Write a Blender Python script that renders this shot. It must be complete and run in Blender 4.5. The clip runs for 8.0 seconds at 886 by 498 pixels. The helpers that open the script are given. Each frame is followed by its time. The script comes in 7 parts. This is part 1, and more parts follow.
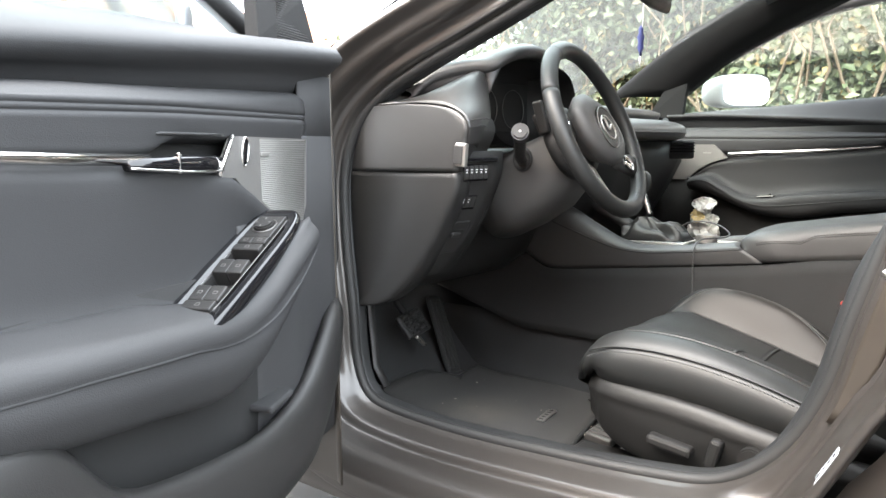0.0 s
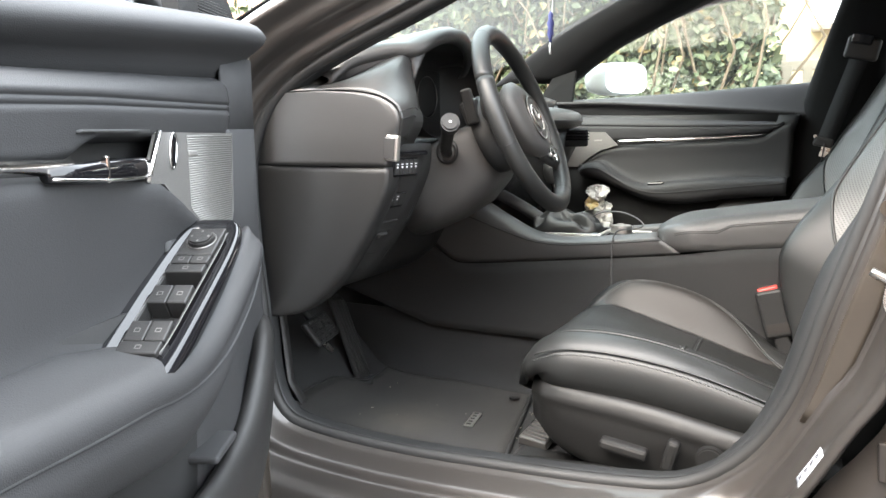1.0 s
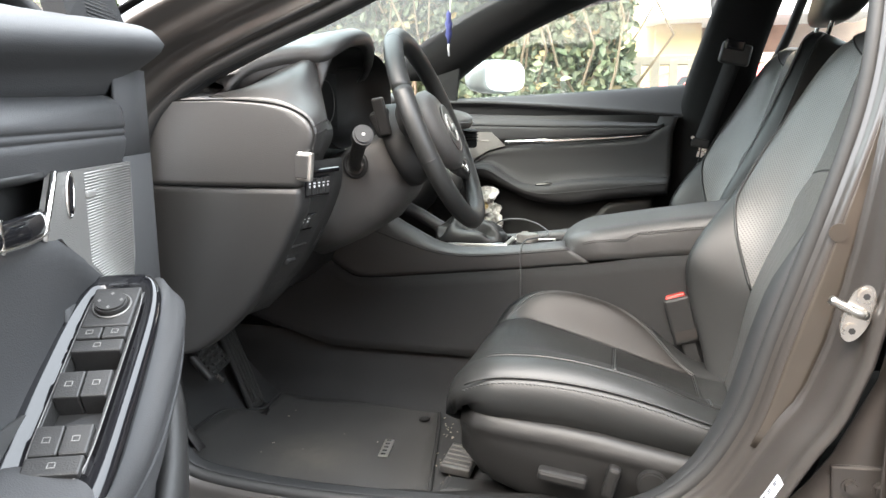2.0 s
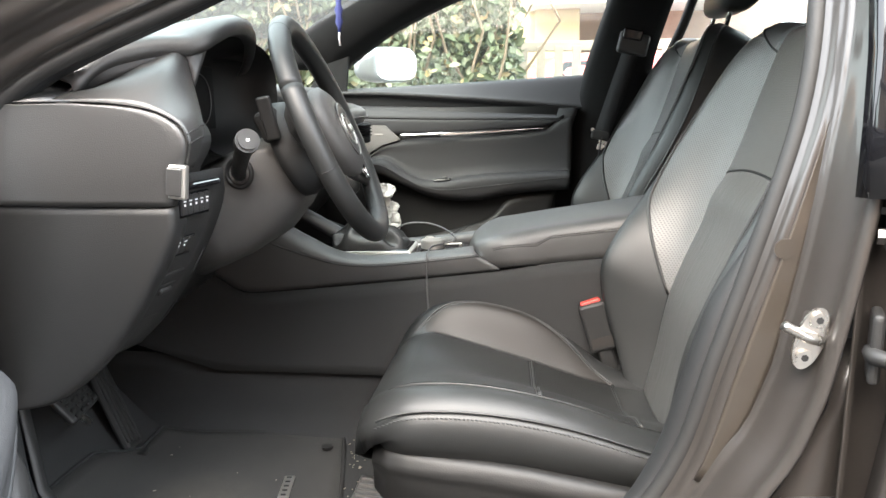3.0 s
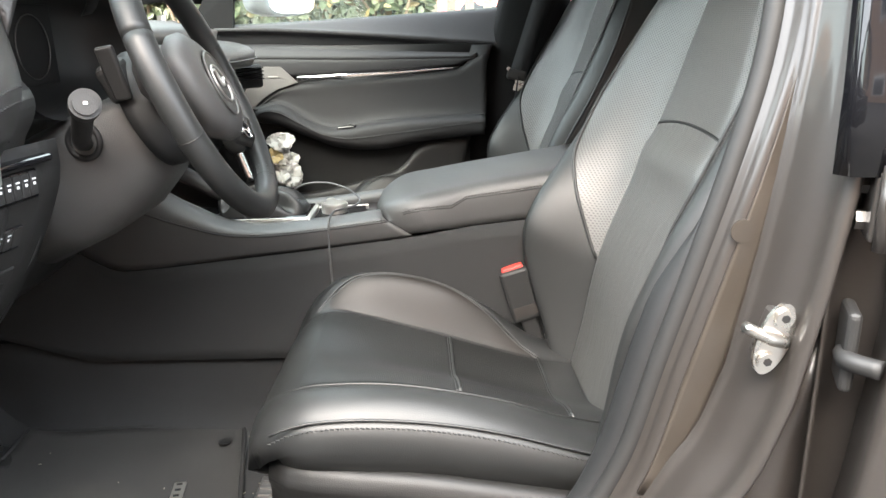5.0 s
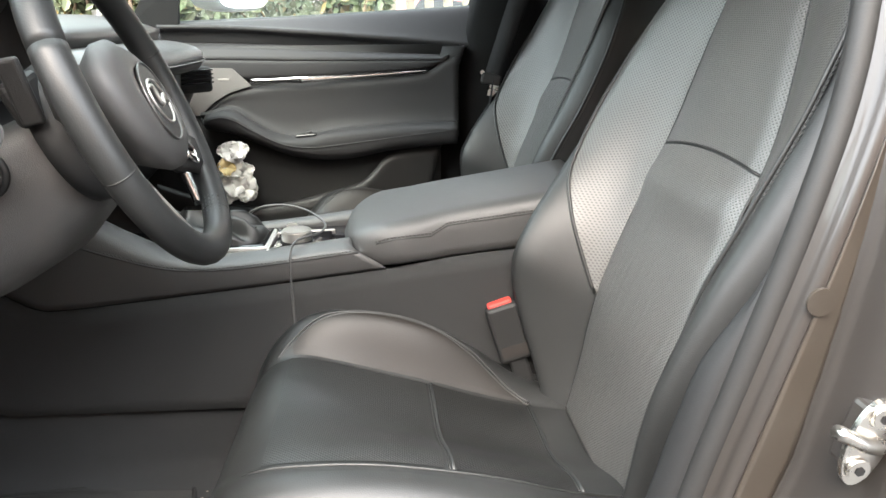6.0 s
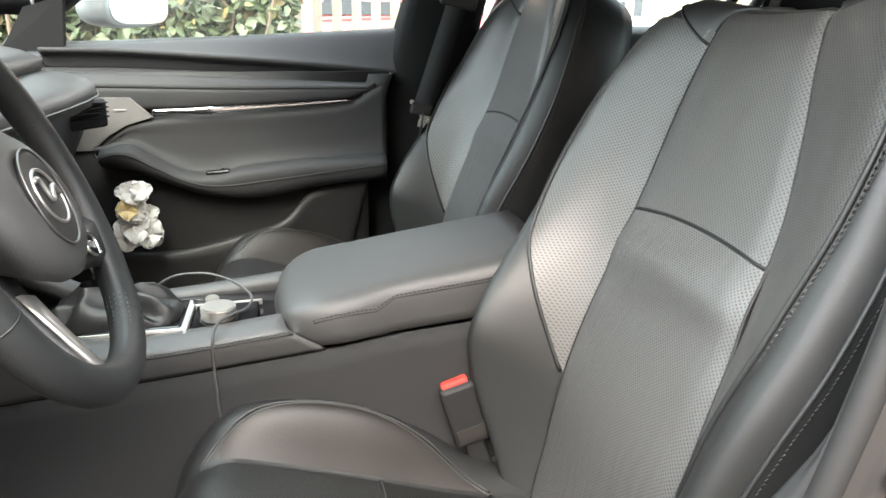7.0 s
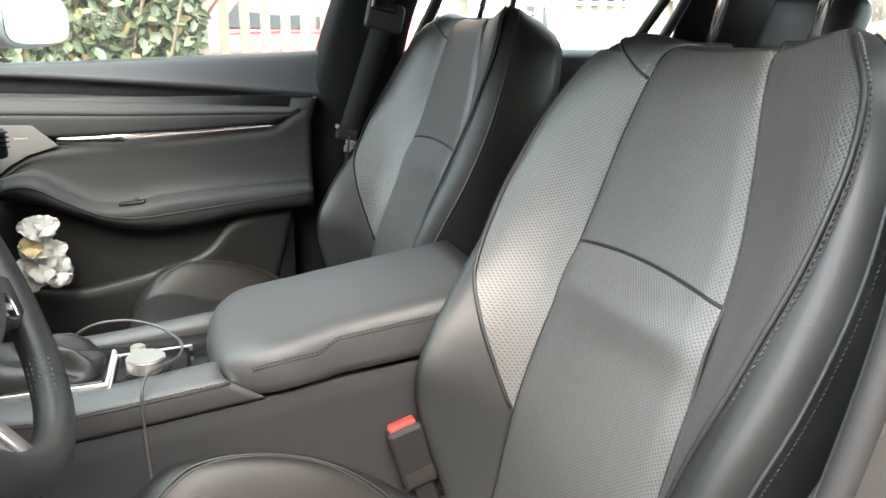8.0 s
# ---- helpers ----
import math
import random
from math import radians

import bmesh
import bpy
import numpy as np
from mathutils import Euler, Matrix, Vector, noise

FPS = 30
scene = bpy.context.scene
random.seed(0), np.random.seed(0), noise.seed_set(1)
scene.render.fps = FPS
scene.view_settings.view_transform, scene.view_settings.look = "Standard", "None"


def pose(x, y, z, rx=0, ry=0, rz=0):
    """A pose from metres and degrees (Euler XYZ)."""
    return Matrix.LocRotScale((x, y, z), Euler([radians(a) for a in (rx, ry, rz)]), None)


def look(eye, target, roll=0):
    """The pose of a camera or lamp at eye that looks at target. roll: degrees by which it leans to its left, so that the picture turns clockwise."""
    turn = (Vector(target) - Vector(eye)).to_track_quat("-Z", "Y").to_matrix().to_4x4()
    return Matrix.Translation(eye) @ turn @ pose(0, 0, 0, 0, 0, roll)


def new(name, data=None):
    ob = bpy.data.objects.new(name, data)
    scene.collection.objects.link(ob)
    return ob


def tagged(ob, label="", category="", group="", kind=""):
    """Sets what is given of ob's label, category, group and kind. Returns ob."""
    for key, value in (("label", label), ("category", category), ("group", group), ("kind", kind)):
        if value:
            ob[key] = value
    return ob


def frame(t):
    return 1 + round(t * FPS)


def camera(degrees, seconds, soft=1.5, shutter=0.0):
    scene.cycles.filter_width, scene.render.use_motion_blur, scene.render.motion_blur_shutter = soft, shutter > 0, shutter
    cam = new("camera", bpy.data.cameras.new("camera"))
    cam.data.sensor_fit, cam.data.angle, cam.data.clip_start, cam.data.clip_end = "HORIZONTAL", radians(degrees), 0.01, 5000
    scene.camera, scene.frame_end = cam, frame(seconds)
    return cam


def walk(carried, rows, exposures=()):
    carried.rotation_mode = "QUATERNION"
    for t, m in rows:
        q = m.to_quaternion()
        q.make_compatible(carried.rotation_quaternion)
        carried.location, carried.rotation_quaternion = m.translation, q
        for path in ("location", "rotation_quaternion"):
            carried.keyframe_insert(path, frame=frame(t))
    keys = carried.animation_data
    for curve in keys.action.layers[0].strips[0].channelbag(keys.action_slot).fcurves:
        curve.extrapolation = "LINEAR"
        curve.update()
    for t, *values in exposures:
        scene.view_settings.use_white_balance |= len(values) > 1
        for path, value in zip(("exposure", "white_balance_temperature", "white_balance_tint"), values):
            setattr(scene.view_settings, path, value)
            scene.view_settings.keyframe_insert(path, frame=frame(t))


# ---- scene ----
cam = camera(62.1, 8.0)
PATH = [
    (0, (0.696, -1.821, 0.872), (-0.55, -0.279, 0.604), -0.6),
    (0.5, (0.593, -1.811, 0.865), (-0.488, -0.152, 0.581), -0.6),
    (1, (0.503, -1.805, 0.891), (-0.395, -0.047, 0.572), -0.6),
    (1.5, (0.426, -1.778, 0.905), (-0.283, 0.061, 0.563), -0.6),
    (2, (0.355, -1.744, 0.937), (-0.169, 0.152, 0.577), -0.5),
    (2.2, (0.333, -1.723, 0.943), (-0.115, 0.192, 0.578), -0.7),
    (3.5, (0.295, -1.51, 0.978), (0.165, 0.433, 0.524), -0.5),
    (4, (0.295, -1.43, 0.989), (0.246, 0.502, 0.476), -0.5),
    (4.5, (0.29, -1.438, 0.98), (0.282, 0.484, 0.427), -0.6),
    (4.7, (0.303, -1.449, 0.982), (0.291, 0.468, 0.412), -1.0),
    (6, (0.266, -1.267, 1.001), (0.386, 0.634, 0.393), -0.4),
    (6.5, (0.232, -1.177, 1.04), (0.476, 0.71, 0.423), 0.3),
    (7, (0.221, -1.101, 1.069), (0.595, 0.763, 0.447), 0.7),
    (7.5, (0.206, -1.059, 1.081), (0.71, 0.774, 0.459), 1.0),
    (8, (0.188, -1.051, 1.093), (0.795, 0.761, 0.502), 1.2),
]
walk(cam, [(t, look(eye, target, roll)) for t, eye, target, roll in PATH],
     exposures=[(0.0, 3.58), (2.2, 3.52), (4.5, 3.75), (6.0, 3.65), (8.0, 3.65)])

# ---- light ----
world = bpy.data.worlds.new("sky")
scene.world = world
world.use_nodes = True
wn = world.node_tree
sky = wn.nodes.new("ShaderNodeTexSky")
sky.sky_type = "NISHITA"
sky.sun_disc = False
sky.sun_elevation, sky.sun_rotation = radians(50), radians(195)
sky.air_density, sky.dust_density = 1.0, 10.0
cloud = wn.nodes.new("ShaderNodeMix")
cloud.data_type = "RGBA"
cloud.inputs["Factor"].default_value = 0.75
cloud.inputs["B"].default_value = (5.9, 6.35, 6.7, 1)
wn.links.new(sky.outputs[0], cloud.inputs["A"])
wn.links.new(cloud.outputs["Result"], wn.nodes["Background"].inputs[0])
wn.nodes["Background"].inputs[1].default_value = 0.188
sun = new("sun", bpy.data.lights.new("sun", "SUN"))
sun.data.energy, sun.data.angle, sun.data.color = 0.6, radians(60), (1.0, 0.98, 0.95)
sun.matrix_world = look((-0.7, -2.9, 3.9), (0, 0, 0.6))

# ---- materials ----


def material(name, color, rough=0.5, metal=0.0, grain=0.0, scale=200.0, bump=0.15, wear=0.15, wear_scale=6.0, coat=0.0, spec=0.5, cells=False):
    """A surface with colour change at two scales and a fine relief."""
    m = bpy.data.materials.new(name)
    m.use_nodes = True
    t = m.node_tree
    b = t.nodes["Principled BSDF"]
    b.inputs["Metallic"].default_value = metal
    b.inputs["Coat Weight"].default_value = coat
    b.inputs["Coat Roughness"].default_value = 0.08
    b.inputs["Specular IOR Level"].default_value = spec
    co = t.nodes.new("ShaderNodeTexCoord")
    big = t.nodes.new("ShaderNodeTexNoise")
    big.inputs["Scale"].default_value = wear_scale
    big.inputs["Detail"].default_value = 6
    t.links.new(co.outputs["Object"], big.inputs["Vector"])
    ramp = t.nodes.new("ShaderNodeMix")
    ramp.data_type = "RGBA"
    ramp.inputs["A"].default_value = (*[c * (1 - wear) for c in color], 1)
    ramp.inputs["B"].default_value = (*[min(1, c * (1 + wear)) for c in color], 1)
    t.links.new(big.outputs["Fac"], ramp.inputs["Factor"])
    t.links.new(ramp.outputs["Result"], b.inputs["Base Color"])
    rr = t.nodes.new("ShaderNodeMapRange")
    rr.inputs["To Min"].default_value = max(0.02, rough - 0.08)
    rr.inputs["To Max"].default_value = min(1, rough + 0.08)
    t.links.new(big.outputs["Fac"], rr.inputs["Value"])
    t.links.new(rr.outputs["Result"], b.inputs["Roughness"])
    if bump:
        fine = t.nodes.new("ShaderNodeTexVoronoi" if cells else "ShaderNodeTexNoise")
        fine.inputs["Scale"].default_value = scale
        t.links.new(co.outputs["Object"], fine.inputs["Vector"])
        bp = t.nodes.new("ShaderNodeBump")
        bp.inputs["Strength"].default_value = bump
        bp.inputs["Distance"].default_value = 0.0006
        t.links.new(fine.outputs["Distance" if cells else "Fac"], bp.inputs["Height"])
        t.links.new(bp.outputs[0], b.inputs["Normal"])
    return m


LEATHER = material("black_leather", (0.013, 0.0136, 0.0134), 0.47, scale=650, bump=0.14, cells=True, wear=0.25, wear_scale=11, spec=0.5)
# backrest copy of the seat leather, base colour raised for windscreen light
LEATHER_PERF_LIT = material("lit_perforated_leather", (0.061, 0.0596, 0.0566), 0.42, scale=420, bump=0.05, cells=True, wear=0.2, spec=0.9)


def perforate(m, u, v, pitch):
    """Rows of small holes across the plane spanned by the directions u and v."""
    t = m.node_tree
    b = t.nodes["Principled BSDF"]
    co = t.nodes.new("ShaderNodeTexCoord")
    comb = t.nodes.new("ShaderNodeCombineXYZ")
    for k, way in enumerate((u, v)):
        dot = t.nodes.new("ShaderNodeVectorMath")
        dot.operation = "DOT_PRODUCT"
        dot.inputs[1].default_value = way
        t.links.new(co.outputs["Object"], dot.inputs[0])
        t.links.new(dot.outputs["Value"], comb.inputs[k])
    vo = t.nodes.new("ShaderNodeTexVoronoi")
    vo.voronoi_dimensions = "2D"
    vo.inputs["Scale"].default_value = 1 / pitch
    vo.inputs["Randomness"].default_value = 0.0
    t.links.new(comb.outputs[0], vo.inputs["Vector"])
    hole = t.nodes.new("ShaderNodeMapRange")
    hole.inputs["From Min"].default_value, hole.inputs["From Max"].default_value = 0.20, 0.34
    t.links.new(vo.outputs["Distance"], hole.inputs["Value"])
    old = b.inputs["Base Color"].links[0].from_socket
    mul = t.nodes.new("ShaderNodeMix")
    mul.data_type = "RGBA"
    mul.inputs["A"].default_value = (0.004, 0.004, 0.004, 1)
    t.links.new(hole.outputs["Result"], mul.inputs["Factor"])
    t.links.new(old, mul.inputs["B"])
    t.links.new(mul.outputs["Result"], b.inputs["Base Color"])
    bp = t.nodes.new("ShaderNodeBump")
    bp.inputs["Strength"].default_value = 0.55
    bp.inputs["Distance"].default_value = 0.0008
    t.links.new(hole.outputs["Result"], bp.inputs["Height"])
    t.links.new(b.inputs["Normal"].links[0].from_socket, bp.inputs["Normal"])
    t.links.new(bp.outputs[0], b.inputs["Normal"])
    return m


Q = math.sqrt(0.5)
perforate(LEATHER_PERF_LIT, (Q * 0.427, Q, Q * 0.904), (-Q * 0.427, Q, -Q * 0.904), 0.0036)


def creased(m, stretch, strength):
    """Fine folds over a surface, drawn out along one direction."""
    t = m.node_tree
    b = t.nodes["Principled BSDF"]
    co, mp, nz, bp = [t.nodes.new("ShaderNode" + k) for k in ("TexCoord", "Mapping", "TexNoise", "Bump")]
    mp.inputs["Scale"].default_value = stretch
    mp.inputs["Rotation"].default_value = (0, 0.44, 0.1)
    nz.inputs["Scale"].default_value, nz.inputs["Detail"].default_value = 1.0, 4
    nz.inputs["Distortion"].default_value = 0.6
    bp.inputs["Strength"].default_value, bp.inputs["Distance"].default_value = strength, 0.004
    t.links.new(co.outputs["Object"], mp.inputs["Vector"])
    t.links.new(mp.outputs[0], nz.inputs["Vector"])
    t.links.new(nz.outputs["Fac"], bp.inputs["Height"])
    t.links.new(b.inputs["Normal"].links[0].from_socket, bp.inputs["Normal"])
    t.links.new(bp.outputs[0], b.inputs["Normal"])
    return m


# creased lower panel, its colour likewise lightened to look lit from the front
LEATHER_WORN_LIT = material("lit_worn_perforated_leather", (0.068, 0.0668, 0.064), 0.41, scale=420, bump=0.06, cells=True, wear=0.25, spec=0.95)
perforate(LEATHER_WORN_LIT, (Q * 0.427, Q, Q * 0.904), (-Q * 0.427, Q, -Q * 0.904), 0.0036)
creased(LEATHER_WORN_LIT, (14, 75, 14), 0.35)
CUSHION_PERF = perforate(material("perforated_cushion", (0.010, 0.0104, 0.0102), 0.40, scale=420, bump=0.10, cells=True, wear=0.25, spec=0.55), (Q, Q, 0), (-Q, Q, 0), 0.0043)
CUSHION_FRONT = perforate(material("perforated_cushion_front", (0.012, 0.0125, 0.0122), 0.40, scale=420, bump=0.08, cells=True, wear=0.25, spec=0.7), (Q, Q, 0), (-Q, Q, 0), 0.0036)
BOLSTER_SKIN = material("brown_tinged_leather", (0.010, 0.0082, 0.0069), 0.50, scale=420, bump=0.14, cells=True, wear=0.4, wear_scale=14, spec=0.36)
DASH = material("dash_skin", (0.020, 0.0192, 0.0188), 0.45, spec=0.8, scale=800, bump=0.3, cells=True)
MATT = material("matt_pillar_cloth", (0.010, 0.010, 0.0102), 0.85, spec=0.12, scale=900, bump=0.3, cells=True)
TRIM = material("door_skin", (0.033, 0.0333, 0.0345), 0.60, spec=0.22, scale=800, bump=0.3, cells=True)
SEAT_PLASTIC = material("seat_plastic", (0.012, 0.0118, 0.0115), 0.46, spec=0.33, scale=900, bump=0.3, cells=True)
ARM_SKIN = material("armrest_skin", (0.036, 0.0355, 0.035), 0.54, spec=0.7, scale=700, bump=0.3, cells=True)
PLASTIC = material("hard_plastic", (0.017, 0.0166, 0.0163), 0.48, spec=0.42, scale=900, bump=0.35, cells=True)
COLUMN = material("grey_column_plastic", (0.055, 0.0535, 0.052), 0.5, spec=0.5, scale=900, bump=0.35, cells=True)
BLACK = material("matt_black", (0.008, 0.008, 0.008), 0.6)
GLOSS = material("piano_black", (0.006, 0.006, 0.007), 0.06, bump=0, wear=0.05)
CARPET = material("carpet", (0.017, 0.0175, 0.018), 0.95, scale=1200, bump=1.0, wear=0.35, wear_scale=14)
MAT = material("mat_pile", (0.027, 0.0262, 0.0248), 0.95, scale=1100, bump=1.0, wear=0.5, wear_scale=9)
def dusty(m, centre, radius, color):
    """A patch of dust, broken up by noise, round a place on the surface."""
    t = m.node_tree
    b = t.nodes["Principled BSDF"]
    co, dist, mr, nz, mul, mix = [t.nodes.new("ShaderNode" + k) for k in ("TexCoord", "VectorMath", "MapRange", "TexNoise", "Math", "Mix")]
    dist.operation, mul.operation, mix.data_type = "DISTANCE", "MULTIPLY", "RGBA"
    dist.inputs[1].default_value = centre
    mr.inputs["From Min"].default_value, mr.inputs["From Max"].default_value = radius, 0.0
    nz.inputs["Scale"].default_value, nz.inputs["Detail"].default_value = 28, 8
    t.links.new(co.outputs["Object"], dist.inputs[0])
    t.links.new(co.outputs["Object"], nz.inputs["Vector"])
    t.links.new(dist.outputs["Value"], mr.inputs["Value"])
    t.links.new(mr.outputs["Result"], mul.inputs[0])
    t.links.new(nz.outputs["Fac"], mul.inputs[1])
    t.links.new(mul.outputs[0], mix.inputs["Factor"])
    t.links.new(b.inputs["Base Color"].links[0].from_socket, mix.inputs["A"])
    mix.inputs["B"].default_value = (*color, 1)
    t.links.new(mix.outputs["Result"], b.inputs["Base Color"])


dusty(MAT, (-0.27, -0.50, 0.268), 0.13, (0.085, 0.076, 0.062))
PAINT = material("grey_brown_paint", (0.036, 0.032, 0.029), 0.38, metal=0.3, scale=2500, bump=0.03, wear=0.06, coat=0.5)
PAINT_FLAT = material("inner_paint", (0.050, 0.042, 0.034), 0.30, metal=0.3, scale=2500, bump=0.05, wear=0.35, wear_scale=14, coat=0.4)
SEAL_FLAP = material("seal_flap", (0.011, 0.0115, 0.012), 0.55, scale=700, bump=0.15)
RUBBER = material("rubber_seal", (0.013, 0.0128, 0.0125), 0.6, scale=600, bump=0.2)
CHROME = material("bright_chrome", (0.75, 0.74, 0.72), 0.14, metal=1.0, bump=0, wear=0.04)
SATIN = material("satin_silver", (0.55, 0.53, 0.5), 0.34, metal=0.9, scale=900, bump=0.1)
ZINC = material("zinc_steel", (0.6, 0.58, 0.54), 0.28, metal=1.0, scale=300, bump=0.1, wear=0.2, wear_scale=60)
MESH_LINE = material("mesh_line", (0.24, 0.235, 0.225), 0.4, metal=0.5, scale=900, bump=0.1)
GRILLE = material("speaker_mesh", (0.16, 0.156, 0.150), 0.45, metal=0.5, scale=900, bump=0.8, cells=True)
RED = material("red_plastic", (0.36, 0.035, 0.026), 0.4, bump=0)
WHITE = material("white_print", (0.7, 0.7, 0.7), 0.6, bump=0, wear=0.05)
WEBBING = material("belt_webbing", (0.011, 0.011, 0.012), 0.7, spec=0.3, scale=900, bump=0.8)
DARK_SATIN = material("dark_satin_metal", (0.16, 0.155, 0.15), 0.36, metal=0.8, scale=900, bump=0.08)
# carpet colour darkened to stand in for shade on console side and pockets
SHADE_CARPET = material("shaded_carpet", (0.0105, 0.0106, 0.0107), 0.9, scale=1100, bump=0.7, wear=0.3, wear_scale=18)
STITCH = material("dark_thread", (0.016, 0.016, 0.016), 0.7, bump=0)
THREAD_DARK = material("charcoal_thread", (0.045, 0.045, 0.045), 0.65, bump=0)
THREAD = material("grey_thread", (0.10, 0.10, 0.10), 0.7, bump=0)

# ---- shape helpers ----


def spl(pts, n):
    """A smooth line of n points through pts."""
    p = np.array(pts, float)
    k = len(p)
    if k == 2:
        return [p[0] + (p[1] - p[0]) * i / (n - 1) for i in range(n)]
    ext = np.vstack([2 * p[0] - p[1], p, 2 * p[-1] - p[-2]])
    seg = np.linalg.norm(np.diff(p, axis=0), axis=1)
    cum = np.concatenate([[0], np.cumsum(seg)])
    out = []
    for i in range(n):
        q = cum[-1] * i / (n - 1)
        j = min(k - 2, int(np.searchsorted(cum, q, side="right")) - 1)
        u = (q - cum[j]) / max(seg[j], 1e-9)
        a, b, c, d = ext[j], ext[j + 1], ext[j + 2], ext[j + 3]
        out.append(0.5 * ((2 * b) + (c - a) * u + (2 * a - 5 * b + 4 * c - d) * u ** 2 + (3 * b - a - 3 * c + d) * u ** 3))
    return out


def lerp_at(x, xs, ys):
    return float(np.interp(x, xs, ys))


def smooth_at(x, xs, ys):
    """A smooth curve through the points (xs, ys)."""
    x = min(max(x, xs[0]), xs[-1])
    j = min(len(xs) - 2, int(np.searchsorted(xs, x, side="right")) - 1)
    u = (x - xs[j]) / (xs[j + 1] - xs[j])

    def slope(i):
        if i == 0:
            return (ys[1] - ys[0]) / (xs[1] - xs[0])
        if i == len(xs) - 1:
            return (ys[-1] - ys[-2]) / (xs[-1] - xs[-2])
        return (ys[i + 1] - ys[i - 1]) / (xs[i + 1] - xs[i - 1])
    h = xs[j + 1] - xs[j]
    return (ys[j] * (2 * u ** 3 - 3 * u ** 2 + 1) + ys[j + 1] * (3 * u ** 2 - 2 * u ** 3)
            + h * (slope(j) * (u ** 3 - 2 * u ** 2 + u) + slope(j + 1) * (u ** 3 - u ** 2)))


def mesh_ob(name, verts, faces, mat, parent=None, label="", smooth=True):
    me = bpy.data.meshes.new(name)
    me.from_pydata([tuple(float(c) for c in v) for v in verts], [], faces)
    bm = bmesh.new()
    bm.from_mesh(me)
    bmesh.ops.recalc_face_normals(bm, faces=bm.faces)
    bm.to_mesh(me)
    bm.free()
    if smooth:
        me.shade_smooth()
    me.materials.append(mat)
    ob = new(name, me)
    if parent:
        ob.parent = parent
    return tagged(ob, label)


def part(name, bm, mat, parent=None, label="", smooth=False):
    me = bpy.data.meshes.new(name)
    bmesh.ops.recalc_face_normals(bm, faces=bm.faces)
    bm.to_mesh(me)
    bm.free()
    if smooth:
        me.shade_smooth()
    me.materials.append(mat)
    ob = new(name, me)
    if parent:
        ob.parent = parent
    return tagged(ob, label)


def thing(name, label, category, group="", kind=""):
    return tagged(new(name), label, category, group, kind)


def loft(name, rows, mat, parent=None, label="", ring=False, around=False, caps=False, thick=0.0, smooth=True):
    """A skin over rows of points. ring: each row is closed; around: the last row joins the first; caps: ends closed."""
    n, m = len(rows), len(rows[0])
    verts = [p for r in rows for p in r]
    faces = []
    for i in range(n if around else n - 1):
        for j in range(m if ring else m - 1):
            a, b = i * m + j, i * m + (j + 1) % m
            c, d = ((i + 1) % n) * m + (j + 1) % m, ((i + 1) % n) * m + j
            faces.append((a, b, c, d))
    if caps:
        faces += [tuple(range(m)), tuple((n - 1) * m + j for j in range(m))]
    ob = mesh_ob(name, verts, faces, mat, parent, label, smooth)
    if thick:
        s = ob.modifiers.new("thickness", "SOLIDIFY")
        s.thickness, s.offset = thick, 0.0
    return ob


def tube(name, pts, r, mat, parent=None, label="", n=0, sides=8, closed=False, flat=1.0, up=None):
    """A round or flattened bar along pts."""
    p = [Vector(q) for q in (spl(pts, n) if n else pts)]
    rows = []
    side = None
    for i, q in enumerate(p):
        if closed:
            d = p[(i + 1) % len(p)] - p[i - 1]
        else:
            d = p[min(i + 1, len(p) - 1)] - p[max(i - 1, 0)]
        d.normalize()
        ref = Vector(up) if up else (side.cross(d).cross(d) * -1 if side else (Vector((0, 0, 1)) if abs(d.z) < 0.9 else Vector((1, 0, 0))))
        a = d.cross(ref).normalized() if not side or up else (side - d * side.dot(d)).normalized()
        side = a
        b = d.cross(a)
        rad = r(i / (len(p) - 1)) if callable(r) else r
        rows.append([q + a * math.cos(k * math.tau / sides) * rad + b * math.sin(k * math.tau / sides) * rad * flat for k in range(sides)])
    return loft(name, rows, mat, parent, label, ring=True, around=closed, caps=not closed)


def rbox(size, r=0.004, seg=2, m=None):
    """A box of that size with rounded edges, as a bmesh."""
    bm = bmesh.new()
    bmesh.ops.create_cube(bm, size=1.0)
    bmesh.ops.scale(bm, vec=size, verts=bm.verts)
    if r:
        bmesh.ops.bevel(bm, geom=list(bm.edges), offset=min(r, min(size) * 0.45), segments=seg, affect="EDGES", profile=0.5)
    if m is not None:
        bmesh.ops.transform(bm, matrix=m, verts=bm.verts)
    return bm


def stitches(pts, step, size, mat, parent, up=(0, 0, 1)):
    """A row of single stitches along pts, as one part."""
    p = [Vector(q) for q in pts]
    verts, faces = [], []
    run = 0.0
    for a, b in zip(p, p[1:]):
        d = b - a
        ln = d.length
        if ln < 1e-6:
            continue
        d /= ln
        n = (Vector(up) - d * d.dot(Vector(up))).normalized()
        s = d.cross(n)
        while run < ln:
            c = a + d * run + s * size * 0.25
            k = len(verts)
            e = d * step * 0.36 + s * size * 0.25
            for u, v, w in ((-1, -1, 0), (1, -1, 0), (1, 1, 0), (-1, 1, 0), (-0.6, -0.5, 1), (0.6, -0.5, 1), (0.6, 0.5, 1), (-0.6, 0.5, 1)):
                verts.append(c + e * u + s * size * v * 0.5 + n * size * 0.6 * w)
            faces += [(k, k + 1, k + 5, k + 4), (k + 1, k + 2, k + 6, k + 5), (k + 2, k + 3, k + 7, k + 6), (k + 3, k, k + 4, k + 7), (k + 4, k + 5, k + 6, k + 7), (k, k + 3, k + 2, k + 1)]
            run += step
        run -= ln
    return mesh_ob("stitching", verts, faces, mat, parent, smooth=False)


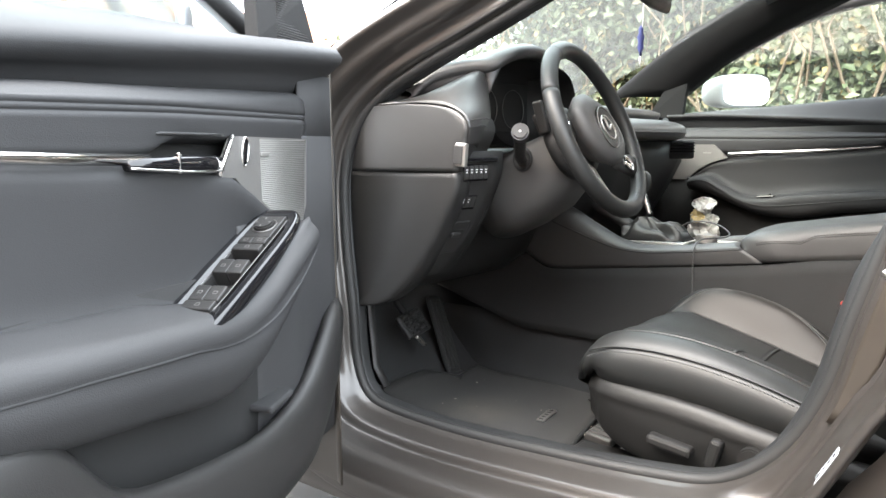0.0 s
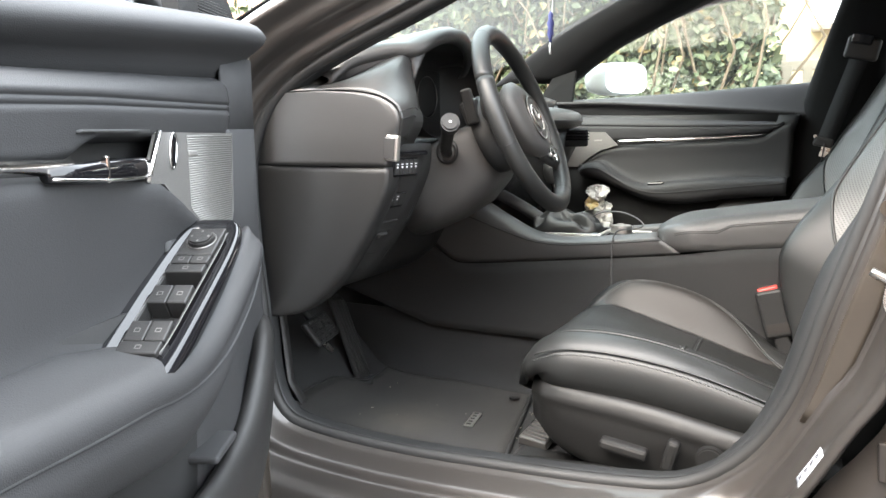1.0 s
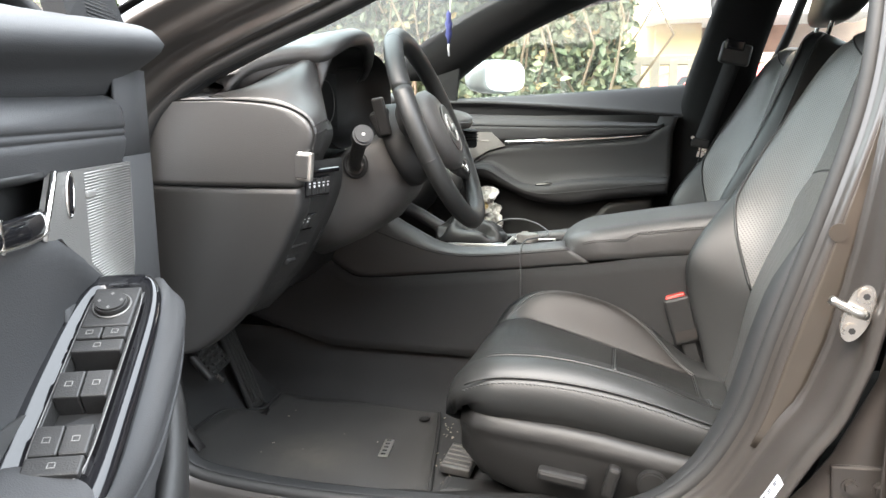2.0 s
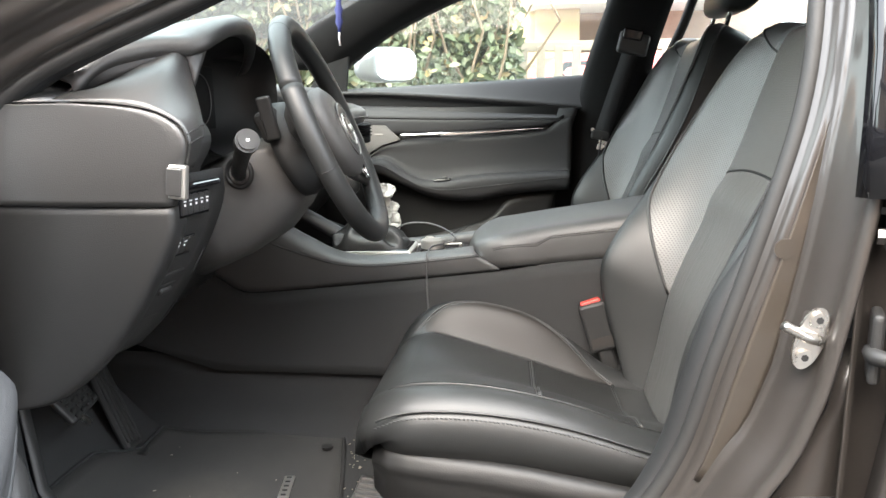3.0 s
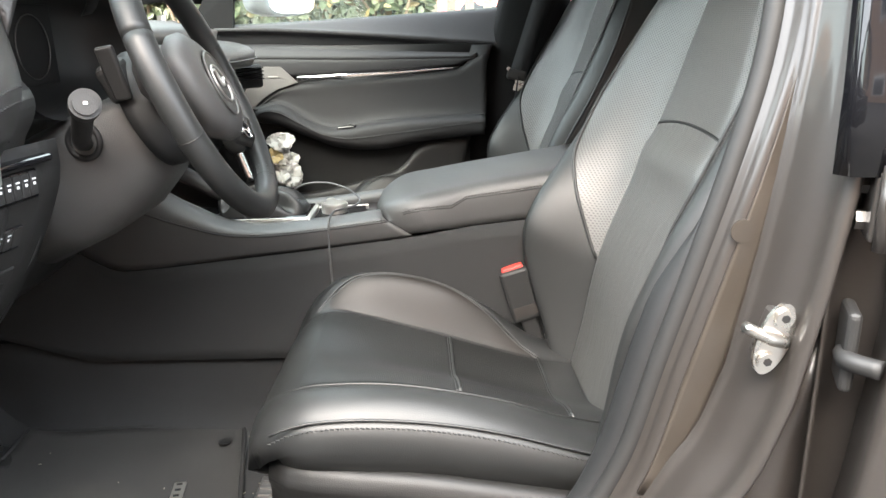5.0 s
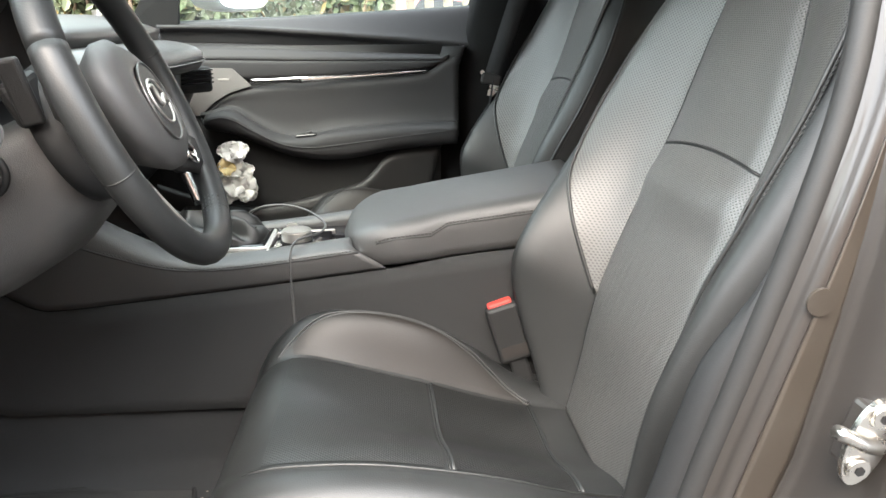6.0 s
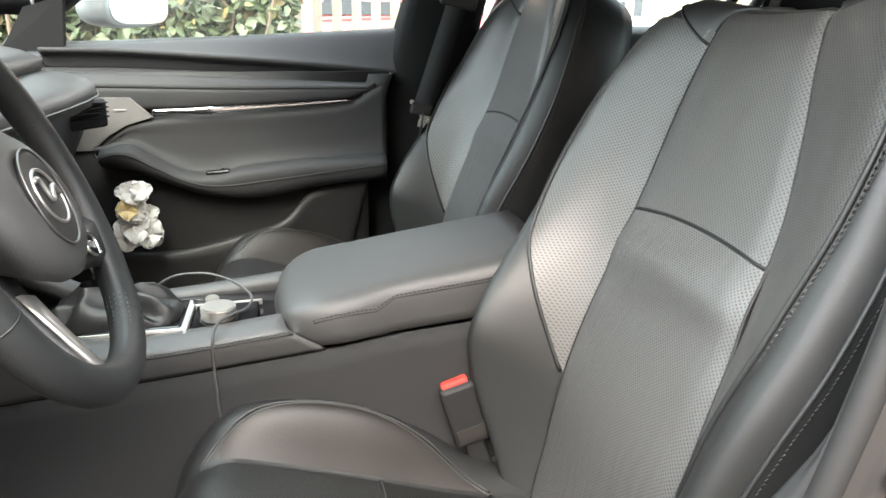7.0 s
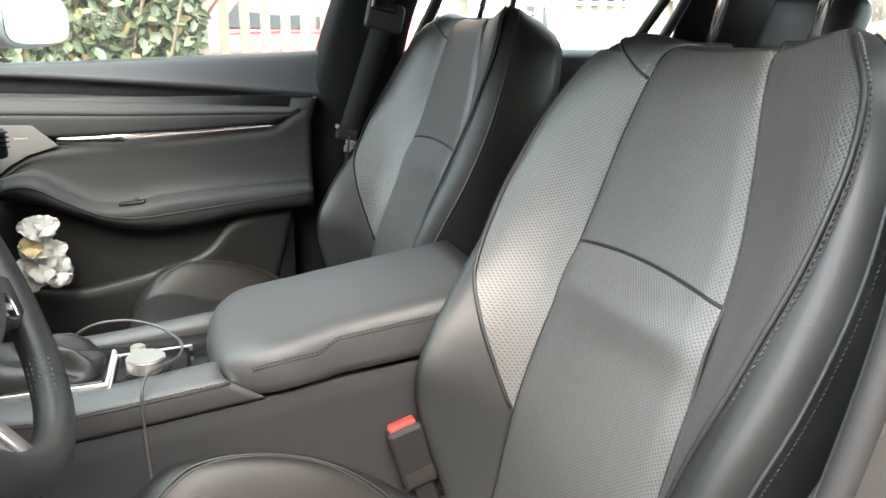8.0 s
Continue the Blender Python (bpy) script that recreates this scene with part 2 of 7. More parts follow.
def disc(r, h, m, seg=28, bevel=0.0):
    """A round button or knob along z, as a bmesh."""
    bm = bmesh.new()
    bmesh.ops.create_cone(bm, cap_ends=True, segments=seg, radius1=r, radius2=r, depth=h)
    if bevel:
        es = [e for e in bm.edges if abs(e.verts[0].co.z - e.verts[1].co.z) < 1e-6]
        bmesh.ops.bevel(bm, geom=es, offset=bevel, segments=2, affect="EDGES")
    bmesh.ops.transform(bm, matrix=m, verts=bm.verts)
    return bm


def slab(name, outline, depth, mat, parent=None, label="", bevel=0.0):
    """A plate: a closed 3D outline pushed by the vector depth."""
    bm = bmesh.new()
    f = bm.faces.new([bm.verts.new(tuple(p)) for p in outline])
    ext = bmesh.ops.extrude_face_region(bm, geom=[f])
    bmesh.ops.translate(bm, vec=depth, verts=[v for v in ext["geom"] if isinstance(v, bmesh.types.BMVert)])
    if bevel:
        bmesh.ops.recalc_face_normals(bm, faces=bm.faces)
        bmesh.ops.bevel(bm, geom=list(bm.edges), offset=bevel, segments=2, affect="EDGES")
    return part(name, bm, mat, parent, label)

# ---- car body: floor, sill, door frame, pillars, roof ----
# x runs rearwards, y to the car's right, z up
ground_mat = material("asphalt", (0.06, 0.058, 0.056), 0.9, scale=180, bump=1.0, wear=0.35, wear_scale=3)
gm = bmesh.new()
bmesh.ops.create_grid(gm, x_segments=40, y_segments=40, size=400)
ground = part("ground", gm, ground_mat, label="")
tagged(ground, "grey asphalt ground with worn patches", "ground", kind="structure")

car = thing("car_body", "grey-brown metallic car body with open front doorway", "car", kind="structure")

# doorway loop, from the windscreen pillar down, along the sill and up the centre pillar: x, z of the seal
LOOP = [(0.62, 1.335), (0.40, 1.315), (0.20, 1.235), (-0.076, 1.098), (-0.236, 1.030), (-0.335, 0.980), (-0.403, 0.918), (-0.437, 0.825), (-0.436, 0.69),
        (-0.420, 0.545), (-0.412, 0.43), (-0.385, 0.365), (-0.32, 0.342), (-0.14, 0.335), (0.08, 0.345), (0.25, 0.358), (0.355, 0.378), (0.435, 0.440), (0.487, 0.532),
        (0.519, 0.647), (0.546, 0.74), (0.580, 0.86), (0.602, 0.95), (0.614, 1.046), (0.622, 1.18), (0.62, 1.335)]


def tumble(z):
    """How far in the side of the car leans at height z."""
    return smooth_at(z, (0.3, 0.7, 0.95, 1.1, 1.36), (0.0, 0.0, 0.012, 0.05, 0.19))


loop = spl([(x, 0, z) for x, z in LOOP], 150)[:-1]
N = len(loop)
dirs = []
for i in range(N):
    d = Vector(loop[(i + 1) % N]) - Vector(loop[i - 1])
    dirs.append(Vector((-d.z, 0, d.x)).normalized() * -1)
cen = Vector((0.1, 0, 0.8))
dirs = [d if d.dot(Vector(p) - cen) > 0 else -d for d, p in zip(dirs, loop)]


def mixp(a, b, k):
    return [(p[0] * (1 - k) + q[0] * k, p[1] * (1 - k) + q[1] * k) for p, q in zip(a, b)]


LIP_Z, LIP_X = (0.40, 0.44, 0.476, 0.54, 0.578, 0.629, 0.684, 0.75, 0.86, 0.95, 1.10, 1.34), (0.478, 0.503, 0.524, 0.564, 0.585, 0.602, 0.614, 0.624, 0.636, 0.646, 0.662, 0.668)
RIDGE_Z, RIDGE_X = (0.40, 0.463, 0.548, 0.581, 0.658, 0.767, 0.86, 0.95, 1.05, 1.34), (0.452, 0.490, 0.534, 0.557, 0.582, 0.602, 0.616, 0.628, 0.640, 0.648)


def reach(p, d, zs, xs):
    """How far out from the seal the upright line (xs over zs) lies."""
    o = 0.05
    for _ in range(12):
        o += (lerp_at(p[2] + d.z * o, zs, xs) - (p[0] + d.x * o)) / max(0.5, d.x)
        o = min(max(o, 0.0), 0.14)
    return o


A_PROF = [(-0.004, -0.735), (0.008, -0.750), (0.012, -0.754), (0.018, -0.768), (0.034, -0.774), (0.042, -0.782), (0.045, -0.79), (0.050, -0.806), (0.058, -0.815), (0.074, -0.826), (0.092, -0.85), (0.11, -0.845)]
S_PROF = [(-0.004, -0.735), (0.006, -0.750), (0.008, -0.754), (0.013, -0.764), (0.018, -0.782), (0.024, -0.800), (0.030, -0.806), (0.040, -0.815), (0.048, -0.850), (0.060, -0.872), (0.085, -0.890), (0.13, -0.885)]


def pillar_profile(p, d):
    """The centre pillar: flat inner panel, ridge, hollow painted face, rounded lip."""
    r = max(0.022, reach(p, d, RIDGE_Z, RIDGE_X))
    lip = max(r + 0.03, reach(p, d, LIP_Z, LIP_X))
    return [(-0.004, -0.735), (0.008, -0.752), (0.013, -0.757), (0.018, -0.766), (r - 0.005, -0.768), (r, -0.776), (r + 0.004, -0.779), (r + 0.010, -0.803), ((r + lip) / 2 + 0.006, -0.826), (lip - 0.008, -0.842), (lip, -0.847), (lip + 0.006, -0.834)]


def frame_rows_of(n):
    rows = []
    for p, d in zip(loop, dirs):
        b = min(1, max(0, (p[0] - 0.37) / 0.08))
        s = min(1, max(0, (0.45 - p[2]) / 0.08)) * (1 - b)
        prof = mixp(mixp(A_PROF, pillar_profile(p, d), b), S_PROF, s)
        rows.append([(p[0] + d.x * o, y + tumble(p[2] + d.z * o), p[2] + d.z * o) for o, y, _ in spl([(o, y, 0) for o, y in prof], n)])
    return rows


FR = frame_rows_of(56)
loft("door_frame", FR, PAINT, car, "grey-brown painted door frame", around=True, thick=0.003)


def lifted(rows, k):
    """A patch of the frame, raised along its normals by k."""
    out = []
    for i, r in enumerate(rows):
        row = []
        for j, p in enumerate(r):
            a = Vector(rows[min(i + 1, len(rows) - 1)][j]) - Vector(rows[max(i - 1, 0)][j])
            b = Vector(r[min(j + 1, len(r) - 1)]) - Vector(r[max(j - 1, 0)])
            n = a.cross(b).normalized()
            row.append(Vector(p) + (n if n.y < 0 else -n) * k)
        out.append(row)
    return out


# plain primer-coloured panel between the seal and the ridge of the centre pillar
inner_rows = []
for p, d in zip(loop, dirs):
    if p[0] > 0.46 and 0.50 < p[2] < 1.05:
        r = max(0.026, reach(p, d, RIDGE_Z, RIDGE_X))
        inner_rows.append([(p[0] + d.x * o, -0.770 + tumble(p[2] + d.z * o), p[2] + d.z * o) for o in np.linspace(0.0215, r - 0.003, 7)])
loft("inner_panel", inner_rows, PAINT_FLAT, car, "dull olive-brown inner panel", thick=0.002)
tube("door_seal", [(p[0] + d.x * 0.004, -0.742 + tumble(p[2]), p[2] + d.z * 0.004) for p, d in zip(loop, dirs)], 0.0115, RUBBER, car, "dark rubber door seal", closed=True, sides=10)
tube("seal_lip", [(p[0] + d.x * 0.018, -0.760 + tumble(p[2]), p[2] + d.z * 0.018) for p, d in zip(loop, dirs)], 0.0045, RUBBER, car, closed=True, sides=8)
flap = []
for p, d in zip(loop, dirs):
    # wide along the foot of the centre pillar, tucked in above
    b = min(1, max(0, (p[0] - 0.40) / 0.1)) * min(1, max(0, (0.80 - p[2]) / 0.10))
    up_ = min(1, max(0, (p[2] - 0.72) / 0.08)) * min(1, max(0, (p[0] - 0.40) / 0.1))
    flap.append([(p[0] + d.x * o, y + tumble(p[2]), p[2] + d.z * o) for o, y, _ in spl([(-0.006 - 0.014 * b + 0.004 * up_, -0.715 - 0.018 * up_, 0), (-0.006 - 0.012 * b + 0.003 * up_, -0.726 - 0.010 * up_, 0), (-0.005 - 0.007 * b, -0.735, 0), (-0.002, -0.739, 0)], 10)])
loft("seal_flap", flap, SEAL_FLAP, car, "grey-black inner seal flap", around=True, thick=0.002)
loft("rocker", [[(x, y, z) for y, z in ((-0.80, 0.262), (-0.868, 0.250), (-0.880, 0.225), (-0.872, 0.185), (-0.80, 0.165))] for x in (-1.0, -0.5, 0.3, 1.42)], PAINT, car, "grey-brown painted rocker panel", thick=0.003)
loft("wing_gap", [[(x, y, z) for x, y in ((-0.66, -0.885), (-0.60, -0.88), (-0.57, -0.84), (-0.50, -0.835))] for z in (0.17, 0.30, 0.50, 0.70, 0.90)], PAINT, car, "painted hinge pillar", thick=0.003)
# sill plate inside the seal
rows = []
for x in np.linspace(-0.40, 0.345, 16):
    yi = lerp_at(x, (-0.40, -0.20, 0.0, 0.20, 0.35), (-0.702, -0.706, -0.675, -0.634, -0.604))
    dz = 0.014 * max(0, x - 0.2)
    rows.append(spl([(x, -0.742, 0.326 + dz), (x, -0.738, 0.331 + dz), (x, -0.730, 0.332 + dz), (x, yi - 0.010, 0.327), (x, yi, 0.320), (x, yi + 0.003, 0.25)], 16))
loft("sill_plate", rows, SEAT_PLASTIC, car, "black plastic sill plate", thick=0.003)
# floor pan, tunnel side and firewall
loft("carpet", [spl([(x, -0.70, 0.262), (x, -0.3, 0.25), (x, -0.225, 0.262), (x, -0.190, 0.30), (x, -0.180, 0.43)], 18) for x in (-0.72, -0.42, -0.2, 0.0, 0.3, 0.7, 1.3)], CARPET, car, "black carpet", thick=0.006)
loft("front_carpet", [spl([(-0.42, y, 0.255), (-0.50, y, 0.275), (-0.60, y, 0.36), (-0.68, y, 0.50), (-0.70, y, 0.75)], 14) for y in (-0.76, -0.5, -0.22, 0.0)], CARPET, car, "black carpet", thick=0.006)
loft("far_floor", [[(x, 0.1, 0.27), (x, 0.70, 0.27)] for x in (-0.75, 0.2, 1.4)], CARPET, car, "black carpet", thick=0.006)
loft("kick_panel", [[(x, -0.70 + 0.02 * k, z) for x, z in ((-0.43, 0.85), (-0.425, 0.55), (-0.41, 0.40), (-0.38, 0.36))] for k in (0, 1)]
     + [[(x - 0.25, -0.62, z) for x, z in ((-0.43, 0.85), (-0.425, 0.55), (-0.41, 0.40), (-0.38, 0.30))]], PLASTIC, car, "black plastic side trim", thick=0.003)

# ---- seats ----
U, NRM = Vector((0.427, 0, 0.904)), Vector((-0.904, 0, 0.427))
BACK = Vector((0.47, 0, 0.42))
# backrest by height: front of the middle, then for each side the panel's edge, the outer edge and the bolster's rise
H_ST = (-0.09, 0.0, 0.05, 0.10, 0.15, 0.20, 0.26, 0.32, 0.40, 0.50, 0.58, 0.64, 0.68, 0.71, 0.73, 0.743)
F_ST = (-0.075, -0.055, -0.045, -0.034, -0.020, -0.008, -0.002, 0.0, 0.0, 0.006, 0.018, 0.028, 0.033, 0.033, 0.025, 0.008)
PANEL_IN = (0.10, 0.105, 0.11, 0.112, 0.112, 0.113, 0.120, 0.127, 0.135, 0.139, 0.133, 0.122, 0.113, 0.105, 0.09, 0.06)
PANEL_OUT = (0.20, 0.20, 0.20, 0.198, 0.195, 0.190, 0.180, 0.168, 0.152, 0.132, 0.110, 0.092, 0.082, 0.074, 0.07, 0.05)
EDGE_IN = (0.125, 0.140, 0.155, 0.168, 0.179, 0.186, 0.202, 0.226, 0.252, 0.268, 0.264, 0.246, 0.224, 0.192, 0.15, 0.09)
EDGE_OUT = (0.255, 0.268, 0.276, 0.282, 0.286, 0.290, 0.294, 0.296, 0.297, 0.290, 0.276, 0.255, 0.230, 0.195, 0.15, 0.09)
RISE_IN = (0.015, 0.030, 0.058, 0.092, 0.118, 0.128, 0.120, 0.106, 0.090, 0.072, 0.056, 0.042, 0.030, 0.016, 0.006, 0.0)
RISE_OUT = (0.03, 0.045, 0.052, 0.056, 0.058, 0.058, 0.057, 0.056, 0.052, 0.046, 0.040, 0.034, 0.026, 0.014, 0.005, 0.0)


def by_side(h, sg, a, b):
    return smooth_at(h, H_ST, a if sg > 0 else b)


def panel_at(h, sg):
    return by_side(h, sg, PANEL_IN, PANEL_OUT)


def edge_at(h, sg):
    return by_side(h, sg, EDGE_IN, EDGE_OUT)


def back_point(h, y, f):
    h -= 0.028 * max(0, (h - 0.58) / 0.163) ** 1.5 * max(0, 1 - (y / 0.16) ** 2)
    return BACK + U * (h - 0.045 * y) + NRM * f + Vector((0, y, 0))


def back_front(h, y):
    """How far the front of the backrest stands forward at height h and y from its middle."""
    sg = 1 if y > 0 else -1
    f, p, w, b = smooth_at(h, H_ST, F_ST), panel_at(h, sg), edge_at(h, sg), by_side(h, sg, RISE_IN, RISE_OUT)
    a = abs(y)
    f += 0.010 * math.exp(-((h - 0.398) / 0.034) ** 2) * max(0, 1 - (a / p) ** 4 * 0.5) if a <= p else 0
    if a <= p:
        return f + 0.004 * math.cos(a / p * math.pi / 2) - 0.006 * max(0, (a / p - 0.9) / 0.1)
    k = (a - p) / max(w - p, 1e-4)
    rise = math.sin(min(1, k / 0.85) * math.pi / 2) ** 1.7
    fall = max(0, (k - 0.80) / 0.20)
    return f - 0.006 * max(0, 1 - k / 0.08) + b * rise - (0.010 + 0.40 * b) * fall ** 2.0


# cushion by length: middle, near bolster's crest line and its place, stitched side seam, far bolster's rise
CX = (0.045, 0.07, 0.11, 0.16, 0.23, 0.306, 0.38, 0.46, 0.56)
CZ = (0.470, 0.500, 0.512, 0.502, 0.482, 0.460, 0.436, 0.415, 0.402)
C_CREST = (0.478, 0.508, 0.532, 0.541, 0.541, 0.530, 0.508, 0.474, 0.440)
C_PLACE = (0.190, 0.205, 0.218, 0.225, 0.228, 0.228, 0.218, 0.200, 0.175)
C_SEAM = (0.474, 0.498, 0.518, 0.526, 0.526, 0.518, 0.503, 0.480, 0.452)
C_FAR = (0.004, 0.014, 0.036, 0.058, 0.072, 0.072, 0.054, 0.018, 0.008)
GROOVE = 0.106
NEAR_SEAM = 0.288


def cushion_top(x, y):
    zc = smooth_at(x, CX, CZ)
    if y > 0:
        b, w = smooth_at(x, CX, C_FAR), 0.092
        if y < GROOVE:
            return zc + 0.006 * math.cos(y / GROOVE * math.pi / 2) - 0.004 * max(0, (y / GROOVE - 0.92) / 0.08)
        k = (y - GROOVE) / w
        return zc - 0.002 * max(0, 1 - k / 0.07) + b * math.sin(min(1, k / 0.55) * math.pi / 2) ** 1.3 - 0.045 * max(0, (k - 0.62) / 0.38) ** 2.2
    a = -y
    zt, at, zs = smooth_at(x, CX, C_CREST), smooth_at(x, CX, C_PLACE), smooth_at(x, CX, C_SEAM)
    if a < at:
        k = a / at
        return zc + 0.006 * (1 - k) + (zt - zc) * (k * k * (3 - 2 * k)) ** 1.25
    k = (a - at) / (NEAR_SEAM - at)
    return zt + (zs - zt) * min(1, k) ** 2.2 + 0.007 * math.sin(min(1, k) * math.pi) - 0.0035 * max(0, (k - 0.88) / 0.12)


def cover_top(x):
    return lerp_at(x, (0.05, 0.09, 0.24, 0.30, 0.43, 0.56), (0.452, 0.458, 0.452, 0.446, 0.424, 0.402))


def seat(name, label, at, cover, controls):
    """A front seat; cover: the side (1 or -1) that carries the plastic side cover."""
    s = thing(name, label, "car seat", "front seats")
    s.location = at
    top, bf = cushion_top, back_front

    def bow(h, y):
        return 0.011 * max(0, 1 - abs(h - 0.447) / 0.12) * max(0, 1 - (y / 0.138) ** 2)

    def patch(h0, h1, nh, ys, lift):
        rows = []
        for i in range(nh):
            h = h0 + (h1 - h0) * i / (nh - 1)
            rows.append([back_point(h + bow(h, y), y, bf(h + bow(h, y), y) + lift) for y in ys(h)])
        return rows

    # cushion: near side, crest, middle, far bolster
    far = [GROOVE + 0.092 * k for k in (0.02, 0.08, 0.16, 0.26, 0.38, 0.5, 0.62, 0.73, 0.83, 0.91, 0.965, 1.0)]
    rows = []
    for x in list(np.linspace(0.047, 0.56, 40)):
        sh = lerp_at(x, (0.045, 0.06, 0.085, 0.13, 0.5, 0.56), (0.86, 0.91, 0.965, 1.0, 1.0, 0.94))
        crest, zs = smooth_at(x, CX, C_PLACE), smooth_at(x, CX, C_SEAM)
        zb, nose = cover_top(x), 0.045 * max(0, 1 - (x - 0.047) / 0.07) ** 1.5
        row = [(x + nose * q, -a * sh, z) for a, z, q in ((0.272, zb - 0.012, 1.0), (0.289, zb + 0.002, 0.85), (0.297, zb + 0.020, 0.6), (0.300, zs - 0.034, 0.3), (0.2965, zs - 0.010, 0.1), (0.2905, zs - 0.0045, 0.0))]
        row += [(x, -(crest + (NEAR_SEAM - crest) * k) * sh, top(x, -(crest + (NEAR_SEAM - crest) * k))) for k in (0.985, 0.9, 0.7, 0.5, 0.3, 0.15)]
        row += [(x, -crest * k * sh, top(x, -crest * k)) for k in (1.0, 0.97, 0.9, 0.8, 0.7, 0.58, 0.45, 0.3, 0.15)]
        row += [(x, y * sh, top(x, y)) for y in [0.0, 0.03, 0.06, 0.09, 0.100] + far]
        row += [(x, 0.2 * sh, 0.44 + 0.25 * (top(x, 0.198) - 0.46)), (x, 0.197 * sh, 0.405)]
        rows.append(row)
    lip = [[(0.047 + dx, p[1] * 0.985, min(z, p[2] - 0.004 * (3 - k))) for p in rows[0]] for k, (dx, z) in enumerate(((0.034, 0.428), (0.006, 0.434), (-0.003, 0.450)))]
    loft("cushion", lip + rows, LEATHER, s, "black leather seat cushion with side bolsters")
    # piping along the far bolster, crest seam and stitched seam on the near side
    line = [(0.078, 0.0), (0.10, 0.20), (0.15, 0.46), (0.22, 0.58), (0.30, 0.57), (0.37, 0.44), (0.43, 0.20), (0.465, 0.02)]
    pts = [(x, GROOVE + 0.092 * v) for x, v, _ in spl([(x, v, 0) for x, v in line], 50)]
    for off in (-0.0025, 0.0025):
        tube("piping", [(x, y + off, top(x, y + off) + 0.0012) for x, y in pts], 0.0020, LEATHER, s, "twin raised leather piping", sides=6)
    tube("groove", [(x, GROOVE - 0.001, top(x, GROOVE - 0.001) + 0.0002) for x in np.linspace(0.085, 0.545, 40)], 0.0016, BLACK, s, sides=6)
    tube("crest_seam", [(x, -smooth_at(x, CX, C_PLACE), top(x, -smooth_at(x, CX, C_PLACE)) + 0.0008) for x in np.linspace(0.09, 0.53, 50)], 0.0020, LEATHER, s, "raised leather seam", sides=6)
    seam = [(x, -0.2905, smooth_at(x, CX, C_SEAM) - 0.0002) for x in np.linspace(0.085, 0.53, 60)]
    tube("side_seam", seam, 0.0019, LEATHER, s, "raised leather seam", sides=6)
    stitches([(x, -0.2955, z - 0.0075) for x, y, z in seam], 0.0062, 0.0022, STITCH, s, up=(0, -1, 0.3))
    ends = lambda x: (-smooth_at(x, CX, C_PLACE) * 0.985, GROOVE - 0.004)
    for x, sk in ((0.306, 0.010), (0.460, 0.010)):
        y0, y1 = ends(x)
        tube("cross_seam", [(x + sk * (GROOVE - y) / 0.33, y, top(x + sk * (GROOVE - y) / 0.33, y) + 0.0004) for y in np.linspace(y0, y1, 24)], 0.0016, BLACK, s, sides=6)
        tube("seam_edge", [(x + 0.004 + sk * (GROOVE - y) / 0.33, y, top(x + 0.004 + sk * (GROOVE - y) / 0.33, y) + 0.0016) for y in np.linspace(y0, y1, 24)], 0.0030, LEATHER, s, sides=6)
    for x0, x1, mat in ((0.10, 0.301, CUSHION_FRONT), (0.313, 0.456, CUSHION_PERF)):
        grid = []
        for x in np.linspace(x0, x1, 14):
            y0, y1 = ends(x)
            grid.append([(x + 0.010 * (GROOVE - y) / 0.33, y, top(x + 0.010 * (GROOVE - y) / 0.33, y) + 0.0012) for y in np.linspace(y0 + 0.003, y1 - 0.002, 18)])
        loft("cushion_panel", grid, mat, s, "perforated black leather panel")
    reach_ = lambda x: lerp_at(x, [q[0] for q in pts], [(q[1] - GROOVE) / 0.092 for q in pts])
    loft("cushion_bolster", [[(x, y, top(x, y) + 0.0022) for y in np.linspace(GROOVE + 0.002, GROOVE + 0.003 + 0.092 * max(reach_(x) - 0.06, 0), 16)] for x in np.linspace(0.082, 0.462, 48)], BOLSTER_SKIN, s, "brown-tinged black leather bolster")
    # side shell of the base
    shell = []
    for x in np.linspace(0.074, 0.56, 18):
        zt = cover_top(x)
        zb = lerp_at(x, (0.05, 0.075, 0.12, 0.19, 0.42, 0.56), (0.430, 0.372, 0.335, 0.312, 0.31, 0.35))
        bulge = smooth_at(x, (0.05, 0.075, 0.12, 0.3, 0.56), (-0.045, -0.012, 0.014, 0.030, 0.030))
        shell.append(spl([(x, cover * (0.258 + min(0, bulge)), zt + 0.002), (x, cover * (0.267 + bulge), zt - 0.002), (x, cover * (0.274 + bulge), zt - 0.012), (x, cover * (0.2795 + bulge), zt - 0.024), (x, cover * (0.2755 + bulge), zt - 0.031), (x, cover * (0.271 + bulge), (zt + zb) / 2), (x, cover * (0.262 + bulge * 0.6), zb + 0.01), (x, cover * (0.245 + min(0, bulge)), zb)], 26))
    loft("side_cover", shell, SEAT_PLASTIC, s, "black plastic side cover", thick=0.004)
    loft("inner_cover", [[(x, -cover * 0.190, z) for z in (0.42, 0.36, 0.30)] for x in (0.07, 0.3, 0.56)], PLASTIC, s, thick=0.004)
    part("seat_base", rbox((0.44, 0.38, 0.09), 0.01, m=pose(0.31, cover * 0.03, 0.36)), BLACK, s)
    for y in (0.235, -0.16):
        rail_ = part("seat_rail", rbox((0.54, 0.045, 0.03), 0.004, m=pose(0.31, cover * y, 0.288)), SEAT_PLASTIC if y > 0 else BLACK, s, "black seat rail")
        part("rail_end", rbox((0.06, 0.058, 0.030), 0.006, m=pose(0.060, cover * y, 0.286)), PLASTIC, rail_)
        for k in range(3):
            part("rail_groove", rbox((0.46, 0.005, 0.004), 0.001, m=pose(0.32, cover * y - 0.012 + 0.012 * k, 0.3005)), BLACK, rail_)
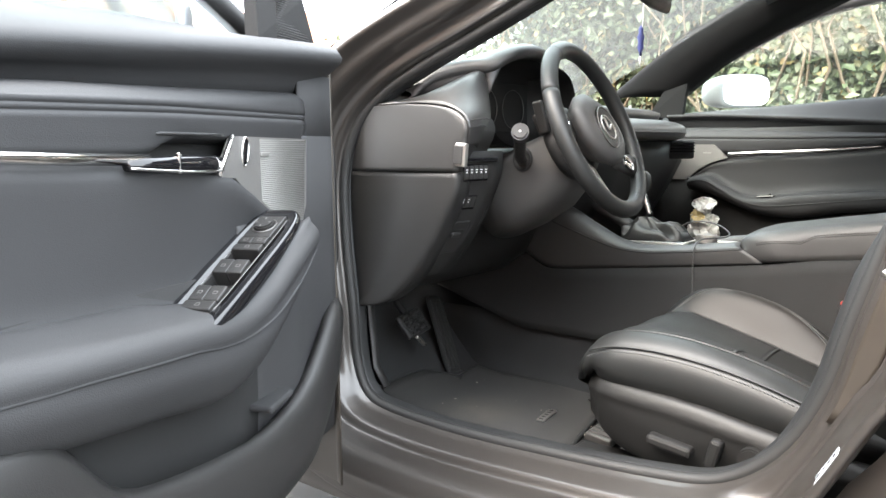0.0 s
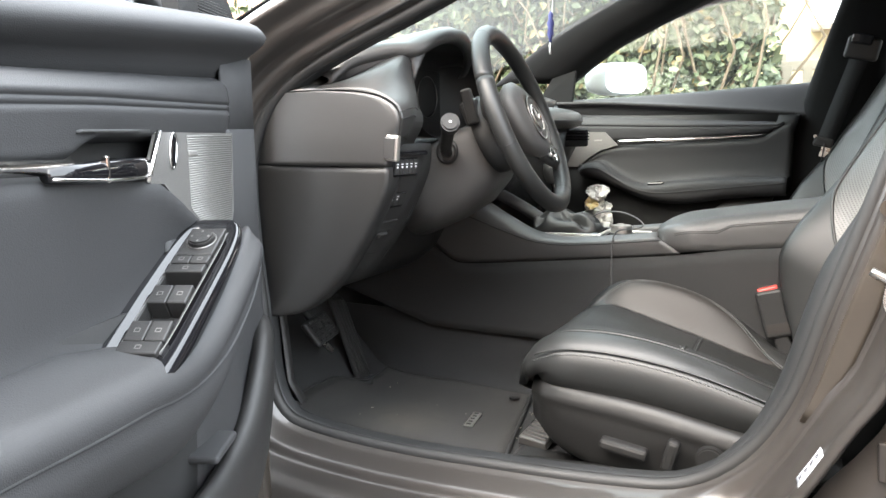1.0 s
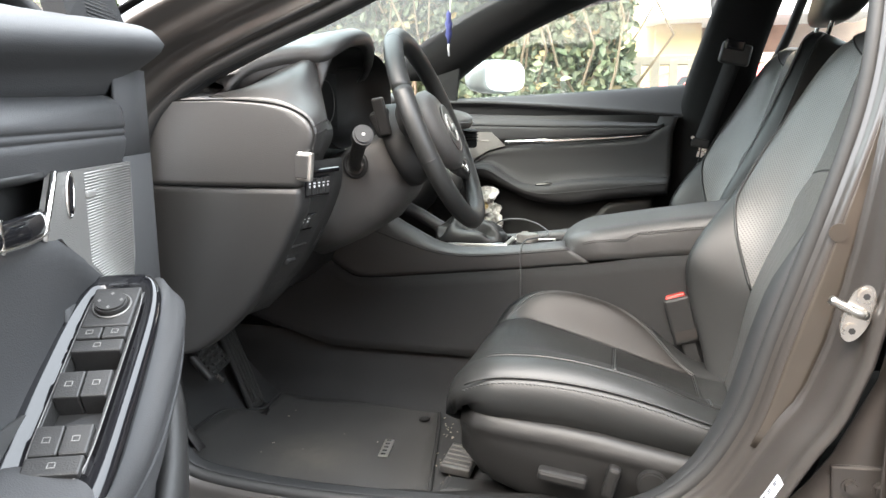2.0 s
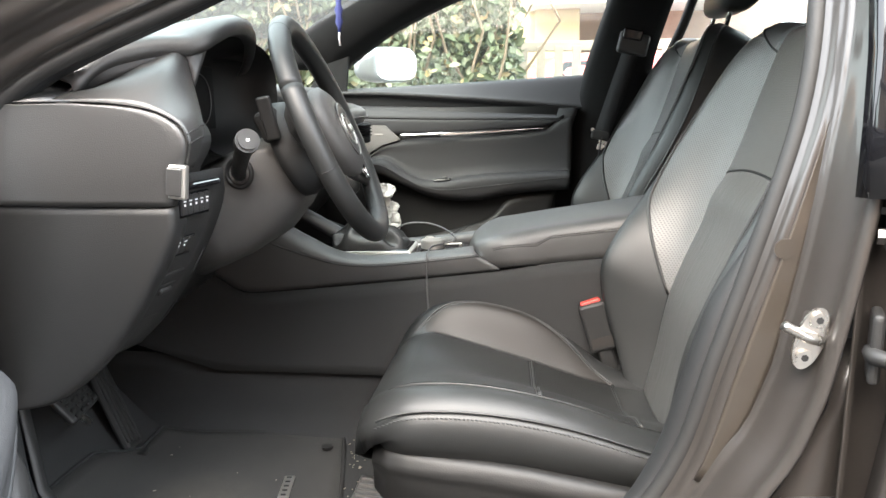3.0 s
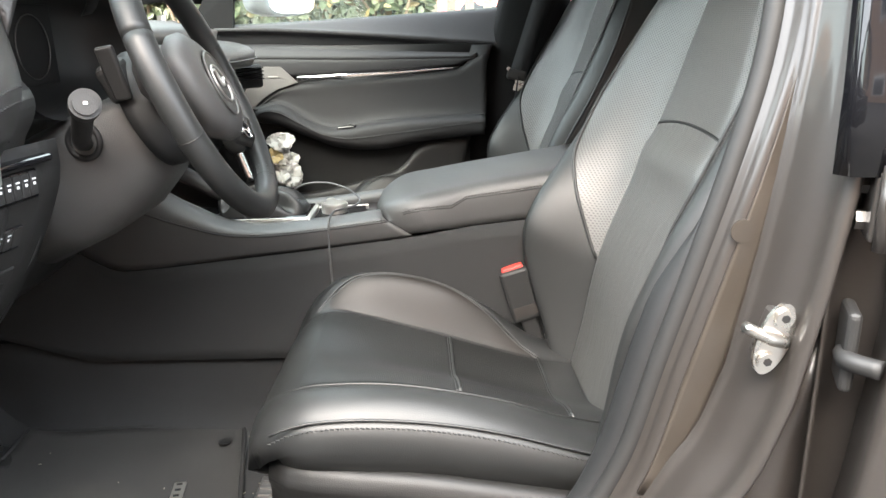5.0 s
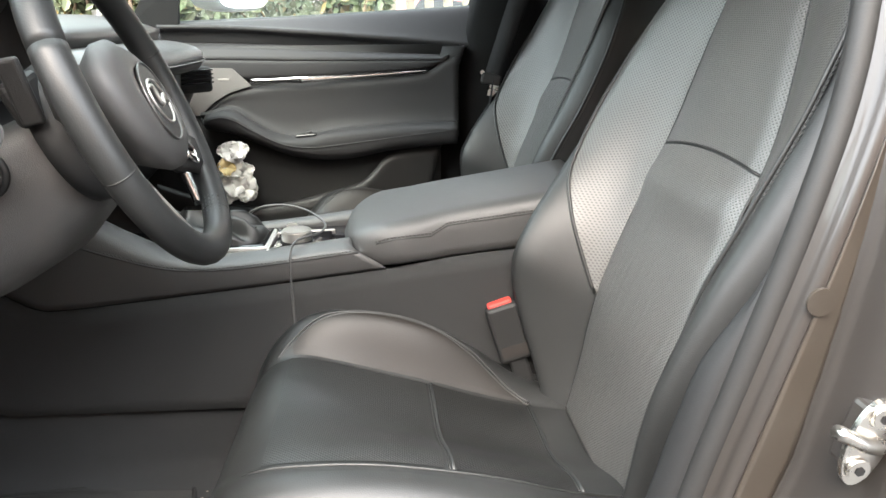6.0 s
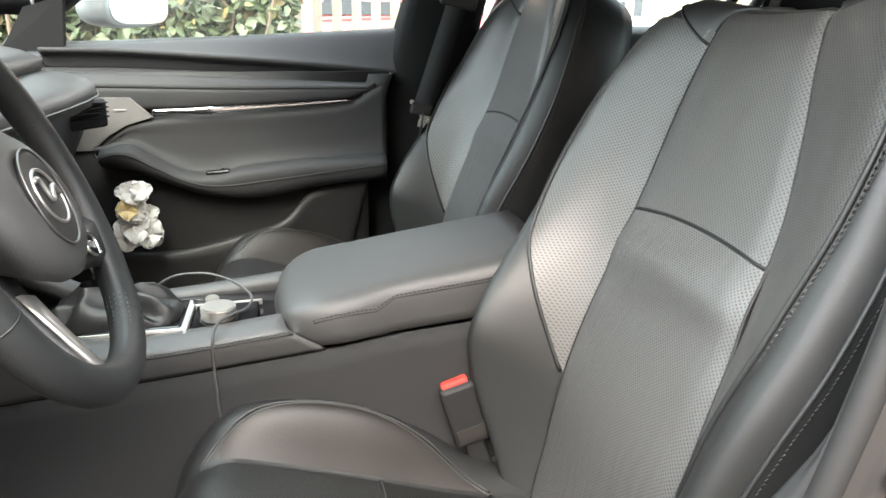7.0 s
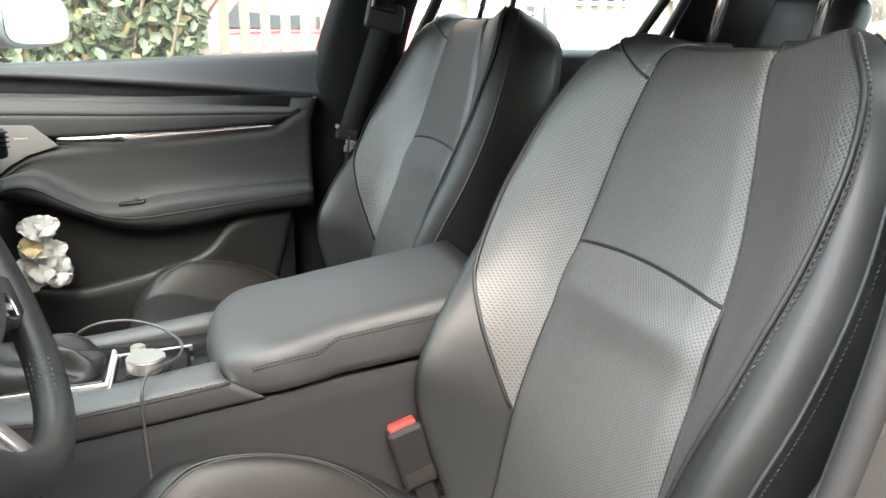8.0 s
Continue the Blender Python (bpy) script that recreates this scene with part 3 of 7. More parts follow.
    if controls:
        rc = part("rail_cover", rbox((0.06, 0.10, 0.018), 0.004, m=pose(0.030, -0.095, 0.276, 0, 6, 0)), DARK_SATIN, s, "grey ribbed rail cover")
        for k in range(5):
            part("rib", rbox((0.05, 0.008, 0.004), 0.001, m=pose(0.030, -0.131 + 0.018 * k, 0.286, 0, 6, 0)), DARK_SATIN, rc)
        part("recline_switch", rbox((0.020, 0.024, 0.052), 0.006, m=pose(0.322, -0.313, 0.381, 0, 14, 0)), SEAT_PLASTIC, s, "black power seat switch")
        part("slide_switch", rbox((0.078, 0.026, 0.019), 0.006, m=pose(0.247, -0.309, 0.376, 0, 7, 0)), SEAT_PLASTIC, s, "black power seat switch")
        part("lumbar_switch", disc(0.022, 0.024, pose(0.382, -0.313, 0.385, 90, 0, 0), bevel=0.003), SEAT_PLASTIC, s, "round black lumbar switch", smooth=False)
    # backrest as one padded shell
    front = []
    hs = [-0.09, -0.05] + list(np.linspace(0.0, 0.688, 48)) + [0.702, 0.714, 0.724, 0.732, 0.738, 0.743]
    kb = [1, 0.985, 0.96, 0.92, 0.87, 0.80, 0.71, 0.62, 0.52, 0.42, 0.32, 0.22, 0.13, 0.06, 0.02]
    for h in hs:
        pl, pr, wl, wr = panel_at(h, -1), panel_at(h, 1), edge_at(h, -1), edge_at(h, 1)
        ys = [-(pl + (wl - pl) * k) for k in kb] + [pl * v for v in (-0.97, -0.9, -0.6, -0.3)] + [pr * v for v in (0.0, 0.3, 0.6, 0.9, 0.97)] + [pr + (wr - pr) * k for k in reversed(kb)]
        row = [back_point(h, y, bf(h, y)) for y in ys]
        taper = 1 - 0.75 * max(0, (h - 0.69) / 0.062) ** 2
        fb = smooth_at(h, H_ST, F_ST) * 0.8
        back = [(wr, 0.2 * by_side(h, 1, RISE_IN, RISE_OUT)), (wr * 0.995, -0.03), (wr * 0.985, -0.07), (wr * 0.93, -0.10), (wr * 0.7, -0.115), (0, -0.12), (-wl * 0.7, -0.115), (-wl * 0.93, -0.10), (-wl * 0.985, -0.07), (-wl, -0.03)]
        front.append(row + [back_point(h, y, fb + f * taper) for y, f in back])
    loft("backrest", front, LEATHER, s, "black leather backrest with side bolsters", ring=True, caps=True)
    # perforated panels lie just proud of the leather
    span = lambda h: np.concatenate([np.linspace(-0.997, 0, 13) * panel_at(h, -1), np.linspace(0, 0.997, 13)[1:] * panel_at(h, 1)])
    loft("centre_panel", patch(0.4488, 0.722, 28, span, 0.0012), LEATHER_PERF_LIT, s, "perforated black leather panel")
    loft("lower_panel", patch(0.02, 0.4442, 34, span, 0.0012), LEATHER_WORN_LIT, s, "perforated black leather panel with creases")
    for sg in (-1, 1):
        def strip(h, sg=sg):
            w, p = edge_at(h, sg), panel_at(h, sg)
            if sg > 0:
                lim = smooth_at(h, (0.2, 0.225, 0.258, 0.305, 0.357, 0.454, 0.57, 0.64, 0.69), (0.02, 0.16, 0.30, 0.48, 0.66, 0.80, 0.88, 0.91, 0.90))
            else:
                lim = smooth_at(h, (0.03, 0.20, 0.27, 0.34, 0.43, 0.50, 0.58, 0.65, 0.69), (0.10, 0.26, 0.42, 0.56, 0.68, 0.77, 0.85, 0.88, 0.84))
            return [sg * (p + (w - p) * (0.015 + (lim - 0.015) * v)) for v in np.linspace(0, 1, 12)]
        h0 = 0.203 if sg > 0 else 0.06
        loft("bolster_panel", patch(h0, 0.69 if sg > 0 else 0.715, 40, strip, 0.0014), LEATHER_PERF_LIT, s, "perforated black leather bolster")
        line = []
        for h in np.linspace(h0, 0.69 if sg > 0 else 0.715, 60):
            y = strip(h)[-1]
            line.append(back_point(h, y, bf(h, y) + 0.002))
        tube("piping", line, 0.0030, LEATHER, s, "raised leather piping", sides=8)
        # black line drawn as the shadow along the piping
        tube("piping_shadow", [p + Vector((0.001, sg * 0.0042, -0.0015)) for p in line], 0.0013, BLACK, s, sides=6)
        stitches([p + Vector((-0.0005, sg * 0.0075, -0.001)) for p in line], 0.0062, 0.0026, THREAD_DARK, s, up=NRM)
        tube("panel_seam", [back_point(h, sg * panel_at(h, sg), bf(h, sg * panel_at(h, sg)) + 0.0006) for h in np.linspace(0.03, 0.722, 50)], 0.0020, BLACK, s, sides=6)
        side = [back_point(h, sg * edge_at(h, sg) * 0.995, bf(h, sg * edge_at(h, sg) * 0.985) - 0.006) for h in np.linspace(0.06, 0.72, 50)]
        tube("edge_piping", side, 0.0028, LEATHER, s, "raised leather piping", sides=6)
        stitches([p + Vector((0.006, sg * 0.003, -0.002)) for p in side], 0.0050, 0.0014, STITCH, s, up=(-0.6, sg * 0.8, 0.2))
        # dark cap at the shoulder
        if sg < 0:
            continue
        cap = []
        for q in np.linspace(0, 1, 10):
            row = []
            for v in np.linspace(0, 1, 10):
                h = 0.672 + 0.045 * v ** 1.2 + (0.741 - 0.672 - 0.045 * v ** 1.2) * q
                w = edge_at(h, sg)
                p0 = panel_at(h, sg) * 1.02
                y = sg * (p0 + (w * 0.985 - p0) * v)
                row.append(back_point(h, y, bf(h, y) + 0.0022))
            cap.append(row)
        loft("shoulder_cap", cap, DASH, s, "matt black shoulder cap")
        tube("cap_seam", cap[0], 0.0022, LEATHER, s, sides=6)
    tube("cross_seam", [back_point(0.4465 + bow(0.447, y), y, bf(0.4465 + bow(0.447, y), y) + 0.0002) for y in np.linspace(-0.141, 0.136, 24)], 0.0017, BLACK, s, sides=6)
    # headrest on two posts
    for y in (-0.078, 0.078):
        base = back_point(0.736, y, -0.005)
        post = tube("headrest_post", [base, base + Vector((0.04, 0, 0.17))], 0.006, CHROME, s, "chrome headrest post", sides=12)
        part("post_guide", rbox((0.035, 0.05, 0.014), 0.005, m=Matrix.Translation(base + Vector((0.002, 0, 0.006)))), BLACK, post)
    c = back_point(0.875, 0, 0.02) + Vector((0.035, 0, 0.05))
    rows = []
    for k in np.linspace(-1, 1, 15):
        sq = max((1 - abs(k) ** 4) ** 0.25 if abs(k) < 1 else 0.05, 0.12)
        y = 0.135 * math.copysign(abs(k) ** 0.85, k)
        rows.append([c + Vector((0.055 * sq * math.copysign(abs(math.cos(a)) ** 0.7, math.cos(a)) + 0.03 * math.sin(a) * sq, y, 0.085 * sq * math.copysign(abs(math.sin(a)) ** 0.75, math.sin(a)))) for a in np.linspace(0, math.tau, 25)[:-1]])
    loft("headrest", rows, LEATHER, s, "black leather headrest", ring=True, caps=True)
    return s


driver_seat = seat("driver_seat", "black perforated leather driver seat with power controls", (0.0, -0.355, 0.0), -1, True)
passenger_seat = seat("passenger_seat", "black leather passenger seat with headrest", (-0.017, 0.385, 0.027), 1, False)

# ---- steering wheel ----
WHEEL = Matrix(((-0.0839, -0.3845, 0.9193, -0.0136), (0.9959, 0, 0.0909, -0.4397), (-0.0349, 0.9231, 0.3829, 0.9085), (0, 0, 0, 1)))
sw = thing("steering_wheel", "black leather three-spoke steering wheel with silver accents", "steering wheel")
sw.matrix_world = WHEEL @ Matrix.Rotation(radians(-22), 4, "Z")
R = 0.1765


def rim(a0, a1, n, rx, ry, name, mat, label=""):
    rows = []
    for i in range(n):
        a = radians(a0 + (a1 - a0) * i / (n - 1))
        o = Vector((math.cos(a), math.sin(a), 0))
        flat = 1 - 0.03 * max(0, -math.sin(a)) ** 6
        rows.append([o * (R * flat + rx * math.cos(b)) + Vector((0, 0, ry * math.sin(b))) for b in np.linspace(0, math.tau, 17)[:-1]])
    return loft(name, rows, mat, sw, label, ring=True, caps=True)


rim(-180, 180, 120, 0.0178, 0.0165, "rim", LEATHER, "smooth black leather rim")
for a in (40, 140, -39, -141):
    rim(a - 0.25, a + 0.25, 3, 0.0181, 0.0168, "rim_joint", BLACK)
for q0 in (-72, -149):
    for dz in (0.010, 0.005, 0.0, -0.005, -0.010):
        rr_ = R - 0.0178 * math.sqrt(1 - (dz / 0.0165) ** 2)
        stitches([(rr_ * math.cos(radians(q)), rr_ * math.sin(radians(q)), dz) for q in np.linspace(q0, q0 + 41, 40)], 0.0065, 0.0020, THREAD_DARK, sw, up=(0, 0, 1))
# airbag hub
hub = []
for k, (sc, z) in enumerate(((0.58, -0.060), (0.66, -0.045), (0.84, -0.026), (0.96, -0.012), (0.95, 0.000), (0.80, 0.008), (0.62, 0.012), (0.52, 0.0125), (0.49, 0.009), (0.2, 0.0105), (0.02, 0.011))):
    row = []
    for a in np.linspace(0, math.tau, 41)[:-1]:
        rx, ry = 0.106, 0.072
        x, y = math.cos(a), math.sin(a)
        e = (abs(x) ** 2.2 + abs(y) ** 2.2) ** (-1 / 2.2)
        narrow = 1 - 0.22 * max(0, -y * e)
        row.append((x * e * rx * sc * narrow, y * e * ry * sc - 0.006, z + 0.012))
    hub.append(row)
loft("hub", hub, COLUMN, sw, "matt black airbag cover", ring=True, caps=True)
part("emblem_disc", disc(0.043, 0.004, pose(0, -0.006, 0.0235), seg=40, bevel=0.001), PLASTIC, sw, "dark emblem disc", smooth=False)
tube("emblem_ring", [(0.044 * math.cos(a), 0.044 * math.sin(a) - 0.006, 0.0255) for a in np.linspace(0, math.tau, 41)[:-1]], 0.0012, DARK_SATIN, sw, "chrome emblem ring", closed=True)
tube("emblem", [(-0.027, 0.002, 0.0265), (-0.014, 0.006, 0.0270), (0, -0.010, 0.0270), (0.014, 0.006, 0.0270), (0.027, 0.002, 0.0265)], 0.0024, SATIN, sw, "plain chrome emblem", n=24)
tube("emblem_oval", [(0.030 * math.cos(a), 0.024 * math.sin(a) - 0.006, 0.0262) for a in np.linspace(0, math.tau, 41)[:-1]], 0.0016, SATIN, sw, closed=True)
loft("back_cover", [[(r * math.cos(a), r * math.sin(a) * 0.95, z) for a in np.linspace(0, math.tau, 33)[:-1]] for z, r in ((-0.040, 0.066), (-0.052, 0.078), (-0.068, 0.083), (-0.082, 0.080), (-0.086, 0.066))], BLACK, sw, "matt black back cover", ring=True, caps=True)
# spokes
for sg in (-1, 1):
    dip = 0 if sg > 0 else -0.016
    sp = loft("spoke", [[(sg * x, y + dy, z + dz + dip * (x < 0.15)) for dy, dz in ((0.022 * w, 0), (0.012 * w, 0.010), (-0.012 * w, 0.010), (-0.022 * w, 0), (-0.012 * w, -0.012), (0.012 * w, -0.012))] for x, y, z, w in ((0.07, -0.022, -0.008, 1.7), (0.10, -0.026, -0.008, 1.35), (0.135, -0.024, -0.006, 1.2), (0.165, -0.018, -0.002, 1.5))], DASH, sw, "black wheel spoke", ring=True, caps=True)
    part("spoke_trim", rbox((0.034, 0.020, 0.005), 0.0024, m=pose(sg * 0.118, -0.031, 0.0030 + dip)), SATIN, sp, "satin silver spoke trim")
    tube("spoke_ring", [(sg * 0.120 + 0.018 * math.copysign(abs(math.cos(q)) ** 0.6, math.cos(q)), -0.031 + 0.012 * math.copysign(abs(math.sin(q)) ** 0.6, math.sin(q)), 0.0060 + dip) for q in np.linspace(0, math.tau, 33)[:-1]], 0.0020, CHROME, sp, "chrome control surround", closed=True, sides=8)
    for dy in (-0.008, 0.006):
        part("button", rbox((0.024, 0.008, 0.005), 0.002, m=pose(sg * 0.116, -0.031 + dy, 0.0055 + dip)), GLOSS, sp)
low = loft("lower_spoke", [[(dx * w, y, z + dz) for dx, dz in ((0.016, 0), (0.010, 0.006), (-0.010, 0.006), (-0.016, 0), (-0.010, -0.008), (0.010, -0.008))] for y, z, w in ((-0.050, -0.040, 1.5), (-0.085, -0.032, 1.2), (-0.12, -0.019, 1.0), (-0.15, -0.006, 1.0), (-0.168, -0.001, 1.3))], BLACK, sw, "black lower spoke", ring=True, caps=True)
loft("spoke_inlay", [[(-w, y, z), (-w * 0.85, y, z + 0.003), (w * 0.85, y, z + 0.003), (w, y, z)] for y, z, w in ((-0.075, -0.0285, 0.015), (-0.10, -0.020, 0.013), (-0.13, -0.009, 0.011), (-0.157, 0.001, 0.011))], SATIN, low, "satin metal spoke inlay", thick=0.002)

# ---- dashboard ----
dash = thing("dashboard", "black soft-skinned dashboard with hooded instruments and silver trims", "dashboard")
# end of the lower dash, which faces the doorway, and its turn into the rear face
edge = spl([(x, 0, z) for x, z in [(-0.149, 0.8295), (-0.155, 0.788), (-0.205, 0.70), (-0.265, 0.62), (-0.335, 0.562), (-0.40, 0.545)]], 30)
rows = []
for k, (dx, y) in enumerate(((None, -0.730), (-0.06, -0.732), (-0.02, -0.7325), (-0.008, -0.7325), (-0.004, -0.7315), (-0.001, -0.728), (0.0, -0.722), (-0.001, -0.70), (-0.01, -0.668))):
    rows.append([((-0.44 if dx is None else max(-0.44, p[0] + dx)), y, p[2]) for p in edge])
loft("lower_end_panel", rows, PLASTIC, dash, "matt black lower dash panel", thick=0.003)
edge = spl([(x, 0, z) for x, z in [(-0.132, 0.913), (-0.140, 0.895), (-0.147, 0.87), (-0.149, 0.833)]], 16)
# upper end panel under the wing, with a rounded top
rows = []
for z in list(np.linspace(0.8305, 0.94, 14)) + [0.945, 0.949, 0.952, 0.955, 0.958, 0.960]:
    xr = smooth_at(z, (0.83, 0.87, 0.890, 0.906, 0.918, 0.930, 0.941, 0.949, 0.955, 0.960), (-0.149, -0.140, -0.1275, -0.1215, -0.1225, -0.1295, -0.145, -0.167, -0.205, -0.28))
    b = 0.0012 * math.sin((z - 0.83) / 0.13 * math.pi)
    rows.append([(-0.44, -0.728, z), (-0.38, -0.733 - b, z), (min(-0.28, xr - 0.06), -0.735 - b, z), (xr - 0.025, -0.735 - b, z), (xr - 0.010, -0.735 - b, z), (xr - 0.005, -0.7338 - b, z), (xr - 0.001, -0.7305, z), (xr, -0.724, z), (xr - 0.003, -0.70, z), (xr - 0.02, -0.62, z)])
loft("upper_end_panel", rows, DASH, dash, "black soft dash end panel", thick=0.003)
# stitched leather wing between the end panel and the instruments
A_LINE = [(-0.30, -0.728, 0.962), (-0.24, -0.732, 0.961), (-0.196, -0.733, 0.957), (-0.165, -0.734, 0.951), (-0.142, -0.735, 0.942), (-0.126, -0.735, 0.930), (-0.1195, -0.734, 0.912), (-0.124, -0.730, 0.896), (-0.132, -0.722, 0.876)]
B_LINE = [(-0.31, -0.668, 0.968), (-0.270, -0.664, 0.978), (-0.235, -0.650, 0.998), (-0.205, -0.628, 1.017), (-0.180, -0.605, 1.026), (-0.166, -0.606, 0.975), (-0.150, -0.625, 0.925), (-0.148, -0.648, 0.892), (-0.152, -0.668, 0.872)]
wing = []
for k in np.linspace(0, 1, 16):
    a, b = spl(A_LINE, 40), spl(B_LINE, 40)
    wing.append([p * (1 - k) + q * k + np.array((0.010, -0.004, 0.006)) * math.sin(k * math.pi) for p, q in zip(a, b)])
loft("dash_wing", wing, DASH, dash, "black stitched leather wing", thick=0.004)
tube("wing_seam", [p + np.array((0.0, -0.001, 0.0005)) for p in spl(A_LINE, 60)], 0.0011, BLACK, dash, sides=6)
stitches([r[31] + np.array((0.002, -0.001, 0.001)) for r in wing], 0.006, 0.0020, STITCH, dash, up=(0.8, -0.6, 0))
stitches([r[33] + np.array((0.002, -0.001, 0.001)) for r in wing], 0.006, 0.0020, STITCH, dash, up=(0.8, -0.6, 0))
loft("corner_panel", [[(-0.46, -0.728, 0.962), (-0.36, -0.731, 0.962), (-0.27, -0.732, 0.962)], [(-0.46, -0.71, 0.982), (-0.36, -0.70, 0.978), (-0.29, -0.695, 0.972)], [(-0.46, -0.66, 1.005), (-0.36, -0.66, 0.998), (-0.30, -0.66, 0.985)]], DASH, dash, "black dash corner", thick=0.003)
# instrument hood: lip curve and pad behind it
LIP = [(-0.285, -0.70, 0.985), (-0.25, -0.672, 1.022), (-0.20, -0.63, 1.040), (-0.155, -0.60, 1.044), (-0.14, -0.575, 1.058), (-0.132, -0.53, 1.074), (-0.14, -0.45, 1.082), (-0.160, -0.37, 1.074), (-0.182, -0.315, 1.058), (-0.195, -0.296, 1.040), (-0.208, -0.288, 1.026)]
lip = spl(LIP, 44)
hood = []
for k, (dx, dz, sc) in enumerate(((-0.02, -0.022, 0.99), (-0.004, -0.018, 1.0), (0.0, -0.008, 1.0), (-0.003, 0.0, 1.0), (-0.02, 0.006, 0.99), (-0.08, 0.004, 0.96), (-0.16, -0.004, 0.93), (-0.26, -0.02, 0.95), (-0.42, -0.045, 1.0))):
    hood.append([(p[0] + dx, -0.44 + (p[1] + 0.44) * sc, (p[2] + dz) * 1.0 if k < 5 else p[2] + dz - 0.35 * max(0, p[2] - 1.02) * (k - 4) / 4) for p in lip])
loft("instrument_hood", hood, DASH, dash, "black soft instrument hood", thick=0.004)
under = [spl(B_LINE[:6], 24), [np.array((p[0] - 0.012, p[1], p[2] - 0.014)) for p in spl(LIP[:5], 24)]]
loft("hood_side", [[p * (1 - k) + q * k for p, q in zip(*under)] for k in (0, 0.35, 0.7, 1.0)], DASH, dash, "black hood side", thick=0.003)
# instruments: dark recess
loft("instrument_recess", [[(-0.15 - d, -0.42 + 0.175 * sc * math.copysign(abs(math.cos(a)) ** 0.6, math.cos(a)), 0.965 + 0.092 * sc * math.copysign(abs(math.sin(a)) ** 0.7, math.sin(a))) for a in np.linspace(0, math.tau, 41)[:-1]] for d, sc in ((0.02, 1.0), (0.06, 0.97), (0.12, 0.9), (0.125, 0.0))], BLACK, dash, "black instrument recess", ring=True)
part("instrument_screen", rbox((0.004, 0.24, 0.11), 0.002, m=pose(-0.271, -0.42, 0.965)), BLACK, dash, "unlit black instrument screen")
for y in (-0.475, -0.365):
    tube("dial_ring", [(-0.2665, y + 0.044 * math.cos(a), 0.962 + 0.044 * math.sin(a)) for a in np.linspace(0, math.tau, 33)[:-1]], 0.0009, DARK_SATIN, dash, closed=True, sides=6)
# main mass of the dash towards the passenger
rows = []
for y, xr in ((-0.60, -0.40), (-0.28, -0.40), (-0.24, -0.30), (-0.2, -0.22), (0.0, -0.20), (0.2, -0.19), (0.38, -0.20), (0.50, -0.25), (0.60, -0.33), (0.70, -0.36)):
    rows.append(spl([(-0.80, y, 1.0), (-0.60, y, 1.005), (-0.42, y, 1.0), (xr - 0.06, y, 0.985), (xr - 0.02, y, 0.97), (xr - 0.03, y, 0.955), (xr - 0.06, y, 0.95)], 22))
loft("top_pad", rows, DASH, dash, "black soft dash top", thick=0.004)
tier = []
for y, xr, c in ((-0.22, -0.17, 0), (0.0, -0.14, 0), (0.18, -0.125, 0), (0.30, -0.125, 0.0), (0.38, -0.14, 0.0), (0.44, -0.17, 0.004), (0.48, -0.21, 0.010), (0.50, -0.26, 0.02)):
    tier.append(spl([(-0.34, y, 0.955), (xr - 0.10, y, 0.953), (xr - 0.03, y, 0.943 - c), (xr, y, 0.926 - c), (xr - 0.004, y, 0.908), (xr - 0.03, y, 0.895), (-0.34, y, 0.885)], 24))
loft("leather_tier", tier, DASH, dash, "black stitched leather dash band", thick=0.004)
tube("tier_seam", [(x + 0.001, y, 0.914) for x, y, _ in spl([(-0.168, -0.22, 0), (-0.138, 0.0, 0), (-0.123, 0.18, 0), (-0.123, 0.30, 0), (-0.138, 0.38, 0), (-0.168, 0.44, 0), (-0.208, 0.48, 0)], 40)], 0.0016, THREAD, dash, sides=6)
# lower dash behind the wheel, centre stack and glovebox
loft("lower_dash", [[(x, y, z) for x, z in ((-0.27, 0.872), (-0.25, 0.85), (-0.255, 0.80), (-0.30, 0.70), (-0.36, 0.60), (-0.42, 0.555), (-0.62, 0.57))] for y in (-0.67, -0.56, -0.4, -0.2, -0.1)], PLASTIC, dash, "black lower dash", thick=0.004)
loft("glovebox", [[(x, y, z) for x, z in ((-0.20, 0.89), (-0.205, 0.83), (-0.24, 0.76), (-0.30, 0.66), (-0.38, 0.58), (-0.55, 0.56))] for y in (-0.1, 0.1, 0.3, 0.48, 0.52)], PLASTIC, dash, "black glovebox front", thick=0.004)
v = part("air_vent", rbox((0.07, 0.095, 0.058), 0.008, m=pose(-0.203, 0.465, 0.864, 0, 0, -40)), BLACK, dash, "black air vent")
for k in range(4):
    part("vent_slat", rbox((0.075, 0.08, 0.003), 0.001, m=pose(-0.196, 0.462, 0.858 + 0.009 * k, 0, 0, -40)), GLOSS, v)
# column of switches beside the steering column
loft("switch_panel", [[(p[0] + 0.018 * k, -0.720 + 0.115 * k, p[2]) for p in spl([(-0.152, 0, 0.868), (-0.155, 0, 0.82), (-0.195, 0, 0.735), (-0.250, 0, 0.655), (-0.30, 0, 0.605)], 20)] for k in (0.0, 0.35, 0.7, 1.0)], PLASTIC, dash, "black switch panel", thick=0.003)
tv = part("vent_trim", rbox((0.024, 0.012, 0.044), 0.003, m=pose(-0.137, -0.733, 0.862, 0, 6, 0)), SATIN, dash, "satin silver vent trim")
part("vent_insert", rbox((0.021, 0.010, 0.036), 0.002, m=pose(-0.1405, -0.7352, 0.862, 0, 6, 0)), DASH, tv)
part("vent_blade", rbox((0.03, 0.10, 0.008), 0.003, m=pose(-0.148, -0.675, 0.853, 0, 8, -8)), GLOSS, dash, "gloss black vent blade")
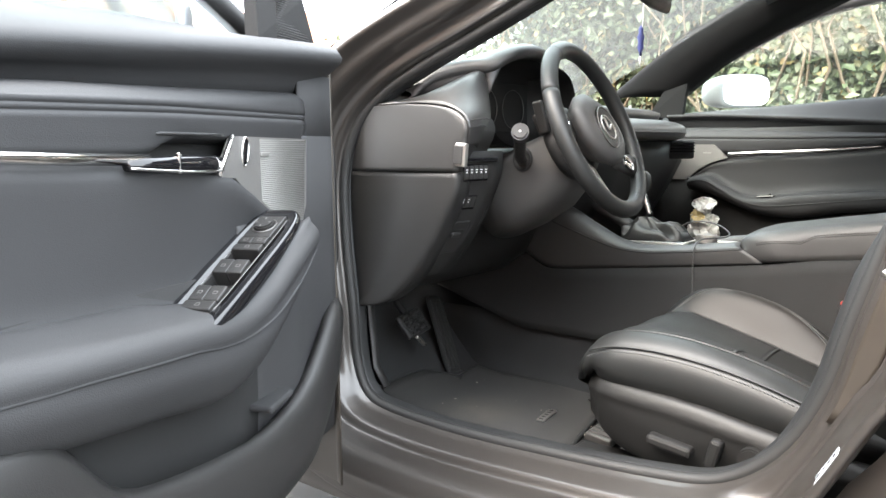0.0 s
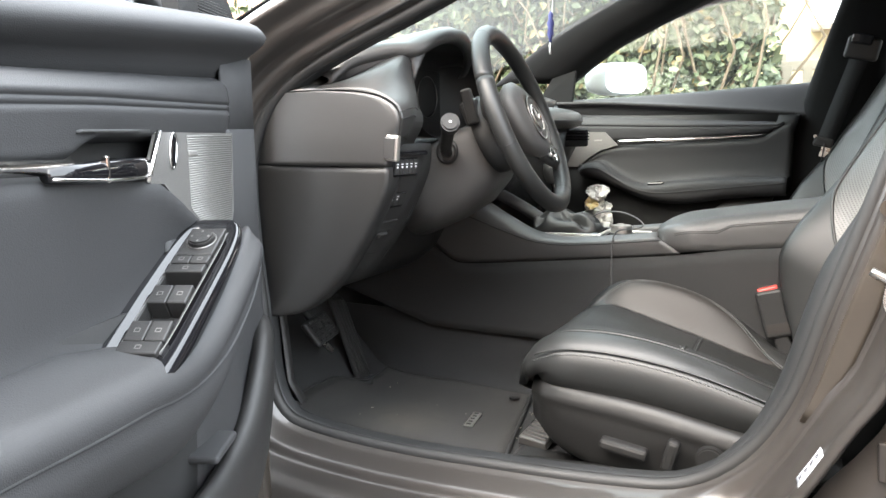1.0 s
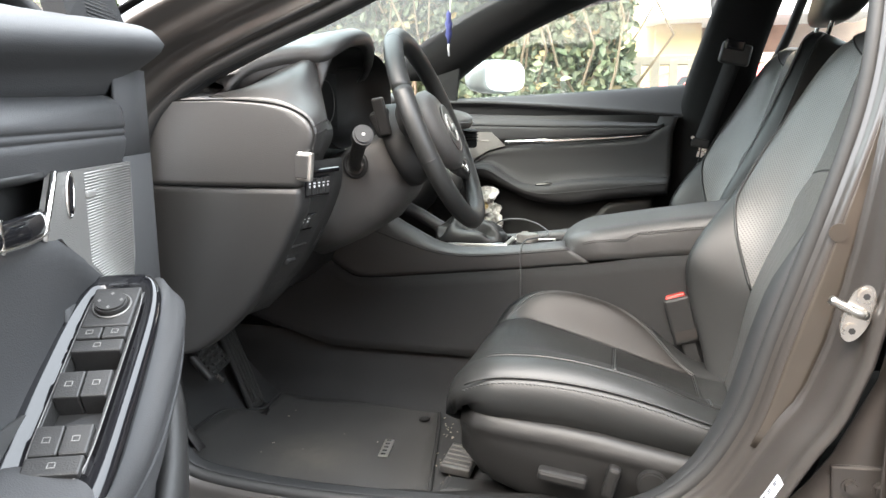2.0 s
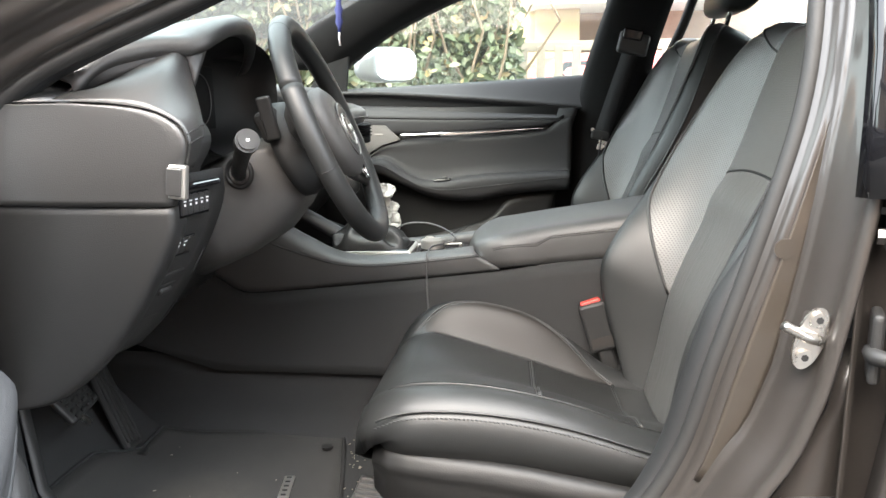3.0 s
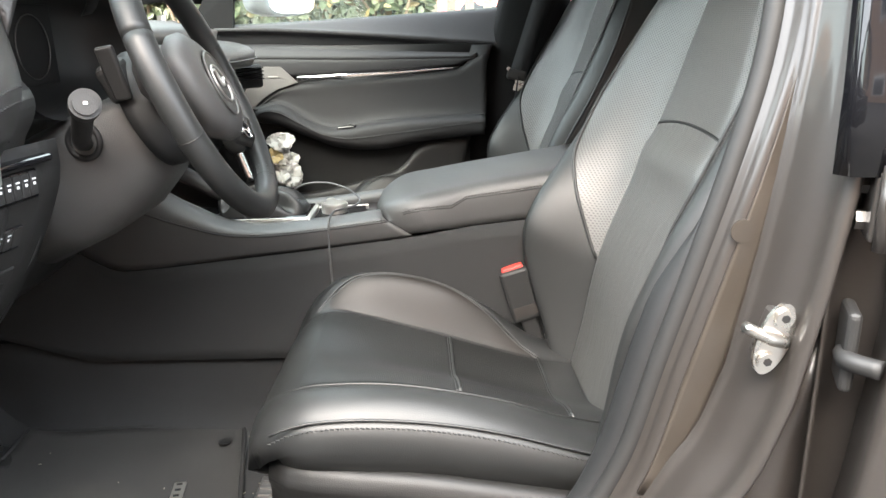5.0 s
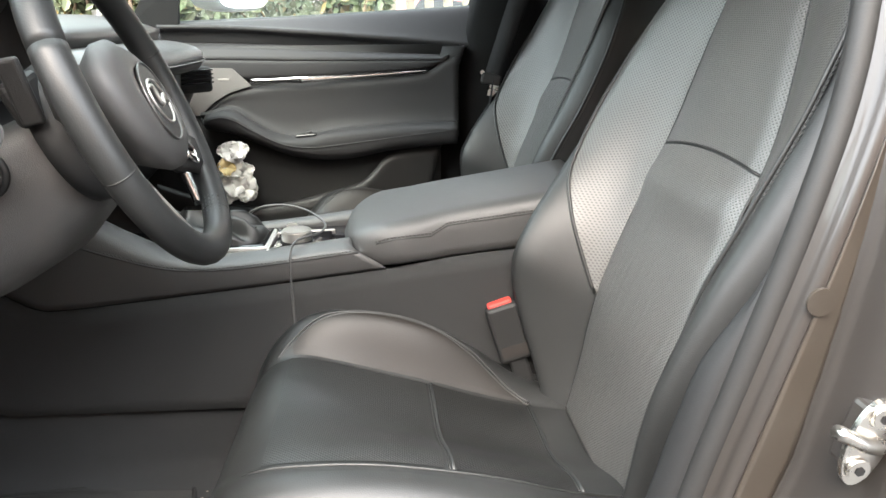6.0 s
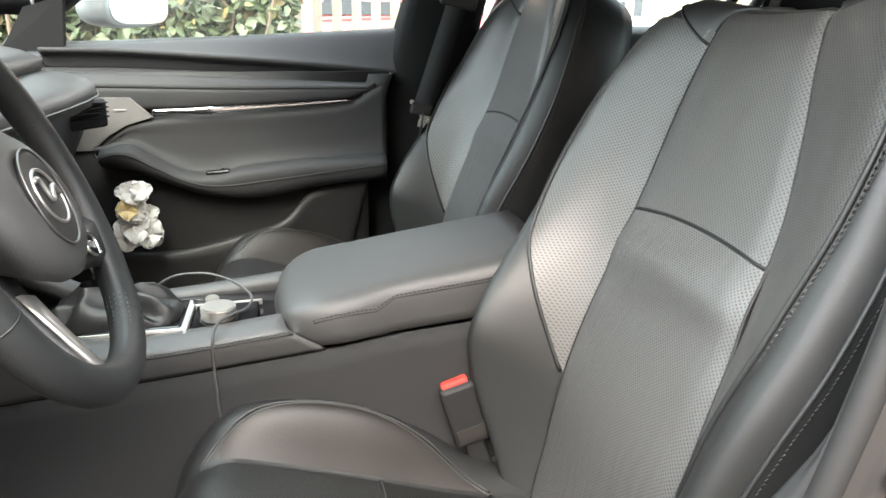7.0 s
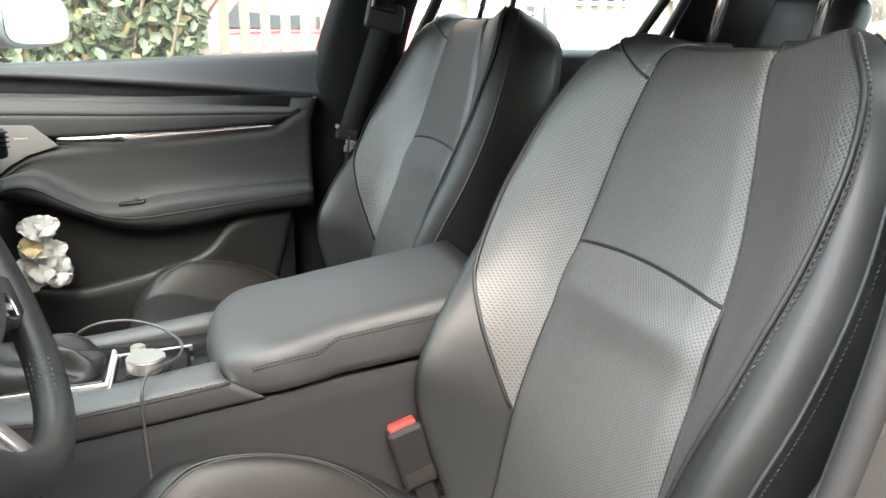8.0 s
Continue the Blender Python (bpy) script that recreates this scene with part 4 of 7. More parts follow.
def on_panel(y, z, lift):
    """A place on the slanting switch panel, raised by lift."""
    x = np.interp(z, (0.605, 0.655, 0.735, 0.82, 0.868), (-0.30, -0.250, -0.195, -0.155, -0.152))
    return Vector((x + 0.157 * (y + 0.720) + lift, y - 0.15 * lift, z + 0.35 * lift))


def facing(y, z, lift):
    d = on_panel(y, z - 0.004, 0) - on_panel(y, z + 0.004, 0)
    lean = math.degrees(math.atan2(-d.x, -d.z))
    return Matrix.Translation(on_panel(y, z, lift)) @ pose(0, 0, 0, 0, lean, -9)


for n, z, y0, dy, h in ((5, 0.826, -0.7065, 0.0125, 0.026), (3, 0.768, -0.690, 0.0135, 0.024)):
    ym = y0 + dy * (n - 1) / 2
    plate = part("switch_plate", rbox((0.005, dy * n + 0.007, h + 0.006), 0.002, m=facing(ym, z, 0.004)), GLOSS, dash, "black row of small switches")
    for k in range(n):
        b = part("switch", rbox((0.005, dy - 0.0015, h), 0.0012, m=facing(y0 + dy * k, z, 0.0065)), PLASTIC, plate)
        if n == 5 or k < 2:
            part("switch_mark", rbox((0.0010, 0.0052, 0.0016), 0.0003, m=facing(y0 + dy * k, z + 0.004, 0.0095)), WHITE, b)
            part("switch_mark", rbox((0.0010, 0.0030, 0.0030), 0.0003, m=facing(y0 + dy * k, z - 0.001, 0.0095)), WHITE, b)
tray = part("coin_tray", rbox((0.006, 0.066, 0.082), 0.004, m=facing(-0.672, 0.697, 0.0015)), PLASTIC, dash, "black coin tray lid")
part("tray_grip", rbox((0.004, 0.040, 0.020), 0.002, m=facing(-0.668, 0.705, 0.0045)), BLACK, tray)
part("bonnet_lever", rbox((0.010, 0.026, 0.012), 0.004, m=facing(-0.668, 0.701, 0.007)), PLASTIC, tray, "black bonnet release lever")
tube("panel_edge", [on_panel(-0.612, z, 0.002) for z in np.linspace(0.79, 0.64, 14)], 0.0018, BLACK, dash, sides=6)

# ---- steering column with its stalk ----
col = thing("steering_column", "black plastic steering column shroud with light stalk", "steering column")
ax = Vector((math.cos(radians(21)), 0, math.sin(radians(21))))
rows = []
for d, w, up, dn in ((-0.30, 0.110, 0.02, 0.14), (-0.22, 0.108, 0.03, 0.135), (-0.15, 0.102, 0.035, 0.122), (-0.10, 0.092, 0.037, 0.095), (-0.065, 0.078, 0.034, 0.062)):
    c = Vector((-0.014, -0.405, 0.907)) + ax * d
    rows.append([c + Vector((-math.sin(radians(21)) * v, y, math.cos(radians(21)) * v)) for y, v in
                 [(w * math.copysign(abs(math.cos(a)) ** 0.6, math.cos(a)), (up if math.sin(a) > 0 else dn) * math.copysign(abs(math.sin(a)) ** 0.7, math.sin(a))) for a in np.linspace(0, math.tau, 33)[:-1]]])
loft("shroud", rows, COLUMN, col, "black textured plastic shroud", ring=True, caps=True)
st = tube("light_stalk", [(-0.150, -0.500, 0.846), (-0.140, -0.530, 0.856), (-0.108, -0.580, 0.897)], lambda u: 0.010 + 0.003 * u, PLASTIC, col, "black light stalk", n=14, sides=14)
part("stalk_end", disc(0.0175, 0.03, look((-0.102, -0.588, 0.902), (-0.060, -0.66, 0.925)), bevel=0.004), PLASTIC, st, "black stalk end with white mark", smooth=False)
part("stalk_mark", rbox((0.0045, 0.0035, 0.0008), 0, m=look((-0.0942, -0.6015, 0.9063), (-0.060, -0.66, 0.925))), WHITE, st)
tube("stalk_ring", [Vector((-0.148, -0.5085, 0.850)) + Vector((math.cos(a) * 0.02, 0, math.sin(a) * 0.022)) for a in np.linspace(0, math.tau, 25)[:-1]], 0.004, BLACK, col, closed=True)
pd = part("paddle", rbox((0.022, 0.009, 0.066), 0.004, 3, m=pose(-0.084, -0.541, 0.934, 14, -9, 0)), PLASTIC, col, "black shift paddle")
part("paddle_arm", rbox((0.028, 0.050, 0.048), 0.009, 3, m=pose(-0.094, -0.508, 0.924, 10, -21, 0)), BLACK, pd)

# ---- centre console ----
con = thing("centre_console", "black centre console with padded rails and control dial", "centre console")
RAIL = [(-0.33, 0.755), (-0.233, 0.716), (-0.166, 0.680), (-0.10, 0.648), (-0.03, 0.637), (0.06, 0.643), (0.192, 0.659)]
SEAM = [(-0.38, 0.615), (-0.345, 0.592), (-0.30, 0.567), (-0.25, 0.565), (-0.10, 0.580), (0.07, 0.598), (0.246, 0.6185)]
top, seam = spl([(x, 0, z) for x, z in RAIL], 40), spl([(x, 0, z) for x, z in SEAM], 40)


def rail(ya, yb, yc, name, parent):
    """One padded rail: inner edge ya, crown yb, outer face yc."""
    rows = []
    for t, s in zip(top, seam):
        rows.append(spl([(t[0], ya, t[2] - 0.028), (t[0], ya, t[2] - 0.006), (t[0], (ya + yb) / 2, t[2] + 0.001), (t[0], yb, t[2] - 0.003), (t[0] * 0.85 + s[0] * 0.15, yc, t[2] * 0.78 + s[2] * 0.22), (t[0] * 0.3 + s[0] * 0.7, yc, t[2] * 0.3 + s[2] * 0.7), (s[0], yc + (0.004 if yc < 0 else -0.004), s[2])], 16))
    return loft(name, rows, ARM_SKIN, parent, "black padded console rail", thick=0.003)


rail(-0.112, -0.150, -0.166, "padded_rail", con)
rail(0.032, 0.062, 0.078, "padded_rail", con)
tube("rail_seam", [(t[0] * 0.8 + s[0] * 0.2, -0.1685, t[2] * 0.72 + s[2] * 0.28) for t, s in zip(top, seam)], 0.0016, BLACK, con, sides=6)
stitches([(t[0] * 0.8 + s[0] * 0.2, -0.1685, t[2] * 0.72 + s[2] * 0.28 + 0.004) for t, s in zip(top[12:], seam[12:])], 0.006, 0.0016, STITCH, con, up=(0, -1, 0.3))
SIDE_LINE = [np.array((-0.72, 0, 0.62)), np.array((-0.55, 0, 0.62)), np.array((-0.46, 0, 0.62))] + list(seam)
# carpeted sides, their shade put into the darker carpet colour
for y in (-0.164, 0.076):
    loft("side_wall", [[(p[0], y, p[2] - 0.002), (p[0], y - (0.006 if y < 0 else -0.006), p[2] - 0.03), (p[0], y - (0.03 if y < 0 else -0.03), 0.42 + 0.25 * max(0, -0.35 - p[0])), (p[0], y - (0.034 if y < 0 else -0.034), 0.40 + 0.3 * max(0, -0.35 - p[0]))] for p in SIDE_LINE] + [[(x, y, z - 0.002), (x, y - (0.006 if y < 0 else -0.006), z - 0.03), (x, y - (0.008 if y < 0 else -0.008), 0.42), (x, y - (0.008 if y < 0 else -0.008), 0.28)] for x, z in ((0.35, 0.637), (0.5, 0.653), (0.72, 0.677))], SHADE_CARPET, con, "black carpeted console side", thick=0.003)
part("console_floor", rbox((0.56, 0.15, 0.02), 0.003, m=pose(-0.07, -0.04, 0.622, 0, -1, 0)), GLOSS, con, "gloss black console panel")
part("console_end", rbox((0.52, 0.225, 0.10), 0.01, m=pose(0.47, -0.043, 0.582, 0, -4, 0)), LEATHER, con, "black padded console body")
arm = thing("armrest", "black leather padded armrest lid with stitched edge", "armrest")
rows = []
for x in list(np.linspace(0.176, 0.245, 10)) + list(np.linspace(0.28, 0.57, 10)):
    k = min(1, (x - 0.176) / 0.069)
    e = math.sqrt(max(0, 1 - (1 - k) ** 2))
    yl, yr = lerp_at(x, (0.25, 0.34), (-0.1695, -0.150)) + 0.02 * (1 - e), 0.09 - 0.06 * (1 - e)
    zb = 0.626 + 0.11 * (x - 0.25) - 0.009 * min(1, max(0, (x - 0.26) / 0.06))
    zt = 0.660 + 0.155 * (x - 0.24) + 0.030 * e
    rows.append(spl([(x, yl + 0.01, zb), (x, yl + 0.001, zb + 0.004), (x, yl, zb + 0.030), (x, yl + 0.002, zt - 0.022), (x, yl + 0.014, zt - 0.005), (x, yl + 0.05, zt + 0.001), (x, (yl + yr) / 2, zt + 0.004), (x, yr - 0.04, zt + 0.002), (x, yr - 0.012, zt - 0.004), (x, yr, zb + 0.030), (x, yr - 0.01, zb)], 30))
rows = [[(p[0] + 0.95 * (max(q[2] for q in r) - p[2]) * max(0, 1 - (p[0] - 0.176) / 0.16), p[1], p[2]) for p in r] for r in rows]
edge_ = [min(r[:12], key=lambda p: abs(p[2] - max(q[2] for q in r) + 0.0275)) for r in rows[5:]]
loft("lid", rows, ARM_SKIN, arm, "black leather lid", ring=True, caps=True)
tube("lid_seam", [(p[0], p[1] - 0.0006, p[2] - 0.0045) for p in edge_], 0.0012, BLACK, arm, sides=6)
stitches([(p[0], p[1] - 0.0004, p[2]) for p in edge_], 0.0062, 0.0020, STITCH, arm, up=(0, -1, 0.3))

# shifter with boot
sh = thing("gear_selector", "black leather gear selector with chrome trim", "gear selector")
part("bezel", rbox((0.185, 0.110, 0.012), 0.005, m=pose(-0.035, -0.07, 0.640, 0, -1, 0)), SATIN, sh, "satin silver bezel")
part("bezel_inlay", rbox((0.177, 0.105, 0.012), 0.004, m=pose(-0.036, -0.07, 0.6415, 0, -1, 0)), GLOSS, sh)
rows = []
for z, sx, sy, ox, w in ((0.645, 0.082, 0.048, 0, 0), (0.654, 0.084, 0.048, 0, 0.3), (0.664, 0.080, 0.043, -0.004, 1), (0.670, 0.068, 0.036, -0.010, 1.6), (0.672, 0.052, 0.029, -0.016, 1.8), (0.680, 0.034, 0.022, -0.022, 1.2), (0.700, 0.018, 0.015, -0.030, 0)):
    row = []
    for a in np.linspace(0, math.tau, 65)[:-1]:
        ca, sa = [math.copysign(abs(f) ** 0.55, f) for f in (math.cos(a), math.sin(a))]
        fold = 1.9 * w * (0.0035 * math.sin(5 * a + z * 90) + 0.002 * math.sin(9 * a - z * 150))
        row.append((-0.036 + ox + sx * ca, -0.07 + sy * sa, z + fold))
    rows.append(row)
loft("boot", rows, LEATHER, sh, "creased black leather boot", ring=True)
for y in (-0.088, -0.083):
    stitches([(-0.10 + 0.0035 * k, y - 0.0002 * k, 0.678 - 0.0004 * abs(k - 20)) for k in range(40)], 0.005, 0.0018, STITCH, sh)
tube("lever", [(-0.066, -0.04, 0.70), (-0.078, -0.04, 0.735), (-0.086, -0.04, 0.76)], 0.009, CHROME, sh, "chrome lever", n=8)
rows = [[(-0.088 + ox + r * math.cos(a), -0.04 + 0.85 * r * math.sin(a), z) for a in np.linspace(0, math.tau, 25)[:-1]] for z, r, ox in ((0.755, 0.012, 0), (0.765, 0.021, 0), (0.785, 0.025, -0.002), (0.803, 0.023, -0.003), (0.812, 0.014, -0.003), (0.814, 0.002, -0.003))]
loft("knob", rows, LEATHER, sh, "black leather knob", ring=True)
dial = thing("control_dial", "silver rotary control dial with small volume knob", "control dial")
part("dial_plate", rbox((0.092, 0.100, 0.008), 0.003, m=pose(0.107, -0.085, 0.641, 0, -2, 0)), GLOSS, dial, "gloss black plate")
part("edge_strip", rbox((0.0045, 0.105, 0.010), 0.002, m=pose(0.0575, -0.085, 0.642, 0, -2, 0)), SATIN, dial, "silver strip")
part("back_strip", rbox((0.10, 0.004, 0.009), 0.0015, m=pose(0.107, -0.033, 0.642, 0, -2, 0)), SATIN, dial, "silver strip")
part("knob_base", disc(0.0265, 0.006, pose(0.100, -0.098, 0.647), bevel=0.002), BLACK, dial, smooth=False)
part("knob_top", disc(0.0245, 0.019, pose(0.100, -0.098, 0.658), bevel=0.002), SATIN, dial, "knurled silver knob", smooth=False)
part("volume_knob", disc(0.0098, 0.022, pose(0.088, -0.058, 0.655), bevel=0.002), SATIN, dial, "small silver knob", smooth=False)

# charging lead
cable = thing("charging_lead", "thin dark charging lead looped over the console", "cable")
tube("lead", [(-0.022, -0.02, 0.650), (0.024, -0.02, 0.684), (0.07, -0.022, 0.690), (0.106, -0.032, 0.684), (0.130, -0.052, 0.676), (0.145, -0.075, 0.668), (0.140, -0.105, 0.664), (0.119, -0.124, 0.662), (0.103, -0.145, 0.660), (0.097, -0.166, 0.645), (0.097, -0.173, 0.60), (0.100, -0.182, 0.52), (0.102, -0.195, 0.44)], 0.0019, material("lead_skin", (0.05, 0.05, 0.05), 0.4, bump=0), cable, n=80, sides=8)

# ---- pedals and floor mat ----
ped = thing("brake_pedal", "black rubber brake pedal on a steel arm", "pedal", "pedals")
PM = pose(-0.515, -0.446, 0.434, 0, -38, 0) @ pose(0, 0, 0, 8, 0, 0)
pad = part("pedal_pad", rbox((0.016, 0.095, 0.066), 0.012, 3, m=PM), RUBBER, ped, "ribbed black rubber pad")
for k in range(5):
    for q in range(4):
        part("stud", rbox((0.006, 0.012, 0.007), 0.002, m=PM @ Matrix.Translation((0.009, -0.030 + 0.020 * q, -0.024 + 0.012 * k))), RUBBER, pad)
tube("arm", [(-0.525, -0.44, 0.43), (-0.60, -0.44, 0.52), (-0.64, -0.44, 0.70)], 0.010, BLACK, ped, n=10)
tube("arm_brace", [(-0.522, -0.43, 0.40), (-0.52, -0.40, 0.37), (-0.56, -0.40, 0.40)], 0.006, ZINC, ped, n=10)
gas = thing("accelerator_pedal", "long ribbed floor-hinged accelerator pedal", "pedal", "pedals")
fa, fb = Vector((-0.485, -0.318, 0.275)), Vector((-0.600, -0.268, 0.465))
gz = (fb - fa).normalized()
gx = (Vector((0.85, 0, 0.5)) - gz * gz.dot(Vector((0.85, 0, 0.5)))).normalized()
GM = Matrix((gx, gz.cross(gx), gz)).transposed().to_4x4()
GM.translation = (fa + fb) / 2
gp = part("pedal_plate", rbox((0.018, 0.050, (fb - fa).length), 0.008, m=GM), RUBBER, gas, "ribbed black rubber plate")
for k in range(4):
    part("rib", rbox((0.006, 0.006, 0.20), 0.002, m=GM @ Matrix.Translation((0.010, -0.018 + 0.012 * k, 0))), RUBBER, gp)
part("pedal_foot", rbox((0.05, 0.075, 0.02), 0.006, m=pose(-0.475, -0.32, 0.270, 0, 0, 15)), PLASTIC, gas)
mat_t = thing("floor_mat", "worn black carpet floor mat with dusty heel patch", "floor mat")
rows = []
for q in np.linspace(0, 1, 20):
    row = []
    for y in np.linspace(-0.665, -0.235 + 0.045 * q, 20):
        x0 = -0.465 - 0.060 * min(1, max(0, (-y - 0.33) / 0.05))
        x = x0 + q * (0.007 - x0 - 0.22 * (y + 0.60))
        row.append((x, y, 0.264 + lerp_at(-x, (0.38, 0.42, 0.46, 0.50, 0.55), (0.0, 0.004, 0.012, 0.022, 0.046)) + 0.003 * math.sin(9 * x + 5 * y) + 0.002 * math.sin(23 * y)))
    rows.append(row)
loft("mat_surface", rows, MAT, mat_t, "worn black pile", thick=0.008)
tube("mat_binding", [Vector(p) + Vector((0, 0, 0.003)) for p in rows[0] + [r[-1] for r in rows[1:]] + rows[-1][::-1][1:] + [r[0] for r in rows[::-1][1:-1]]], 0.0042, SHADE_CARPET, mat_t, "bound edge", closed=True, sides=6)
pl = part("name_plate", rbox((0.020, 0.075, 0.003), 0.001, m=pose(-0.130, -0.432, 0.2735, 0, 0, 8)), SATIN, mat_t, "grey plate with plain bars")
for k in range(5):
    part("bar", rbox((0.009, 0.0045, 0.001), 0.0, m=pose(-0.1305 + 0.0021 * (2 - k), -0.462 + 0.015 * k, 0.2755, 0, 0, 8)), BLACK, pl)
part("eyelet", disc(0.012, 0.004, pose(-0.098, -0.270, 0.2725), bevel=0.001), BLACK, mat_t, "black fixing eyelet", smooth=False)
# belt buckle
bk = thing("belt_buckle", "black seat belt buckle with red release button", "belt buckle")
bb = part("buckle_body", rbox((0.052, 0.022, 0.10), 0.006, m=pose(0.439, -0.186, 0.512, 0, -17, 0)), BLACK, bk, "black buckle body")
part("buckle_label", rbox((0.044, 0.001, 0.020), 0.0004, m=pose(0.449, -0.1975, 0.484, 0, -17, 0)), material("brown_label", (0.012, 0.0095, 0.008), 0.7, bump=0), bb, "brown woven label")
part("release_button", rbox((0.040, 0.016, 0.014), 0.004, m=pose(0.424, -0.183, 0.559, 0, -19, 0)), RED, bk, "red release button")
part("stalk", rbox((0.03, 0.016, 0.10), 0.004, m=pose(0.470, -0.183, 0.42, 0, -19, 0)), BLACK, bk)

# straw and crumbs on the floor
debris = thing("floor_debris", "scattered pale straw and crumbs on the floor", "debris", kind="stuff")
STRAW = material("dry_straw", (0.30, 0.27, 0.22), 0.8, bump=0)
g = random.Random(12)
for k in range(60):
    if k < 10:
        x, y, z = g.uniform(-0.42, -0.04), g.uniform(-0.62, -0.27), 0.273
    else:
        y = g.uniform(-0.64, -0.20)
        x, z = 0.025 - 0.22 * (y + 0.6) + g.uniform(-0.012, 0.03), 0.268
    a, ln = g.uniform(0, 3.14), g.uniform(0.001, 0.006)
    part("straw", rbox((ln, 0.0012, 0.0010), 0, m=pose(x, y, z, 0, 0, math.degrees(a))), STRAW, debris)

# ---- front doors: the driver's stands open, the passenger's is shut ----
S_ = (0.13, 0.25, 0.36, 0.62, 1.06)
D_BELT = (0.330, 0.346, 0.345, 0.302, 0.224)


def door_shell(name, label, m, sg):
    """A front door in its own space: s rearwards from the hinge, d inwards (times sg), z up."""
    d = thing(name, label, "car door", "front doors")
    d.matrix_world = m

    def P(s, dd, z):
        return (s, sg * dd, z)

    def L(nm, rows, mat, lab="", thick=0.004, parent=d, **kw):
        return loft(nm, [[P(*q) for q in r] for r in rows], mat, parent, lab, thick=thick, **kw)

    # outer shell with painted skin
    prof = [(0.17, 1.03), (0.10, 1.03), (0.075, 1.015), (0.05, 0.95), (0.02, 0.80), (0.008, 0.65), (0.02, 0.50), (0.015, 0.38), (0.03, 0.28), (0.075, 0.245), (0.13, 0.26), (0.16, 0.33), (0.17, 0.6)]
    L("outer_skin", [[(s, a + 0.02 * (1 - min(1, (s - 0.02) / 0.06)) ** 2, z - (0.05 * max(0, 1 - s) * max(0, (z - 0.9) / 0.13) if sg < 0 else 0)) for a, z in prof] for s in (0.02, 0.035, 0.06, 0.3, 0.6, 0.9, 1.07, 1.09)], PAINT, "grey-brown painted door skin", ring=True, caps=True, thick=0)
    # painted front end of the door frame, behind the trim
    L("hinge_face", [[(s, a, z) for s, a in ((0.06, 0.03), (0.075, 0.10), (0.095, 0.17), (0.125, 0.235), (0.150, 0.285), (0.165, 0.30))] for z in (0.27, 0.45, 0.65, 0.85, 1.0, 1.03)], PAINT_FLAT, "painted steel door edge")
    # window: frame, glass, corner piece with a small speaker, mirror
    fr = [(0.20, 0.205, 1.035), (0.32, 0.19, 1.115), (0.50, 0.15, 1.22), (0.66, 0.105, 1.295), (0.85, 0.08, 1.335), (1.13, 0.075, 1.345), (1.135, 0.12, 1.22), (1.10, 0.175, 1.10), (1.065, 0.205, 1.03)]
    fr = [(s, 0.205 - max(0, z - 1.03) * 0.44, z) for s, _, z in fr]
    if sg < 0:
        fr[0] = (0.20, 0.205, 0.975)
    tube("window_frame", [P(*q) for q in spl(fr[:6], 40)], 0.016, BLACK, d, "black window frame", sides=8, flat=1.4)
    tube("window_post", [P(*q) for q in spl(fr[5:], 20)], 0.014, BLACK, d, "black window post", sides=8, flat=1.4)
    glass = slab("window_pane", [P(s, a, z) for s, a, z in fr], (0, sg * 0.004, 0), GLASS, d, "clear side window")
    glass.visible_shadow = False
    shape = ((0.235, 0.312, 1.030), (0.403, 0.312, 1.026), (0.354, 0.280, 1.090), (0.325, 0.262, 1.125), (0.214, 0.280, 1.113)) if sg > 0 else ((0.20, 0.250, 0.985), (0.323, 0.2476, 0.985), (0.331, 0.2306, 1.098), (0.25, 0.23, 1.075))
    cp = slab("corner_cover", [P(*q) for q in shape], (0, -sg * 0.02, 0), MATT, d, "black corner cover with speaker slots")
    for k in range(20 if sg > 0 else 0):
        q = 0.0042 * k
        tube("slot", [P(0.250 - 0.27 * q, 0.3102 - 0.43 * q, 1.034 + q), P(0.348 - 0.72 * q, 0.3102 - 0.43 * q, 1.034 + q)], 0.0009, PLASTIC, cp, sides=5)
    # wing mirror: glass aimed at the driver, rounded housing in front of it
    a, b = (Vector(P(0.365, -0.030, 0)), Vector(P(0.467, -0.202, 0))) if sg < 0 else (Vector(P(0.415, 0.205, 0)), Vector(P(0.500, -0.015, 0)))
    wd = (b - a).normalized()
    fw = Vector((-wd.y, wd.x, 0)) * (1 if sg < 0 else -1)
    fw = fw if fw.x < 0 else -fw
    if sg < 0:
        fw = Vector((-0.99, -0.10, 0))
    mc = (a + b) / 2 + Vector((0, 0, 1.086 if sg < 0 else 1.058))
    rows = []
    for k, sc in ((-0.004, 0.90), (0.0, 0.97), (0.012, 1.0), (0.04, 0.98), (0.07, 0.86), (0.09, 0.66), (0.10, 0.40), (0.103, 0.05)):
        rows.append([mc + fw * k + wd * (0.122 * sc * math.copysign(abs(math.cos(q)) ** 0.62, math.cos(q))) + Vector((0, 0, 0.062 * sc * math.copysign(abs(math.sin(q)) ** 0.62, math.sin(q)) + 0.006 * math.cos(q))) for q in np.linspace(0, math.tau, 41)[:-1]])
    mh = loft("mirror_housing", rows, PAINT_MIRROR, d, "grey painted wing mirror housing", ring=True, caps=True)
    pl = [mc - fw * 0.005 + wd * (0.106 * math.copysign(abs(math.cos(q)) ** 0.55, math.cos(q))) + Vector((0, 0, 0.052 * math.copysign(abs(math.sin(q)) ** 0.55, math.sin(q)))) for q in np.linspace(0, math.tau, 41)[:-1]]
    slab("mirror_glass", pl, tuple(-fw * 0.002), MIRROR, mh, "wing mirror glass")
